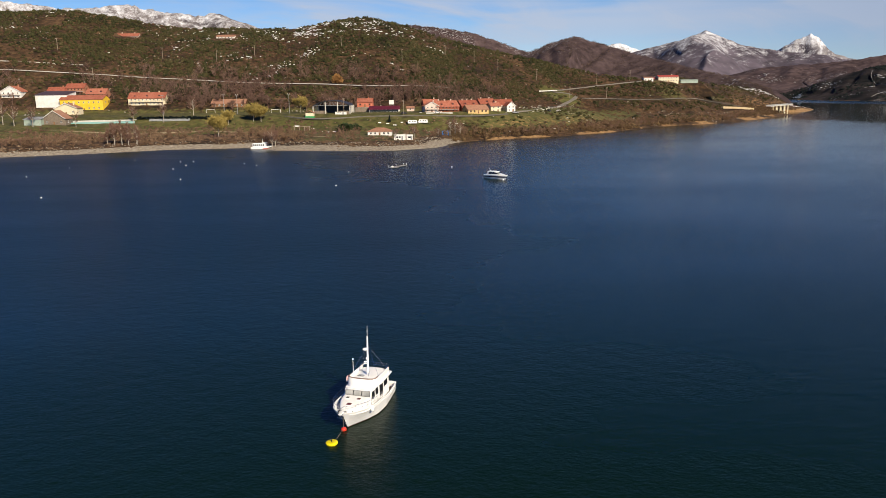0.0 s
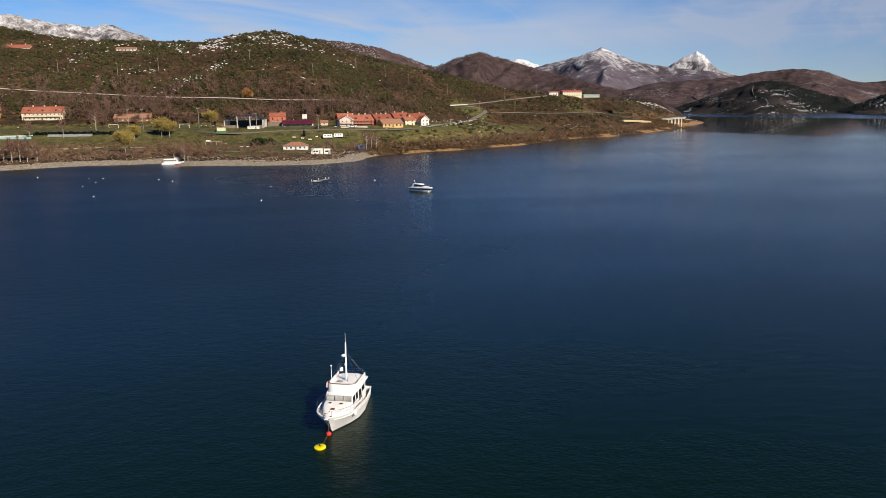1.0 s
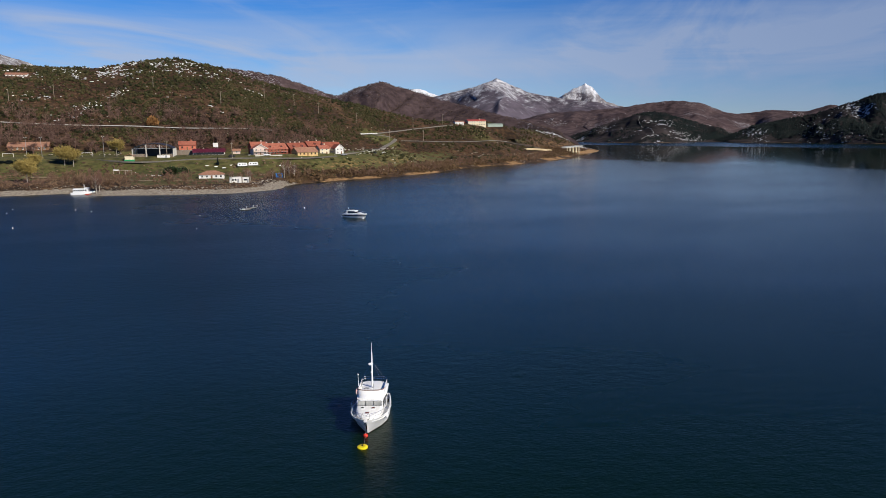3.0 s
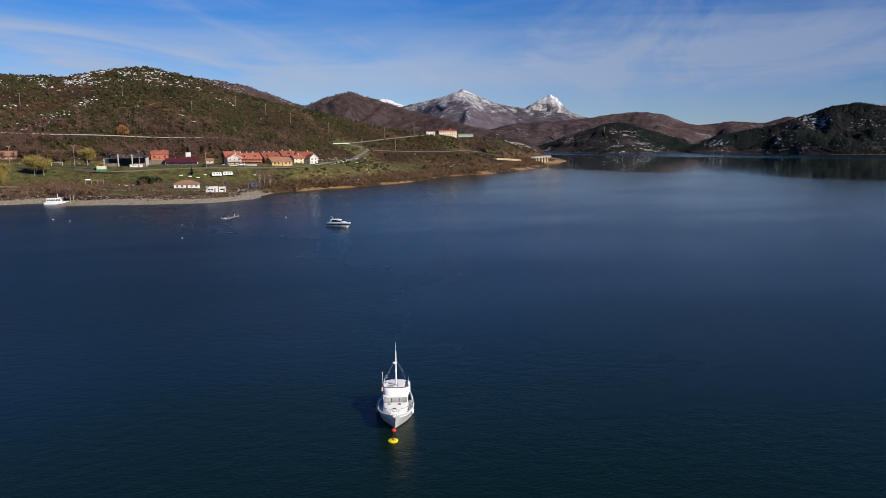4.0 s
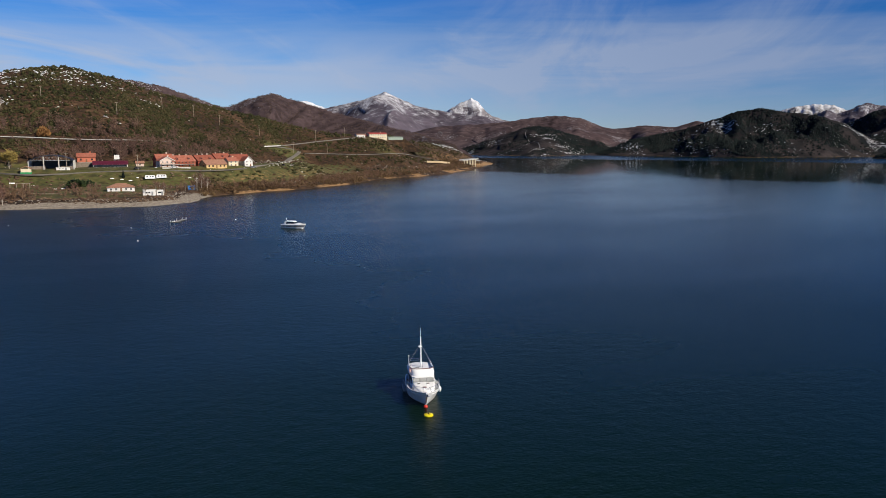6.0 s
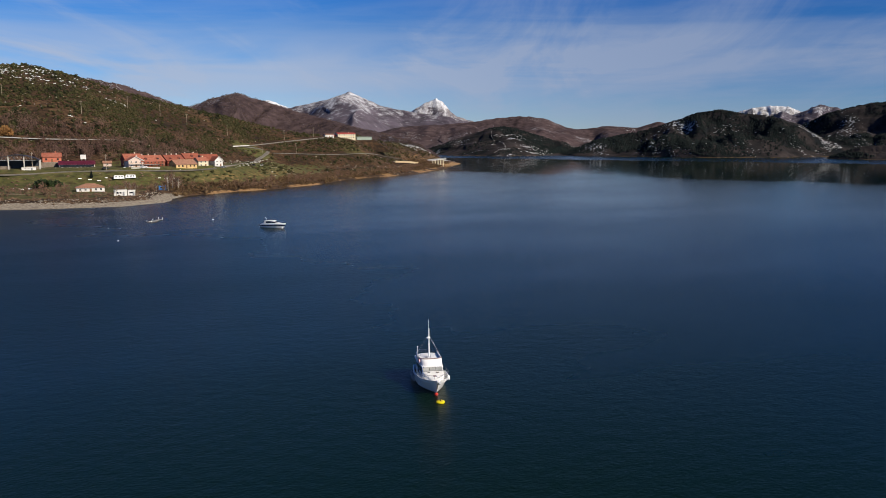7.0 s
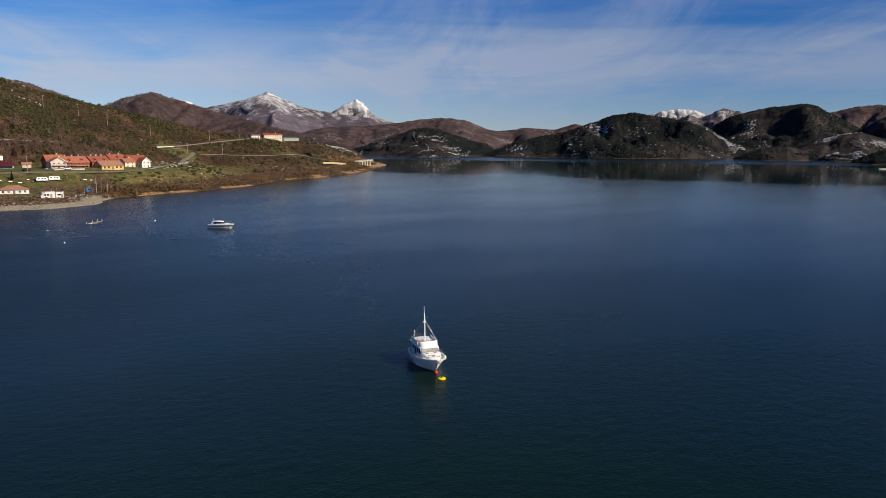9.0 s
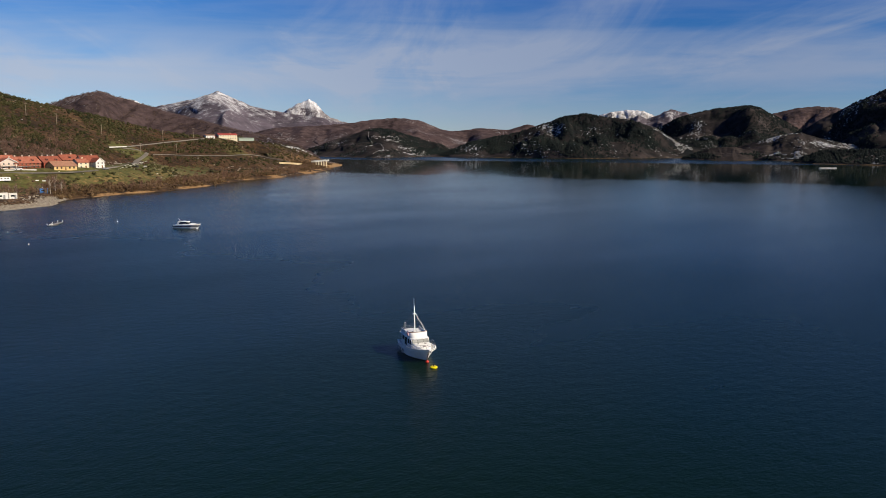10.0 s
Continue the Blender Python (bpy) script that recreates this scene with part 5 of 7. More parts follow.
def hangar():
    root = thing("open_hall", pose(-68.3, 489, 15), "open sports hall with dark arched metal roof on white columns", "hall")
    w, dpt, n = 12.2, 24, 12
    rf = Form()
    arc = [(-w + 2 * w * k / n, 5.4 + 3.2 * math.sin(math.pi * k / n) ** 0.8) for k in range(n + 1)]
    rf.loft([[(x, y, z) for x, z in arc] for y in (-1, dpt)])
    rf.loft([[(x, y, z - 0.25) for x, z in arc] for y in (-1, dpt)])
    for y in (-1, dpt):
        rf.loft([[(x, y, z) for x, z in arc], [(x, y, z - 0.25) for x, z in arc]])
    part("roof", rf, DARKMETAL, root)
    for y in (0, 8, 16, 23.5):
        for k in (0, 4, 8, 12):
            if y == 0 or k in (0, 12):
                part("column", Form().box(arc[k][0] - 0.3, arc[k][0] + 0.3, y - 0.3, y + 0.3, -1.5, arc[k][1] - 0.25), CONCRETE, root)
    tr = Form()
    for k in range(n):
        tr.tube((arc[k][0], 0, arc[k][1] - 0.3), (arc[k + 1][0], 0, arc[k + 1][1] - 0.3), 0.14)
    tr.tube((-w, 0, 5.2), (w, 0, 5.2), 0.14)
    for k in range(1, n):
        tr.tube((arc[k][0], 0, 5.2), (arc[k + (1 if k < n / 2 else -1)][0], 0, arc[k + (1 if k < n / 2 else -1)][1] - 0.3), 0.07, sides=4)
    part("truss", tr, GREYMETAL, root, "pale steel truss")
    part("back_wall", Form().box(-w, w, dpt - 0.3, dpt, -2, 5.3), DARKMETAL, root, "dark back wall")
    part("low_wall", Form().box(-w, -3.3, 0.3, 0.6, -2, 1.9), STONEWALL, root, "low stone wall")
    part("low_wall", Form().box(5, w, 0.3, 0.6, -2, 1.7), STONEWALL, root, "low stone wall")
    kiosk = thing("kiosk", pose(-81.2, 478, 12.2), "small cream kiosk with green painted base", "kiosk")
    part("wall", Form().box(-2.6, 2.6, 0, 4, 1.6, 3.6), PLASTER_C, kiosk)
    part("plinth", Form().box(-2.9, 2.9, -0.2, 4.2, -1.5, 1.6), GREENPAINT, kiosk, "bright green base")
    part("roof", Form().loft([[(-2.9, y, 3.55), (0, y, 5.1), (2.9, y, 3.55), (2.9, y, 3.75), (0, y, 5.3), (-2.9, y, 3.75)] for y in (-0.4, 4.4)], True, True), ROOF_B, kiosk)


hangar()


def caravan(x, y, z, rot):
    root = thing("caravan", pose(x, y, z, 0, 0, rot), "white touring caravan parked on the grass", "caravan", "parked caravans")
    sec = [(-2.9, 0.5), (2.9, 0.5), (3.0, 1.4), (2.7, 2.5), (-2.6, 2.6), (-3.0, 1.5)]
    part("body", Form().loft([[(a, s, b) for a, b in sec] for s in (-1.1, 1.1)], True, True), WHITE, root)
    for a in (-1.7, 0.2, 1.6):
        part("window", Form().box(a - 0.4, a + 0.4, -1.13, -1.1, 1.4, 2.0), GLASS, root, "dark glass")
    for s in (-1.0, 1.0):
        part("wheel", Form().tube((0, s - 0.1, 0.33), (0, s + 0.1, 0.33), 0.33, sides=12), BLACK, root, "black tyre")
    part("drawbar", Form().tube((2.9, 0, 0.5), (4.0, 0, 0.45), 0.05).tube((3.9, 0, 0), (3.9, 0, 0.5), 0.05), GREYMETAL, root)


caravan(-14.1, 468, ground_z(-14.1, 468), 4)
caravan(-7.3, 470.2, ground_z(-7.3, 470.2), -3)


def container(name, x, y, w, h, material, label, depth=2.6):
    z = ground_z(x, y)
    root = thing(name, pose(x, y, z), label, "cabin")
    part("body", Form().box(-w / 2, w / 2, 0, depth, -0.5, h, 0.06), material, root)
    part("roof_edge", Form().box(-w / 2 - 0.1, w / 2 + 0.1, -0.1, depth + 0.1, h, h + 0.12), material, root)
    part("door", Form().box(w * 0.15, w * 0.15 + 0.9, -0.04, 0, 0, min(2.0, h - 0.2)), GREYMETAL, root)
    for k in (-0.3, -0.08):
        part("window", Form().box(w * k, w * k + 1.0, -0.04, 0, 1.1, min(1.9, h - 0.3)), GLASS, root, "dark glass")


container("beach_cabin", -18.8, 391.5, 6.2, 2.9, PLASTER_W, "white beach cabin beside the lake")
container("beach_cabin", -13.5, 393, 3.4, 2.7, PLASTER_W, "small white cabin beside the lake")
container("blue_cabin", 6.3, 432, 4.0, 2.4, BLUEPAINT, "blue covered stall by the shore")
container("court_cabin", -62, 486, 7.5, 1.6, PLASTER_W, "low white bench shelter by the open hall", 1.5)


# ---- roads, bridge, poles ----
def dense(points, step=3.0):
    p = np.array(points, float)
    s = np.r_[0, np.cumsum(np.hypot(*np.diff(p, axis=0).T))]
    t = np.arange(0, s[-1] + step, step)
    k = np.ones(7) / 7
    out = np.stack([np.interp(t, s, p[:, i]) for i in range(2)], 1)
    pad = np.pad(out, ((3, 3), (0, 0)), "edge")
    return np.stack([np.convolve(pad[:, i], k, "valid") for i in range(2)], 1)


def level(rows):
    """Evens out the heights along a road or wall."""
    p = np.array(rows)
    k = np.ones(15) / 15
    for j in range(p.shape[1]):
        p[:, j, 2] = np.convolve(np.pad(p[:, j, 2], 7, "edge"), k, "valid")
    return [[tuple(q) for q in row] for row in p.tolist()]


def strip(name, points, width, material, label, lift=0.12, kind="structure", category="road"):
    c = dense(points)
    g = np.gradient(c, axis=0)
    n = np.stack([-g[:, 1], g[:, 0]], 1) / np.linalg.norm(g, axis=1)[:, None]
    f = Form()
    rows = []
    for q, m in zip(c, n):
        a, b = q + m * width / 2, q - m * width / 2
        z = max(ground_z(*a), ground_z(*b), ground_z(*q)) * 0.5 + ground_z(*q) * 0.5 + lift
        rows.append([(a[0], a[1], z - 0.8), (a[0], a[1], z), (b[0], b[1], z), (b[0], b[1], z - 0.8)])
    f.loft(level(rows))
    return tagged(part(name, f, material, None), label, category, kind=kind)


def guard(name, points, offset, height, material, label, every=0):
    """A parapet or guard rail beside a road."""
    c = dense(points)
    g = np.gradient(c, axis=0)
    n = np.stack([-g[:, 1], g[:, 0]], 1) / np.linalg.norm(g, axis=1)[:, None]
    e = c + n * offset
    f = Form()
    rows = []
    for (x, y), m, q in zip(e, n, c):
        z = ground_z(*q) + 0.35
        rows.append([(x, y, z - (0.45 if not every else -height + 0.16)), (x, y, z + height), (x + m[0] * 0.25, y + m[1] * 0.25, z + height), (x + m[0] * 0.25, y + m[1] * 0.25, z - (0.45 if not every else -height + 0.16))])
    f.loft(level(rows))
    root = thing(name, Matrix.Identity(4), label, "guard rail")
    part("rail" if every else "wall", f, material, root)
    if every:
        for k in range(0, len(e), every):
            x, y = e[k]
            z = ground_z(*c[k])
            part("post", Form().box(x - 0.08, x + 0.08, y - 0.08, y + 0.08, z - 0.5, z + height + 0.3), material, root)
    return root


UPPER = [(-440, 624), (-360, 621), (-313, 619.6), (-267, 619), (-219, 615), (-170, 607), (-123, 602), (-77, 596), (-31, 586), (-4, 580), (14, 586)]
strip("road_upper", UPPER, 3.6, ASPHALT, "narrow asphalt road cut across the hillside")
guard("parapet", UPPER[:10], -1.9, 0.1, CONCRETE, "pale concrete parapet along the hillside road")
TERRACE = [(-440, 640), (-368, 635), (-339, 635), (-296, 634)]
guard("terrace_wall", TERRACE, 0, 0.2, CONCRETE, "pale stone terrace wall on the hillside")
BEND = [(52, 506), (70, 528), (88, 562), (101, 600), (110, 636), (121, 655), (130, 668), (130, 675), (122, 674), (112, 666), (103, 659)]
strip("road_bend", BEND, 4.0, ASPHALT, "asphalt road bending up the slope")
RISE = [(88, 646), (97, 654), (124, 682), (150, 700), (192, 727), (210, 744)]
strip("road_rise", RISE, 3.2, ASPHALT, "asphalt road climbing to the ridge")
guard("white_wall", RISE[:2] + [(110, 668)], -3, 0.35, PLASTER_W, "white wall beside the road")
LOW = [(131, 668), (149, 674), (193, 690), (229, 708), (272, 741), (309, 775), (345, 800), (366, 802)]
strip("road_lake", LOW, 2.8, mat("dark_asphalt", [(0.05, 0.046, 0.04), (0.085, 0.078, 0.068)], 0.4, 0.9), "asphalt lake road below the ridge", 0.02)
guard("road_parapet", LOW[:5], -1.7, -0.12, mat("weathered_concrete", [(0.15, 0.14, 0.125), (0.30, 0.285, 0.26)], 0.25, 0.9, 0.02), "low pale parapet along the lake road")
FRONT = [(-110, 492), (-80, 474), (-46, 482), (-14, 481), (5, 483), (27, 490), (52, 506)]
strip("road_village", FRONT, 3.6, mat("dusty_asphalt", [(0.085, 0.078, 0.068), (0.15, 0.135, 0.115)], 0.4, 0.9), "village street in front of the houses", 0.02)
strip("footpath", [(-230, 436), (-192, 438), (-163, 451), (-138, 458), (-110, 452), (-80, 430), (-55, 410), (-30, 404), (-5, 400)], 2.2, mat("sandy_path", [(0.22, 0.17, 0.11), (0.32, 0.26, 0.18)], 0.5, 0.95), "sandy lakeside footpath", 0.12)
guard("garden_wall", [(-8, 484), (5, 486), (14, 489)], 0, 0.5, CONCRETE, "low pale garden wall below the houses")
guard("retaining_wall", [(290, 744), (306, 757), (322, 774), (346, 796)], -3.0, 1.7, mat("ochre_stone_wall", [(0.40, 0.30, 0.17), (0.52, 0.42, 0.27)], 0.5, 0.9, 0.05), "ochre stone retaining wall above the lake")


def bridge():
    root = thing("road_bridge", Matrix.Identity(4), "concrete road bridge on pale piers over a lake inlet", "bridge")
    a, b = Vector((364, 796, 8.7)), Vector((414, 850, 9.0))
    d = (b - a).normalized()
    n = Vector((-d.y, d.x, 0))
    deck = Form().loft([[p + n * 2.6 + Vector((0, 0, z0)), p - n * 2.6 + Vector((0, 0, z0)), p - n * 2.6 + Vector((0, 0, z0 - 0.9)), p + n * 2.6 + Vector((0, 0, z0 - 0.9))] for p, z0 in ((a, 0), (b, 0))], True, True)
    part("deck", deck, CONCRETE, root)
    for s in (1, -1):
        part("parapet", Form().loft([[p + n * s * 2.5 + Vector((0, 0, 0)), p + n * s * 2.35, p + n * s * 2.35 + Vector((0, 0, 0.9)), p + n * s * 2.5 + Vector((0, 0, 0.9))] for p in (a, b)], True, True), GREYMETAL, root)
    for k in (0.28, 0.46, 0.64, 0.82):
        c = a.lerp(b, k)
        for s in (1, -1):
            q = c + n * s * 1.6
            part("pier", Form().box(q.x - 0.5, q.x + 0.5, q.y - 0.5, q.y + 0.5, -5, 8.2), PLASTER_C, root, "pale ochre concrete pier")


bridge()
TIMBER = mat("weathered_pole", [(0.22, 0.18, 0.14), (0.34, 0.29, 0.24)], 2, 0.9)


def pole(x, y, h=10.5):
    z = ground_z(x, y)
    root = thing("utility_pole", pose(x, y, z), "weathered timber utility pole on the hillside", "utility pole", "utility poles")
    part("post", Form().tube((0, 0, -1), (0, 0, h), 0.22, 0.15), TIMBER, root)
    part("crossarm", Form().box(-0.9, 0.9, -0.08, 0.08, h - 0.9, h - 0.75), TIMBER, root)
    for k in (-0.8, 0, 0.8):
        part("insulator", Form().tube((k, 0, h - 0.75), (k, 0, h - 0.5), 0.06), PLASTER_W, root)


for x, y in ((-188, 648), (-158, 661), (-109, 650), (-82, 667), (-27, 637), (10.5, 678), (37, 681), (58, 672), (94, 677), (122, 662), (159, 678), (156, 708), (195, 735), (-278, 608), (-330, 660), (-237, 655), (-60, 488), (-20, 480)):
    pole(x, y)

# ---- small craft and floats ----
def motorboat():
    root = thing("motor_cruiser", Matrix.Translation((20.4, 240.2, 0)) @ pose(0, 0, 0, 0, 0, -50) @ Matrix.Diagonal((1.04, 1.0, 1.06, 1)), "white sports cruiser with dark hull stripe and hardtop, moored", "boat")
    us = np.linspace(0, 1, 21)

    def sec(u, k, s):
        bd = rows_of(u, ((0, 1.35), (0.4, 1.5), (0.7, 1.25), (0.9, 0.6), (1, 0.04)))
        bw = rows_of(u, ((0, 1.2), (0.4, 1.3), (0.7, 0.85), (0.88, 0.25), (1, 0.02)))
        zs = rows_of(u, ((0, 1.0), (0.4, 1.18), (0.75, 1.30), (1, 1.42)))
        y, z = ((bw * 0.7, -0.35), (bw, 0.05), (bw + (bd - bw) * 0.4, zs * 0.45), (bw + (bd - bw) * 0.66, zs * 0.74), (bd, zs), (bd * 0.6, zs + 0.12), (0, zs + 0.18))[k]
        nose = 4.1 + 0.9 * max(z, 0) / 1.45
        return (-4.6 + u * (nose + 4.6), s * y, z)

    low, band, top = Form(), Form(), Form()
    for s in (1, -1):
        low.loft([[sec(u, k, s) for k in (0, 1, 2)] for u in us])
        band.loft([[sec(u, k, s) for k in (2, 3)] for u in us])
        top.loft([[sec(u, k, s) for k in (3, 4, 5, 6)] for u in us])
    low.add([sec(0, k, 1) for k in range(5)] + [sec(0, k, -1) for k in range(5)][::-1], [tuple(range(10))])
    hull = part("hull", low, WHITE, root, smooth=True)
    part("stripe", band, mat("navy_stripe", [(0.02, 0.025, 0.05), (0.03, 0.035, 0.07)], 2, 0.3), hull, "dark navy stripe", True)
    part("deck", top, WHITE, root, smooth=True)
    trunk = Form().loft([[(x, -w, z0), (x, -w * 0.8, z1), (x, w * 0.8, z1), (x, w, z0)] for x, w, z0, z1 in ((0.6, 1.15, 1.05, 1.78), (2.0, 0.95, 1.15, 1.70), (3.2, 0.55, 1.2, 1.56), (3.8, 0.25, 1.22, 1.46))], caps=True)
    part("foredeck_trunk", trunk, WHITE, root)
    base = Form().loft([[(x, -w, z0), (x, -w * 0.95, z1), (x, w * 0.95, z1), (x, w, z0)] for x, w, z0, z1 in ((-3.2, 1.2, 0.9, 1.35), (-0.5, 1.25, 1.0, 1.5), (1.3, 1.1, 1.1, 1.6))], caps=True)
    part("cabin_side", base, WHITE, root)
    cab = Form().loft([[(x, -w, z0), (x - f, -w * 0.86, z1), (x - f, w * 0.86, z1), (x, w, z0)] for x, w, z0, z1, f in ((-2.5, 1.12, 1.35, 2.15, 0.0), (-0.5, 1.17, 1.5, 2.2, 0.0), (0.7, 1.05, 1.58, 2.15, 0.35), (1.7, 0.85, 1.58, 2.1, 1.1))], caps=True)
    part("windscreen", cab, GLASS, root, "dark wraparound windscreen")
    part("hardtop", Form().loft([[(x, -w, z), (x, w, z), (x, w * 0.9, z + 0.2), (x, -w * 0.9, z + 0.2)] for x, w, z in ((-3.1, 0.95, 2.1), (-1.5, 1.12, 2.2), (0.2, 1.0, 2.15), (0.75, 0.75, 2.06))], True, True), WHITE, root, "white hardtop roof")
    for s in (1, -1):
        part("roof_arch", Form().loft([[(x - 0.35, s * 1.12 - 0.05, z), (x + 0.35, s * 1.12 - 0.05, z), (x + 0.35, s * 1.12 + 0.05, z), (x - 0.35, s * 1.12 + 0.05, z)] for x, z in ((-3.3, 0.95), (-2.5, 2.15))], True, True), WHITE, root)
    part("aerial", Form().tube((-2.6, 0, 2.3), (-3.2, 0, 3.3), 0.05), WHITE, root)
    part("bow_rail", Form().line([(1.8, 1.1, 1.35), (2.2, 1.05, 1.95), (4.9, 0.1, 2.1), (4.9, -0.1, 2.1), (2.2, -1.05, 1.95), (1.8, -1.1, 1.35)], 0.025), STEEL, root, "stainless bow rail")
    part("swim_platform", Form().box(-5.2, -4.55, -1.1, 1.1, 0.15, 0.28, 0.03), GELGREY, root)
    f = thing("mooring_float", Matrix.Translation((20.4, 240.2, 0)) @ pose(0, 0, 0, 0, 0, -50) @ pose(4.4, -1.2, 0), "small white mooring float beside the cruiser", "float")
    part("float_body", Form().ball((0, 0, 0.1), 0.3), WHITE, f, smooth=True)
    part("float_eye", Form().ring((0, 0, 0.44), 0.07, 0.02, "y"), STEEL, f)


motorboat()


def tour_boat():
    root = thing("tour_boat", Matrix.Translation((-92, 386, 0)) @ pose(0, 0, 0, 0, 0, -6), "white passenger boat with long windowed cabin at the shore", "boat")
    us = np.linspace(0, 1, 15)
    f = Form()
    for s in (1, -1):
        f.loft([[(-5.2 + u * (10.2 + 0.6 * z), s * rows_of(u, ((0, 1.5), (0.6, 1.6), (0.85, 1.1), (1, 0.05))) * k, z) for k, z in ((0.8, -0.3), (0.95, 0.1), (1, 1.1 + 0.5 * u))] for u in us])
    f.loft([[(-5.2 + u * (10.2 + 0.6), s * rows_of(u, ((0, 1.5), (0.6, 1.6), (0.85, 1.1), (1, 0.05))), 0.95 + 0.5 * u) for s in (1, -1)] for u in us])
    part("hull", f, WHITE, root)
    part("cabin", Form().box(-4.2, 2.8, -1.3, 1.3, 0.9, 3.0, 0.12), WHITE, root)
    for k in range(6):
        for s in (1, -1):
            part("window", Form().box(-3.8 + k * 1.05, -3.1 + k * 1.05, s * 1.32 - 0.02, s * 1.32 + 0.02, 1.7, 2.5), GLASS, root, "dark glass")
    part("wheelhouse", Form().box(1.2, 3.4, -1.0, 1.0, 2.9, 3.5, 0.1), WHITE, root)
    part("mast", Form().tube((0.9, 0, 3.0), (0.9, 0, 5.2), 0.12, 0.08), WHITE, root)
    part("rail", Form().line([(-5.0, 1.3, 1.9), (-5.0, -1.3, 1.9)], 0.04).tube((-5, 1.3, 1), (-5, 1.3, 1.9), 0.04).tube((-5, -1.3, 1), (-5, -1.3, 1.9), 0.04), STEEL, root)
    dg = thing("dinghy", pose(-88.5, 382.8, 0, 0, 0, 175) @ Matrix.Diagonal((0.95, 0.95, 0.9, 1)), "small red rowing dinghy beside the passenger boat", "boat")
    d = Form()
    for s in (1, -1):
        d.loft([[(-1.8 + u * 3.8, s * rows_of(u, ((0, 0.6), (0.5, 0.75), (0.85, 0.5), (1, 0.03))) * k, z) for k, z in ((0.6, -0.1), (1, 0.5), (0.9, 0.5), (0.55, 0.1), (0.0, 0.1))] for u in us])
    part("hull", d, REDPLASTIC, dg)
    part("thwart", Form().box(-0.2, 0.1, -0.68, 0.68, 0.32, 0.38), TEAK, dg)
    jt = thing("gangway", pose(-82, 384.5, 0.4, 0, 0, -12), "pale timber gangway from the stony shore", "gangway")
    part("planks", Form().box(-5, 5, -0.6, 0.6, 0.3, 0.42), TIMBER, jt)
    for k in (-4, 0, 4):
        part("post", Form().box(k - 0.1, k + 0.1, -0.7, -0.5, -2, 1.2), TIMBER, jt)


tour_boat()


def raft():
    root = thing("swim_raft", pose(-14.5, 283, 0, 0, 0, 60) @ Matrix.Diagonal((0.8, 0.9, 0.65, 1)), "weathered grey swimming raft with corner posts on floats", "raft")
    grey = mat("weathered_planks", [(0.16, 0.15, 0.14), (0.30, 0.28, 0.26)], 1.5, 0.9)
    for k in range(12):
        part("plank", Form().box(-6.6 + k * 1.1, -5.56 + k * 1.1, -1.0, 1.0, 0.34, 0.44), grey, root)
    part("side_deck", Form().box(-6.6, -3.4, -2.6, -1.05, 0.3, 0.42), grey, root)
    part("deck_box", Form().box(-5.6, -4.6, -0.6, 0.5, 0.44, 0.9, 0.05), PLASTER_W, root, "pale locker")
    for x, y in ((-6.4, -0.9), (6.4, 0.9), (6.4, -0.9), (-6.4, 0.9), (0, 0.9)):
        part("post", Form().tube((x, y, 0.4), (x, y, 1.6), 0.09), PLASTER_W, root, "white post")
    for y in (-0.7, 0.7):
        part("float_drum", Form().tube((-6.4, y, 0.1), (6.4, y, 0.1), 0.3, sides=10), BLACK, root, "dark float drum")


raft()
ob = None
for k, (x, y) in enumerate(((-113.7, 208.2), (-148.5, 263.8), (-88, 250), (-104.7, 315), (-79.9, 304.2), (-31.9, 266), (-31.3, 227.2), (-148.3, 295), (-102.9, 285), (-134.8, 327), (-110.6, 316), (-102.9, 300), (-72.8, 296), (6.5, 279))):
    if ob is None:
        ob = thing("marker_float", pose(x, y, 0), "small round white mooring float on the water", "float", "white mooring floats")
        part("float_body", Form().ball((0, 0, 0.07), 0.21), WHITE, ob, smooth=True)
        part("float_eye", Form().ring((0, 0, 0.33), 0.07, 0.02, "y"), STEEL, ob)
    else:
        copy_thing(ob, pose(x, y, 0, 0, 0, k * 40))
pt = thing("pontoon", pose(845, 389, 0, 0, 0, -40), "long white floating pontoon near the dark headland", "pontoon")
part("deck", Form().box(-10, 10, -1.5, 1.5, -0.3, 0.9), PLASTER_W, pt)
for k in (-9, 0, 9):
    part("post", Form().tube((k, 1.2, 0.5), (k, 1.2, 2.0), 0.12), PLASTER_W, pt)


# ---- vegetation ----
rng = np.random.default_rng(5)


def soup(name, verts, tris, material, label, category, kind="stuff", parent=None):
    """One mesh from arrays of vertices and triangles."""
    me = bpy.data.meshes.new(name)
    me.vertices.add(len(verts))
    me.vertices.foreach_set("co", np.asarray(verts, np.float32).ravel())
    me.loops.add(len(tris) * 3)
    me.loops.foreach_set("vertex_index", np.asarray(tris, np.int32).ravel())
    me.polygons.add(len(tris))
    me.polygons.foreach_set("loop_start", np.arange(0, len(tris) * 3, 3, dtype=np.int32))
    me.materials.append(material)
    me.update(calc_edges=True)
    ob = new(name, me)
    ob.parent = parent
    return tagged(ob, label, category, kind=kind) if parent is None else (tagged(ob, label) if label else ob)


def clump(seed, sub=1, rough=0.35):
    """A ragged bush of radius 1, its base at 0."""
    bm = bmesh.new()
    bmesh.ops.create_icosphere(bm, subdivisions=sub, radius=1.0)
    r = np.random.default_rng(seed)
    v = np.array([p.co[:] for p in bm.verts])
    v *= (1 + rough * r.uniform(-1, 1, len(v)))[:, None]
    v[:, 2] = np.maximum(v[:, 2], -0.35) * 0.85 + 0.25
    f = np.array([[p.index for p in q.verts] for q in bm.faces])
    bm.free()
    return v, f


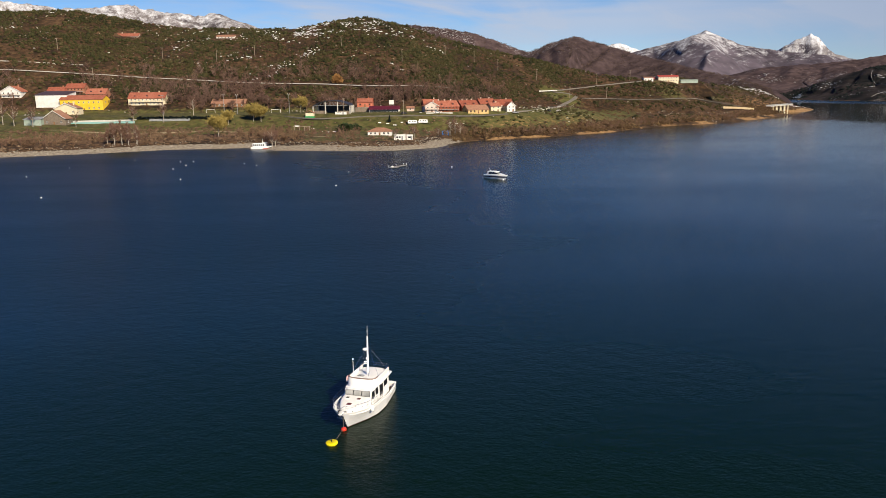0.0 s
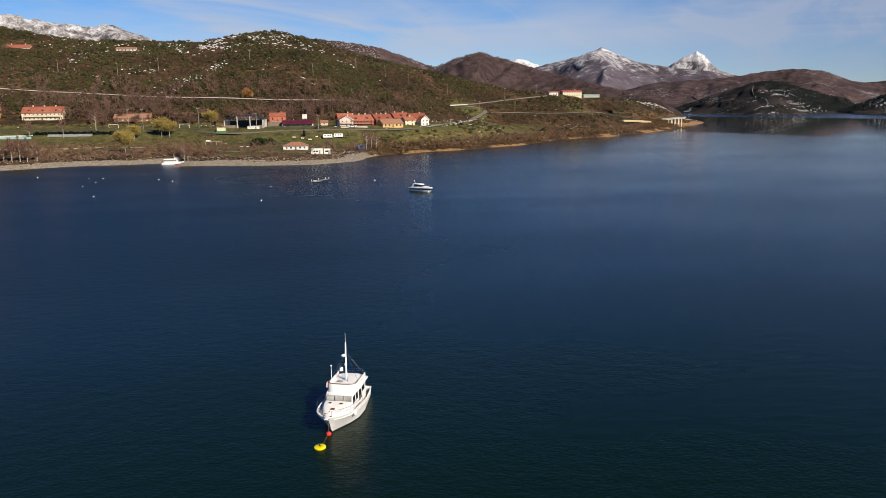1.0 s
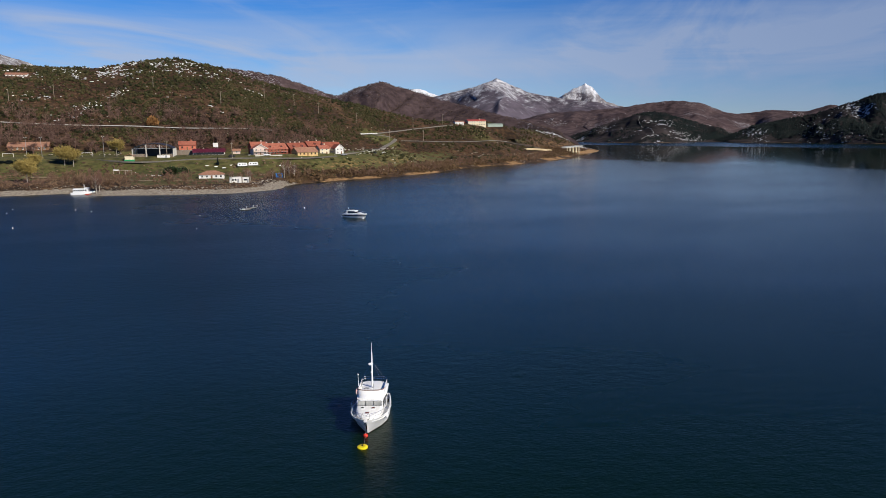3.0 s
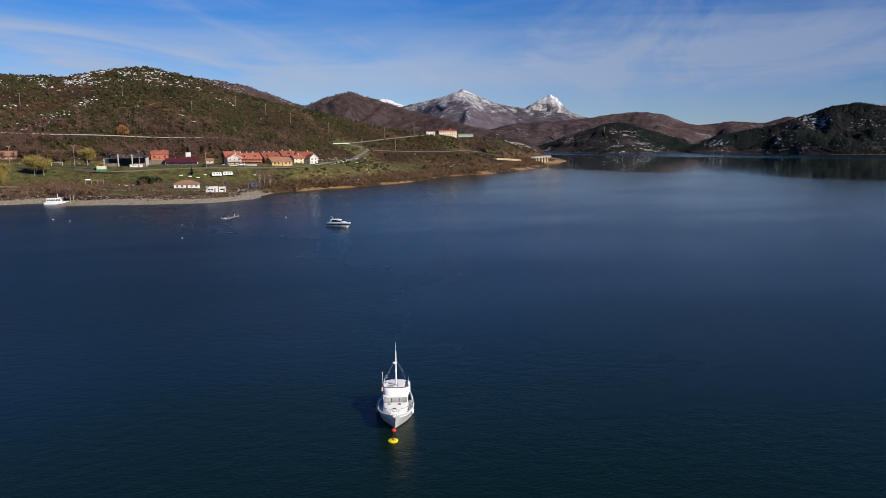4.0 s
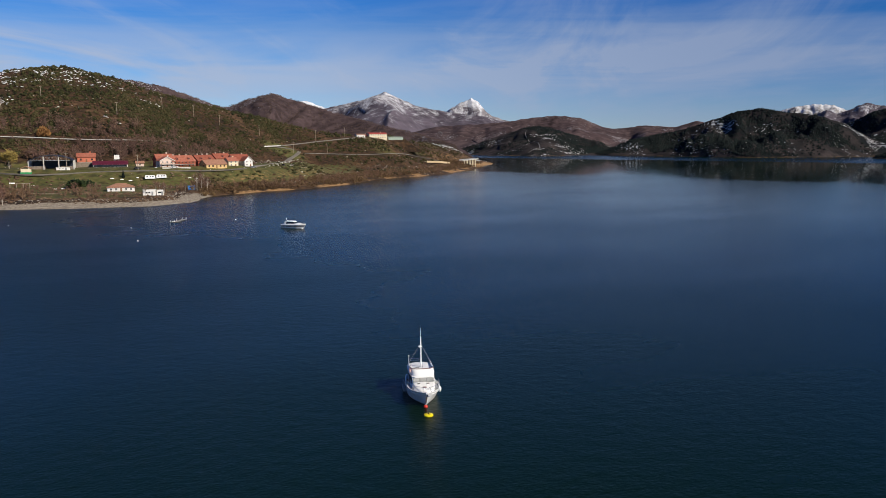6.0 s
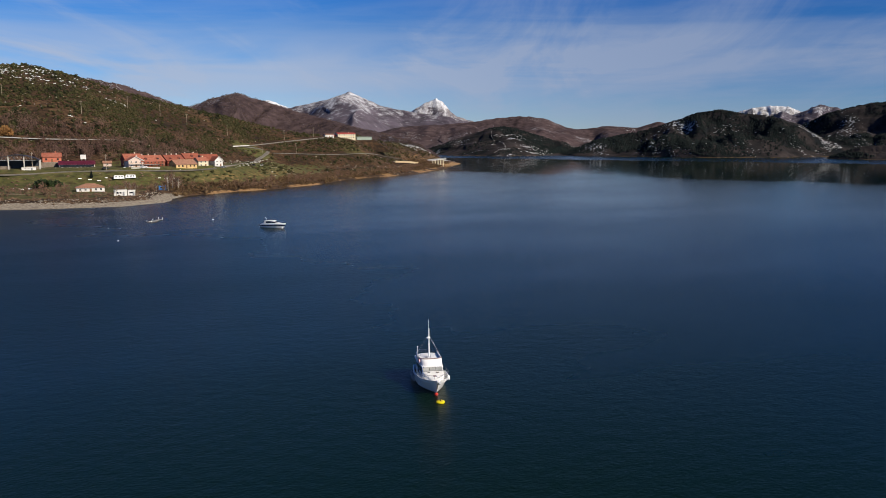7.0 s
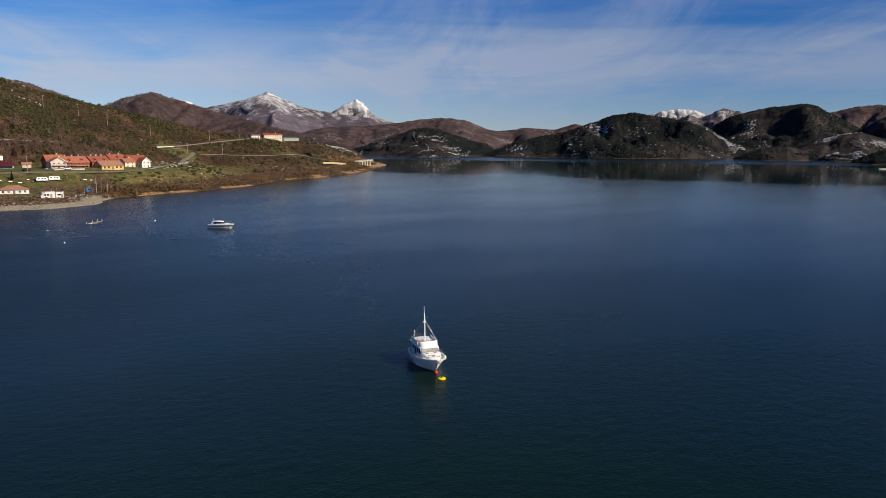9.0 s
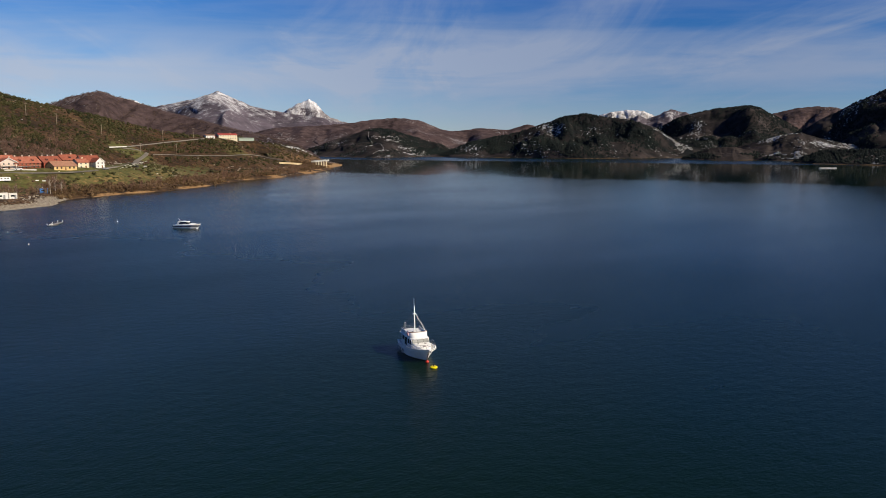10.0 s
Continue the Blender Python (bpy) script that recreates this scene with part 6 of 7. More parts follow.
def spray(seed, height=1.0, limbs=7, twigs=70, spread=0.36, droop=0.0, wide=0.010, low=0.25, reach_twig=(0.08, 0.2)):
    """A leafless tree of the given height: a tapered trunk, limbs and many thin twigs."""
    r = np.random.default_rng(seed)
    V, T = [], []

    def limb(p, q, a, b):
        p, q = np.array(p), np.array(q)
        d = q - p
        d = d / np.linalg.norm(d)
        u = np.cross(d, (0.3, 0.2, 0.93))
        u = u / np.linalg.norm(u)
        w = np.cross(d, u)
        k = len(V)
        for o, s in ((p, a), (q, b)):
            for t in (0, 2.094, 4.189):
                V.append(o + (u * math.cos(t) + w * math.sin(t)) * s)
        for i in range(3):
            j = (i + 1) % 3
            T.extend([(k + i, k + j, k + 3 + j), (k + i, k + 3 + j, k + 3 + i)])

    limb((0, 0, -0.05), (0.01, 0, 0.45), 0.022, 0.014)
    limb((0.01, 0, 0.45), (0.0, 0.01, 0.85), 0.014, 0.004)
    ends = [((0, 0, 0.5), (0, 0.01, 0.95))]
    for k in range(limbs):
        a, z = r.uniform(0, 6.283), r.uniform(low, 0.62)
        o = (0.005, 0, z)
        reach = spread * r.uniform(0.5, 1.0)
        e = (math.cos(a) * reach, math.sin(a) * reach, z + r.uniform(0.12, 0.4) * (1 - z * 0.3))
        limb(o, e, 0.009, 0.003)
        ends.append((o, e))
    for k in range(twigs):
        o, e = ends[r.integers(len(ends))]
        t = r.uniform(0.35, 1.0)
        p = np.array(o) * (1 - t) + np.array(e) * t
        d = r.normal(0, 1, 3) * (1, 1, 0.8) + (0, 0, 0.8 - droop)
        d = d / np.linalg.norm(d) * r.uniform(*reach_twig)
        u = np.cross(d, r.normal(0, 1, 3))
        u = u / np.linalg.norm(u) * wide
        i = len(V)
        V.extend([p - u, p + u, p + d])
        T.append((i, i + 1, i + 2))
    return np.array(V) * height, np.array(T)


def spread_out(name, templates, places, sizes, material, label, category, tall=(0.8, 1.2)):
    """Many copies of the templates, joined, one island or more each."""
    VV, TT, k = [], [], 0
    for i, (p, s) in enumerate(zip(places, sizes)):
        v, f = templates[i % len(templates)]
        a = rng.uniform(0, 6.283)
        c, n = math.cos(a), math.sin(a)
        h = rng.uniform(*tall)
        w = np.stack([(v[:, 0] * c - v[:, 1] * n) * s + p[0], (v[:, 0] * n + v[:, 1] * c) * s + p[1], v[:, 2] * s * h + p[2]], 1)
        VV.append(w)
        TT.append(f + k)
        k += len(v)
    return soup(name, np.concatenate(VV), np.concatenate(TT), material, label, category)


def keep(n, x0, x1, y0, y1, density):
    x, y = rng.uniform(x0, x1, n), rng.uniform(y0, y1, n)
    z, d, up = land(x, y)
    ok = (rng.uniform(0, 1, n) < density(x, y, z, d, up)) & (d > 1) & ~built(x, y)
    return np.stack([x[ok], y[ok], z[ok]], 1)


PLOTS = [(o.matrix_world.translation.x, o.matrix_world.translation.y) for o in scene.objects if o.parent is None and o.get("group") == "village houses"]
WAYS = [dense(w, 6.0) for w in (UPPER, BEND, RISE, LOW, FRONT)]


def built(x, y):
    out = np.zeros(len(x), bool)
    for px, py in PLOTS + [(-68, 492), (-68, 505)]:
        out |= (np.abs(x - px) < 12) & (y > py - (7 if py != 561 else -1)) & (y < py + 14)
    for w in WAYS:
        for px, py in w:
            out |= (x - px) ** 2 + (y - py) ** 2 < 22
    return out


def leafy(seed, n=46, core=True):
    """A bush of radius 1 made of many small leaf sprays round a ragged core."""
    r = np.random.default_rng(seed)
    V, T = [], []
    if core:
        v, f = clump(seed, 1, 0.3)
        V, T = list(v * 0.72), [tuple(t) for t in f]
    for k in range(n):
        d = r.normal(0, 1, 3)
        d[2] = abs(d[2]) * 0.9
        d = d / np.linalg.norm(d)
        p = d * r.uniform(0.62, 0.95) * (1, 1, 0.8) + (0, 0, 0.1)
        a = r.normal(0, 1, 3)
        a = np.cross(d, a)
        a = a / np.linalg.norm(a) * r.uniform(0.12, 0.26)
        q = p + d * r.uniform(0.1, 0.35) + r.normal(0, 0.08, 3)
        i = len(V)
        V.extend([p - a, p + a, q])
        T.append((i, i + 1, i + 2))
    return np.array(V), np.array(T)


LEAFY = [leafy(200 + k, 28) for k in range(10)]
SPARSE = [leafy(240 + k, 30, False) for k in range(6)]
TUFTS = [leafy(260 + k, 22) for k in range(6)]
BARE = [spray(100 + k) for k in range(8)]


def patchy(x, y, size, seed, a, b):
    return smooth(fbm(x, y, size, 4, seed), a, b)


# olive and dark green broom over the hill
hill = keep(56000, -450, 490, 535, 800, lambda x, y, z, d, up: smooth(up, 0.02, 0.22) * (0.22 + 0.78 * patchy(x, y, 40, 61, -0.3, 0.2)) * (1 - 0.7 * smooth(x, 140, 260) * (1 - smooth(up, 0.3, 0.9))) * (up < 1.12))
hill = np.concatenate([hill, keep(5000, 180, 480, 700, 1060, lambda x, y, z, d, up: 0.55 * smooth(up, 0.2, 0.5) * (up < 1.1))])
sizes = rng.uniform(0.6, 1.25, len(hill)) * rng.choice((1.0, 1.0, 1.4, 1.9), len(hill))
spread_out("green_broom_shrubs", LEAFY, hill, sizes, SHRUB, "dense olive green broom shrubs over the hillside", "shrubs", (0.8, 1.6))
# brown heather and bracken between them and along the foot
heath = keep(36000, -450, 490, 520, 800, lambda x, y, z, d, up: (0.25 + 0.75 * patchy(x, y, 50, 67, -0.15, 0.25)) * np.where(up > np.where(x < -85, 0.05, -0.02), 0.6, 0.0) * (up < 1.1))
heath = np.concatenate([heath, keep(9000, 60, 520, 500, 1060, lambda x, y, z, d, up: (0.25 + 0.6 * patchy(x, y, 30, 69, -0.2, 0.2)) * (d > 12) * (up < 0.75))])
spread_out("brown_heath_shrubs", TUFTS, heath, rng.uniform(0.6, 1.8, len(heath)), HEATH, "reddish brown heath and bracken over the hillside", "shrubs", (0.5, 0.9))
# brush along the shore and banks
brush = keep(18000, -330, 20, 345, 480, lambda x, y, z, d, up: smooth(d + 6 * fbm(x, y, 20, 2, 37), 6, 14) * (1 - smooth(d, 70, 95)) * (0.16 + 0.75 * patchy(x, y, 20, 71, -0.15, 0.2)) * (1 - 0.65 * smooth(x, -85, -70)))
spread_out("shore_brush", TUFTS, brush, rng.uniform(0.4, 1.3, len(brush)), BRACKEN, "low brown brush along the stony shore", "shrubs", (0.6, 1.0))
reeds = keep(42000, 10, 440, 410, 860, lambda x, y, z, d, up: smooth(d, 0.5 + 4.5 * smooth(x, 170, 240), 3 + 8 * smooth(x, 170, 240)) * (1 - smooth(d, 20, 36)) * (0.2 + 0.7 * patchy(x, y, 20, 73, -0.2, 0.2)))
spread_out("bank_brush", TUFTS[:2] + SPARSE, reeds, rng.uniform(0.7, 2.0, len(reeds)), REED, "dry straw-coloured brush on the lake bank", "shrubs", (0.9, 1.8))
olive = keep(15000, 20, 330, 430, 760, lambda x, y, z, d, up: smooth(d, 8, 14) * (1 - smooth(d, 45, 70)) * 0.5 * patchy(x, y, 26, 75, -0.1, 0.25))
spread_out("bank_shrubs", LEAFY, olive, rng.uniform(0.7, 1.9, len(olive)), SHRUB, "olive green shrubs on the lake bank", "shrubs", (0.7, 1.1))
# leafless trees: a belt behind the field, groves by the shore and on the banks
BUSHY = [spray(160 + k, 1.0, 9, 92, 0.42, 0.0, 0.020, 0.12) for k in range(7)]
grove = keep(7600, -450, 60, 535, 640, lambda x, y, z, d, up: 0.62 * patchy(x, y, 30, 77, -0.35, 0.15) * (up > np.where(x < -85, 0.07, -0.05)) * (1 - smooth(up, 0.22, 0.45)) * np.where(x > -90, 0.6, 1))
MAUVE = mat("mauve_bare_twigs", [(0.074, 0.042, 0.034), (0.145, 0.086, 0.068), (0.23, 0.152, 0.125)], 0.12, 0.95, island=0.4)
spread_out("bare_woodland", BUSHY, grove, rng.uniform(4, 9.5, len(grove)), MAUVE, "reddish brown leafless trees behind the field", "trees")
sh = keep(4000, -320, -40, 362, 480, lambda x, y, z, d, up: 0.4 * smooth(d, 14, 20) * (1 - smooth(d, 60, 85)) * patchy(x, y, 18, 79, 0.0, 0.3))
sh = np.concatenate([sh, keep(5000, 12, 330, 410, 760, lambda x, y, z, d, up: 0.6 * smooth(d, 2, 6) * (1 - smooth(d, 18, 34)) * patchy(x, y, 16, 81, -0.25, 0.1))])
spread_out("shore_saplings", BARE, sh, rng.uniform(2.5, 6.0, len(sh)), BARK, "thin leafless saplings along the lake edge", "trees")
THICKET = [spray(140 + k, 1.0, 10, 150, 0.45, 0.0, 0.022, 0.05) for k in range(7)]
thick = keep(5200, 14, 345, 405, 780, lambda x, y, z, d, up: 0.85 * smooth(d, 2.5, 6) * (1 - smooth(d, 15, 30)) * (0.15 + 0.85 * patchy(x, y, 22, 121, -0.25, 0.1)))
thick = np.concatenate([thick, keep(3600, -330, 15, 352, 470, lambda x, y, z, d, up: 0.75 * smooth(d, 9, 15) * (1 - smooth(d, 40, 60)) * patchy(x, y, 16, 123, -0.1, 0.15) * (1 - 0.6 * smooth(x, -85, -70)))])
RUSSET = mat("russet_thicket", [(0.065, 0.036, 0.023), (0.165, 0.10, 0.062), (0.30, 0.21, 0.135)], 0.12, 0.95, island=0.45)
spread_out("lakeside_thicket", THICKET, thick, rng.uniform(2.2, 5.4, len(thick)), RUSSET, "tall reddish brown leafless thicket along the bank", "shrubs")
scree = keep(9000, -430, 330, 520, 800, lambda x, y, z, d, up: (up < 1.05) * (0.05 + 0.4 * patchy(x, y, 26, 125, 0.1, 0.4)))
spread_out("hillside_rocks", [clump(460 + k, 1, 0.4) for k in range(4)], scree + (0, 0, 0.4), rng.uniform(0.25, 0.8, len(scree)), STONE, "pale rocks scattered among the hillside shrubs", "rocks", (0.6, 1.2))
edge = np.concatenate([dense(BEND, 2.6)[6:] + (4.6, -1.5), np.stack([rng.uniform(-12, 120, 90), rng.uniform(440, 640, 90)], 1)])
edge = edge + rng.normal(0, 0.7, edge.shape)
ez, ed, eu = land(edge[:, 0], edge[:, 1])
edge = np.column_stack([edge, ez + 0.1])[(ed > 14) & (eu < 0.08)]
spread_out("roadside_boulders", [clump(480 + k, 1, 0.35) for k in range(4)], edge, rng.uniform(0.35, 0.95, len(edge)), mat("limestone_boulder", [(0.42, 0.40, 0.36), (0.62, 0.60, 0.56)], 0.8, 0.9, 0.05, island=0.4), "pale limestone boulders lining the road and grass", "rocks", (0.5, 0.9))
# snow lying between the shrubs near the crest
def snow_cover(x, y, z, d, up):
    top = smooth(up, 0.68, 0.86) * (1 - 0.9 * smooth(up, 0.94, 1.0)) * (1.0 * np.exp(-((x + 118) / 42) ** 2) + 0.7 * np.exp(-((x + 65) / 32) ** 2) + 0.28 * np.exp(-((x + 205) / 48) ** 2))
    speck = 0.22 * patchy(x, y, 22, 85, 0.36, 0.52) * smooth(up, 0.15, 0.5) * smooth(60 - x, 0, 60)
    gully = 0.6 * np.exp(-(((x + 128) - (y - 640) * 0.75) / 7) ** 2) * (np.abs(y - 640) < 34) * patchy(x, y, 12, 86, -0.2, 0.2)
    return np.clip(top * patchy(x, y, 8, 83, -0.05, 0.2) + speck + gully, 0, 1)


snow = keep(36000, -420, 190, 585, 790, snow_cover)
snow = np.concatenate([snow, keep(2500, 370, 470, 920, 1020, lambda x, y, z, d, up: 0.5 * patchy(x, y, 16, 89, 0.0, 0.25))])
DAB = [(v * (1, 1, 0.65), f) for v, f in (clump(60 + k, 1, 0.6) for k in range(5))]
spread_out("snow_patches", DAB, snow + (0, 0, 0.7), rng.uniform(0.3, 0.95, len(snow)), SNOW, "small white snow patches between the hill shrubs", "snow")
# stones of the beach and pale rocks on the grass
st = keep(14000, -330, 24, 345, 420, lambda x, y, z, d, up: (d < 15) * np.where(x > -80, 0.9, 0.4))
rocks = keep(1500, -90, 130, 440, 670, lambda x, y, z, d, up: 0.10 * (up < 0.1) + 0.25 * patchy(x, y, 18, 91, 0.2, 0.4) * (up < 0.1))
st = np.concatenate([st, rocks])
spread_out("shore_stones", [clump(80 + k, 1, 0.3) for k in range(4)], st, rng.uniform(0.12, 0.5, len(st)), STONE, "pale grey stones of the lake beach and slope", "stones", (0.5, 0.8))


def on_hill(name, n, v0, v1, test=None):
    X, Y, Z = SURFACES[name]
    a, b = X.shape
    i, j = rng.integers(1, a - 2, n), rng.integers(int((v0 + 1) / 2 * (b - 1)), int((v1 + 1) / 2 * (b - 1)), n)
    s, t = rng.uniform(0, 1, n), rng.uniform(0, 1, n)
    p = np.stack([A[i, j] * (1 - s) * (1 - t) + A[i + 1, j] * s * (1 - t) + A[i, j + 1] * (1 - s) * t + A[i + 1, j + 1] * s * t for A in (X, Y, Z)], 1)
    p = p[p[:, 2] > 2]
    return p if test is None else p[rng.uniform(0, 1, len(p)) < test(p[:, 0], p[:, 1], p[:, 2])]


def hill_track():
    """A pale snowy firebreak climbing the dark cone-shaped hill."""
    X, Y, Z = SURFACES["hill_cone"]
    j = np.linspace(5, 31, 27).astype(int)
    i0 = int(X.shape[0] * 0.45)
    f, rows = Form(), []
    for k, jj in enumerate(j):
        i = i0 + int(round(5 * math.sin(k * 0.22)))
        x, y, z = X[i, jj], Y[i, jj], Z[i, jj] + 0.5
        rows.append([(x - 0.9, y - 0.8, z - 1.0), (x - 0.8, y - 0.6, z), (x + 0.8, y + 0.6, z), (x + 0.9, y + 0.8, z - 1.0)])
    f.loft(rows)
    tagged(part("hill_track", f, mat("trampled_snow", [(0.12, 0.12, 0.12), (0.28, 0.28, 0.29)], 0.3, 0.9), None), "pale snowy track climbing the dark hill", "track", kind="structure")


hill_track()


def conifer(seed):
    r = np.random.default_rng(seed)
    V, T = [], []
    for z0, z1, w in ((0.0, 0.65, 0.40), (0.3, 0.85, 0.34), (0.55, 1.0, 0.22)):
        k = len(V)
        for q in range(7):
            a = q * 0.8976 + r.uniform(-0.2, 0.2)
            V.append((math.cos(a) * w * r.uniform(0.7, 1.2), math.sin(a) * w * r.uniform(0.7, 1.2), z0 + r.uniform(-0.04, 0.06)))
        V.append((0, 0, z1))
        T += [(k + q, k + (q + 1) % 7, k + 7) for q in range(7)]
    return np.array(V), np.array(T)


FIRS = [conifer(300 + k) for k in range(5)]
WOODS = [leafy(320 + k, 16, False) for k in range(5)]
far_wood = np.concatenate([on_hill("hill_brown", 9000, -0.95, 0.12), on_hill("ridge_wooded", 2600, -0.3, 0.1)])
spread_out("leafless_hill_woods", WOODS, far_wood, rng.uniform(1.5, 2.9, len(far_wood)), mat("far_leafless_trees", [(0.055, 0.037, 0.033), (0.095, 0.064, 0.054), (0.14, 0.10, 0.083)], 0.1, 0.95, island=0.4), "leafless brown woodland on the hills", "trees", (0.8, 1.4))
def stand(size, seed, a, b, x0=-1e6, x1=1e6, soft=60):
    """Woods that stand in dense patches within a stretch of the plan."""
    return lambda x, y, z: patchy(x, y, size, seed, a, b) * smooth(x, x0 - soft, x0) * (1 - smooth(x, x1, x1 + soft))


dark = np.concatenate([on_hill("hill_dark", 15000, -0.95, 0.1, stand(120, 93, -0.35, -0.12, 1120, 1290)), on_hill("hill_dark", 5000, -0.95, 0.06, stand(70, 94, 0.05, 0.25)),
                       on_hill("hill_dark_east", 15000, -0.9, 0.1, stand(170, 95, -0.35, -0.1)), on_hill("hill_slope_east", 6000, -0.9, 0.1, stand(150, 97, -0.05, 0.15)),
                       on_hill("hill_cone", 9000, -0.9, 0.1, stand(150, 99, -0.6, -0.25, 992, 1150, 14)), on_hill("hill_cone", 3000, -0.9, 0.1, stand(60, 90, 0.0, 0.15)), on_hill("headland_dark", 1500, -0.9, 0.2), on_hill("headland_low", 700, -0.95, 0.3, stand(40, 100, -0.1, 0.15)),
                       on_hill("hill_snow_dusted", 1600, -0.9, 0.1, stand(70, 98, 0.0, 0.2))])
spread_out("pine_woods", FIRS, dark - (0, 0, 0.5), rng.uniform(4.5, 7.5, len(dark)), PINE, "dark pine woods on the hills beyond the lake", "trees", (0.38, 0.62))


drift = np.concatenate([on_hill("hill_cone", 9000, -0.95, 0.0, lambda x, y, z: patchy(x, y * 2.2, 60, 191, 0.30, 0.42) * (1 - smooth(x, 1010, 1040)) + 0.25 * patchy(x, y * 2, 50, 192, 0.42, 0.5)),
                        on_hill("hill_dark", 9000, -0.9, 0.05, lambda x, y, z: patchy(x, y, 44, 193, 0.22, 0.4) * smooth(x, 1285, 1330) + 0.35 * patchy(x, y, 50, 194, 0.34, 0.45)),
                        on_hill("hill_snow_dusted", 6000, -0.9, 0.05, lambda x, y, z: 0.8 * patchy(x, y, 36, 195, 0.05, 0.25)),
                        on_hill("hill_dark_east", 5000, -0.9, 0.05, lambda x, y, z: 0.5 * patchy(x, y, 70, 196, 0.34, 0.45)),
                        on_hill("hill_brown_far", 6000, -0.8, 0.05, lambda x, y, z: 0.6 * patchy(x, y, 110, 197, 0.3, 0.42)),
                        on_hill("ridge_wooded", 5000, -0.5, 0.05, lambda x, y, z: 0.8 * patchy(x, y, 60, 198, 0.2, 0.35))])
spread_out("hill_snow_drifts", [(v * (1, 1, 0.3), f) for v, f in DAB], drift + (0, 0, 0.2), rng.uniform(0.9, 2.6, len(drift)), SNOW, "thin snow drifts lying on the far hillsides", "snow")


# ---- single trees ----
def tree(name, x, y, h, seed, bark, twig, label, twigs=420, droop=0.0, limbs=12, spread=0.34, wide=0.006, low=0.25, reach_twig=(0.08, 0.2)):
    v, t = spray(seed, h, limbs, twigs, spread, droop, wide, low, reach_twig)
    k = 6 * (2 + limbs)
    root = thing(name, pose(x, y, ground_z(x, y)), label, "tree")
    soup("trunk", v[:k], t[:k], bark, "", "", parent=root)
    soup("crown", v[k:], t[k:] - k, twig, "", "", parent=root)


for x, y, h, sd in ((-127, 430, 13, 1), (-132, 470, 9.5, 2), (-117, 475, 12, 3), (-112, 474, 11, 4), (-93, 512, 12, 5)):
    tree("willow", x, y, h, 400 + sd, PALEBARK, WILLOW, "yellow-twigged willow without leaves on the grass", 5200, 0.5, 38, 0.46, 0.0075, 0.32, (0.12, 0.26))
for x, y, h in ((-194, 474, 12), (-175, 475, 13), (-266, 454, 15), (-257, 450, 14), (-244, 447, 13), (-219, 449, 10), (-160, 489, 14), (-85, 381, 11), (-91, 391, 9), (-21, 389, 7), (-11, 399, 7.5), (9, 430, 11), (12, 433, 12), (15, 431, 10), (-160, 392, 11), (-12, 420, 6), (-14, 424, 6.5), (2, 424, 6)):
    tree("bare_tree", x, y, h, 430 + int(x) % 60, PALEBARK, BARK, "tall leafless tree with pale trunk by the lake", 380, 0.0, 13, 0.26)
for k in range(18):
    x, y = -184 + k * 5.6 + 2.2 * math.sin(k * 2.7), 557 + 6 * math.sin(k * 1.9)
    tree("bare_tree", x, y, 8.5 + 2.5 * math.sin(k * 3.3), 700 + k % 7, BARK, MAUVE, "grey-brown leafless tree beyond the sports field", 520, 0.0, 14, 0.36, 0.009)
for x, y, h in ((-169, 386, 12), (-166, 388, 13), (-163, 389, 12), (-171, 391, 11), (-174, 389, 9), (-159, 391, 8), (-84, 384, 10), (-89, 387, 8)):
    tree("poplar", x, y, h, 500 + int(-x), PALEBARK, BARK, "slender leafless poplar at the stony shore", 1500, -1.2, 16, 0.2, 0.007, 0.1)


def bush(name, x, y, r, h, material, label, n=420, seed=0):
    v, t = leafy(600 + seed, n)
    v = v * (r, r, h)
    if name == "cypress":
        v[:, :2] *= (1.05 - 0.75 * np.clip(v[:, 2] / h, 0, 1))[:, None]
    root = thing(name, pose(x, y, ground_z(x, y)), label, "bush" if name != "cypress" else "tree")
    soup("crown", v, t, material, "", "", parent=root)
    part("trunk", Form().tube((0, 0, -0.3), (0, 0, h * 0.4), 0.15, 0.1), BARK, root)


bush("evergreen_bush", -54, 443, 4.8, 4.6, EVERGREEN, "large dark evergreen bush on the lawn", 600, 1)
bush("evergreen_bush", -48, 446, 3.6, 3.4, EVERGREEN, "dark evergreen bush on the lawn", 400, 2)
bush("cypress", -29, 471, 0.9, 4.8, PINE, "slim dark green cypress on the lawn", 400, 3)
bush("russet_bush", -78, 598, 4.2, 7.0, mat("russet_leaves", [(0.17, 0.085, 0.03), (0.27, 0.14, 0.05)], 0.5, 0.9, island=0.4), "russet orange leaved tree beside the hillside road", 700, 4)
for k, x in enumerate(range(-192, -140, 4)):
    bush("hedge_bush", x, 480.5 - (x + 192) * 0.02, 2.4, 1.9, PINE, "dark clipped hedge bush beside the sports field", 160, 10 + k)

# ---- sports ground and village details ----
def goal(x, y, rot):
    z = ground_z(x, y)
    root = thing("football_goal", pose(x, y, z, 0, 0, rot), "white football goal on the grass field", "goal", "football goals")
    for s in (-3.2, 3.2):
        part("goal_post", Form().box(s - 0.1, s + 0.1, -0.1, 0.1, -0.2, 2.5), PLASTER_W, root)
    part("crossbar", Form().box(-3.1, 3.1, -0.1, 0.1, 2.4, 2.6), PLASTER_W, root)


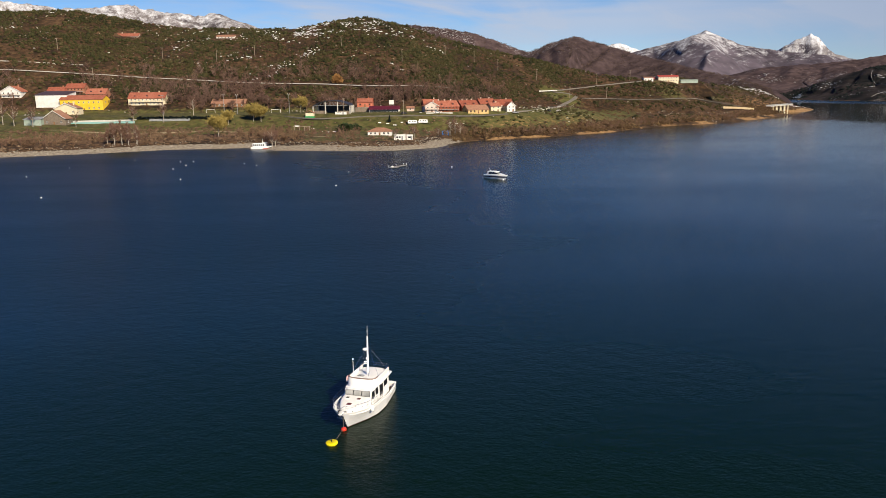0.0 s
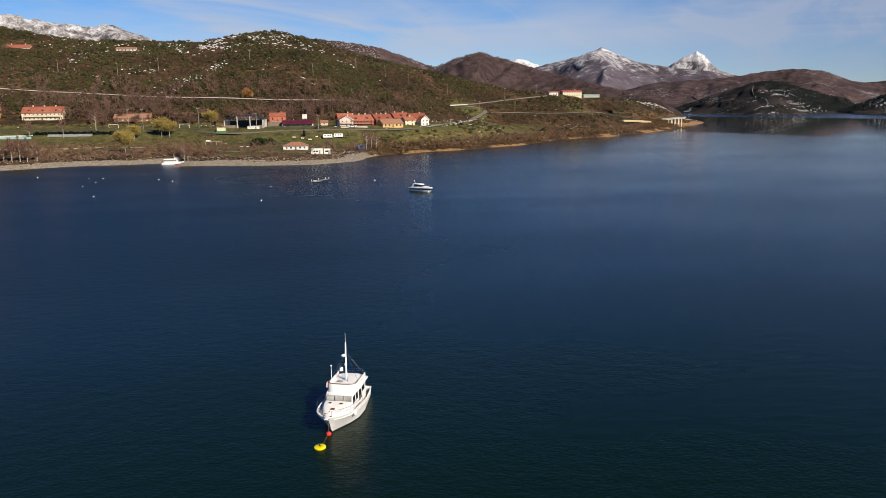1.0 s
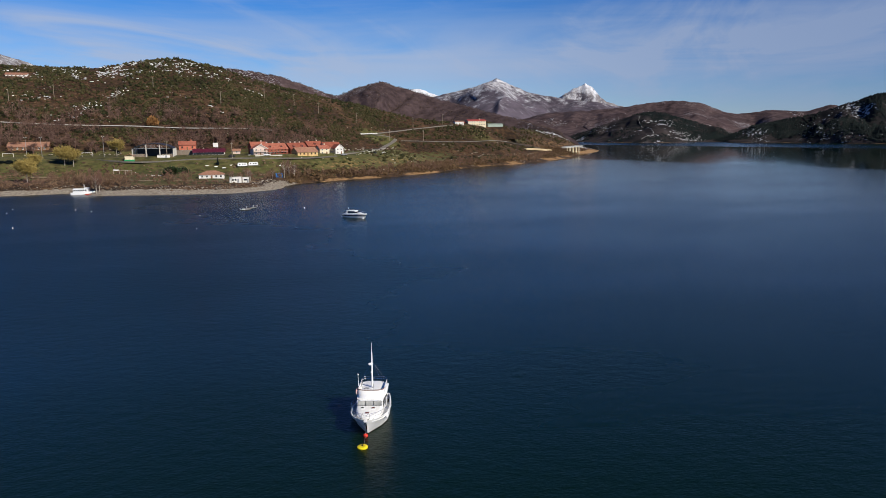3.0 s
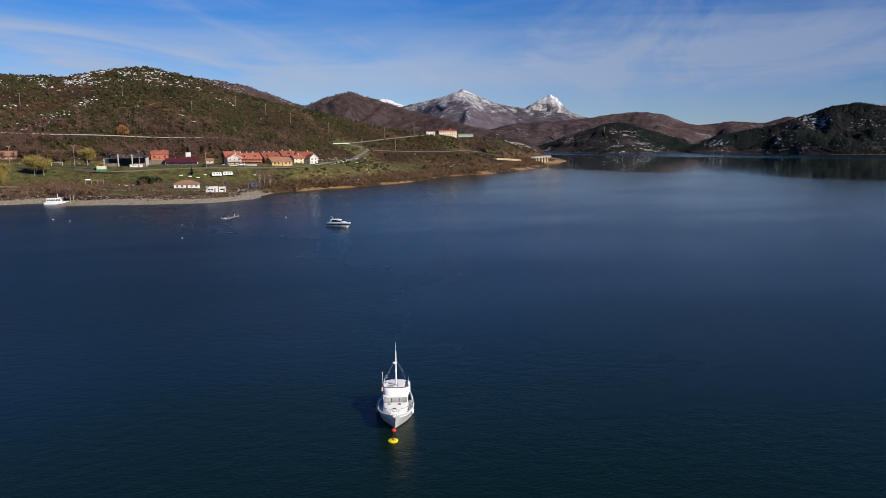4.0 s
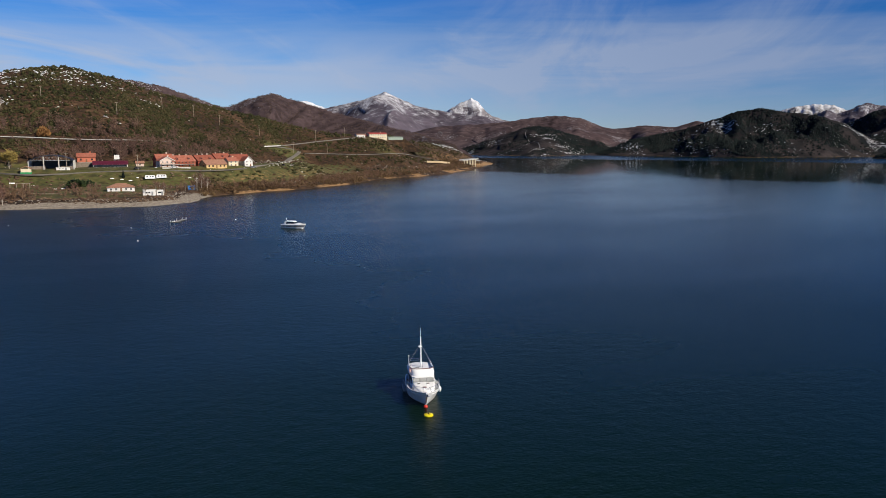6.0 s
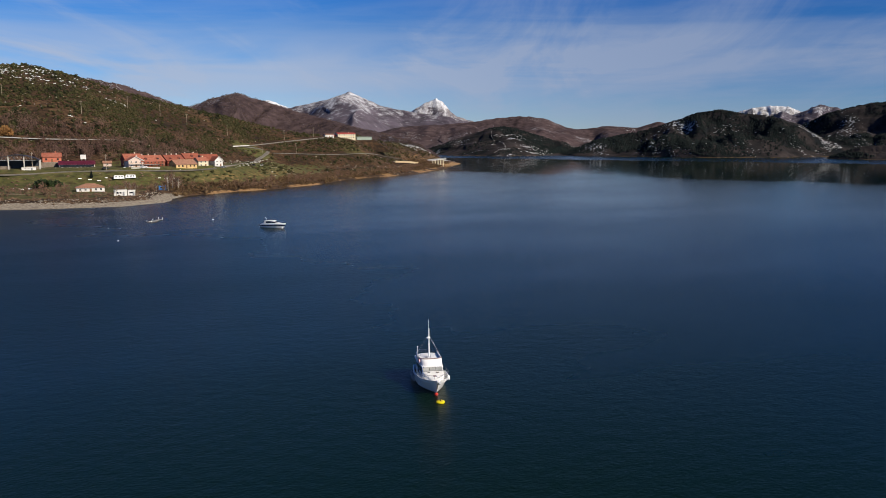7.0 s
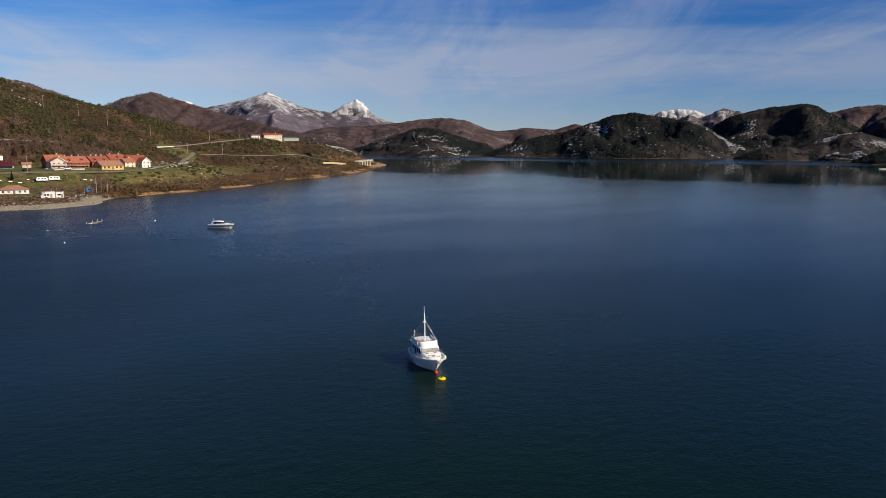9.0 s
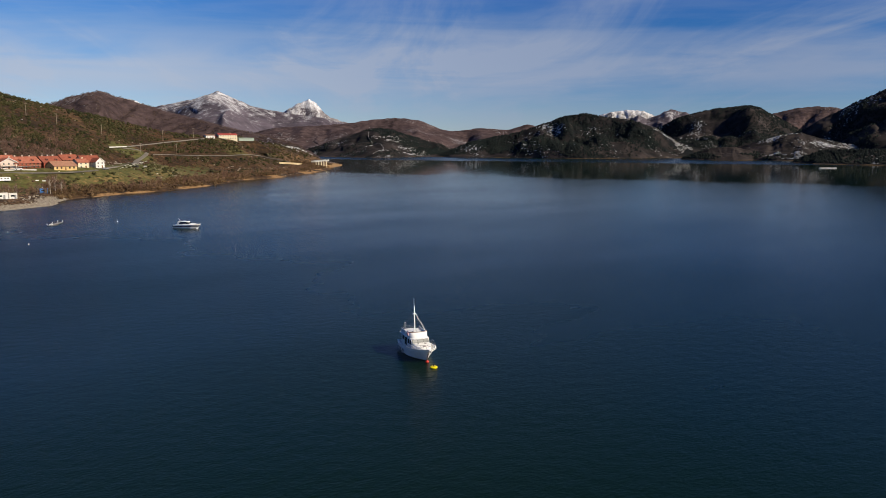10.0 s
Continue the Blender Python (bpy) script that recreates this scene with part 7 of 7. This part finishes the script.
goal(-164, 540, 0)
goal(-112, 520, 12)
ct = thing("pool_court", pose(-212, 470, ground_z(-212, 470) + 0.6, 0, 0, 20), "turquoise painted pool terrace with pale edge", "terrace")
part("surface", Form().box(-19, 19, -2.5, 2.5, -2.0, 0.1), TURQUOISE, ct)
part("edge", Form().box(-20, 20, 2.6, 3.2, -2.0, 1.1), CONCRETE, ct, "pale concrete edge wall")
wl = thing("stand_wall", pose(-172, 476.5, ground_z(-172, 476.5)), "low dark spectator stand beside the field", "wall")
part("seat_row", Form().box(-13, 13, 0, 1.2, -1.5, 0.8), GREYMETAL, wl)
part("seat_row", Form().box(-13, 13, 1.2, 2.4, -1.5, 1.5), GREYMETAL, wl)
ob = None
for k, (x, y, turn) in enumerate(((-87.7, 467, 10), (-80.8, 466, -15), (-76.9, 462, 30), (-70, 451, 5), (-65, 446, -10), (-60.8, 444, 15), (-35.3, 470, 0), (-30, 468.6, 8), (-25.3, 466.8, -5), (10, 476, 20), (14, 477, -12), (-21, 470, 40))):
    at = pose(x, y, ground_z(x, y), 4, 3, turn) @ Matrix.Scale(0.7, 4)
    if ob is None:
        ob = thing("upturned_dinghy", at, "white dinghy laid up keel upwards on the grass", "boat", "laid-up dinghies")
        f = Form()
        for side in (1, -1):
            f.loft([[(-2.1 + 4.2 * u, side * rows_of(u, ((0, 0.7), (0.5, 0.85), (0.85, 0.5), (1, 0.05))) * q, z) for q, z in ((1, 0.0), (0.95, 0.35), (0.6, 0.7), (0.0, 0.78))] for u in np.linspace(0, 1, 9)])
        part("hull", f, WHITE, ob)
        part("keel", Form().box(-2.0, 1.9, -0.04, 0.04, 0.74, 0.86), WHITE, ob)
    else:
        copy_thing(ob, at)
pg = thing("pergola", pose(-83, 458, ground_z(-83, 458), 0, 0, -10), "weathered timber pergola on the lawn", "pergola")
for k in (-5, -1.7, 1.7, 5):
    part("post", Form().box(k - 0.12, k + 0.12, -0.12, 0.12, -0.4, 2.4), TIMBER, pg)
    part("rafter", Form().box(k - 0.08, k + 0.08, -1.4, 1.4, 2.5, 2.7), TIMBER, pg)
part("beam", Form().box(-5.4, 5.4, -0.1, 0.1, 2.35, 2.55), TIMBER, pg)
sg = thing("sign_board", pose(-31, 533, ground_z(-31, 533)), "blank white board on posts behind the restaurant", "sign")
part("board", Form().box(-1.7, 1.7, -0.08, 0.08, 4.6, 7.6), PLASTER_W, sg)
for k in (-1.2, 1.2):
    part("post", Form().box(k - 0.1, k + 0.1, 0.08, 0.25, -0.5, 5), GREYMETAL, sg)
for k in range(9):
    x = -44 + k * 2.2
    tb = thing("terrace_table", pose(x, 513.2, 14.3, 0, 0, k * 23), "white table and bench on the restaurant terrace", "table", "restaurant terrace tables")
    part("tabletop", Form().box(-0.85, 0.85, -0.5, 0.5, 0.7, 0.78), PLASTER_W, tb)
    part("leg", Form().box(-0.3, 0.3, -0.2, 0.2, -0.6, 0.7), PLASTER_W, tb)
    part("bench", Form().box(-0.85, 0.85, -1.0, -0.7, 0.35, 0.45).box(-0.1, 0.1, -0.9, -0.8, -0.6, 0.35), PLASTER_W, tb)


def floodlight(x, y, h=13):
    root = thing("floodlight_mast", pose(x, y, ground_z(x, y)), "tall grey floodlight mast beside the sports field", "lamp post", "floodlight masts")
    part("post", Form().tube((0, 0, -0.5), (0, 0, h), 0.16, 0.10), GREYMETAL, root)
    part("crossarm", Form().box(-0.9, 0.9, -0.06, 0.06, h - 0.2, h), GREYMETAL, root)
    for k in (-0.7, 0.7):
        part("lamp_head", Form().box(k - 0.25, k + 0.25, -0.3, 0.1, h, h + 0.35, 0.05), CONCRETE, root, "pale lamp housing")


for x, y in ((-146, 512), (-139, 520), (-191, 520), (-100, 508)):
    floodlight(x, y)


def car(x, y, rot, paint, label):
    root = thing("car", pose(x, y, ground_z(x, y) + 0.1, 0, 0, rot), label, "car", "parked cars")
    sec = [(-2.1, 0.35), (2.1, 0.35), (2.15, 0.8), (1.2, 0.95), (-1.95, 0.98), (-2.15, 0.7)]
    part("body", Form().loft([[(a, s, b) for a, b in sec] for s in (-0.85, 0.85)], True, True), paint, root)
    sec = [(-1.9, 0.95), (1.15, 0.95), (0.45, 1.45), (-1.4, 1.48)]
    part("cabin_glass", Form().loft([[(a, s, b) for a, b in sec] for s in (-0.75, 0.75)], True, True), GLASS, root, "dark glass")
    part("roof", Form().box(-1.4, 0.45, -0.72, 0.72, 1.46, 1.52), paint, root)
    for a in (-1.3, 1.3):
        for s in (-0.8, 0.8):
            part("wheel", Form().tube((a, s - 0.1, 0.33), (a, s + 0.1, 0.33), 0.33, sides=10), BLACK, root, "black tyre")


car(84, 536, 60, BLACK, "dark car parked beside the road")
car(92, 543, 60, PLASTER_W, "white car parked beside the road")
car(56, 507, 20, GREYMETAL, "grey car parked by the houses")
car(2, 486, 10, WHITE, "white car parked by the houses")
car(-20, 484, 5, BLACK, "dark car on the village street")
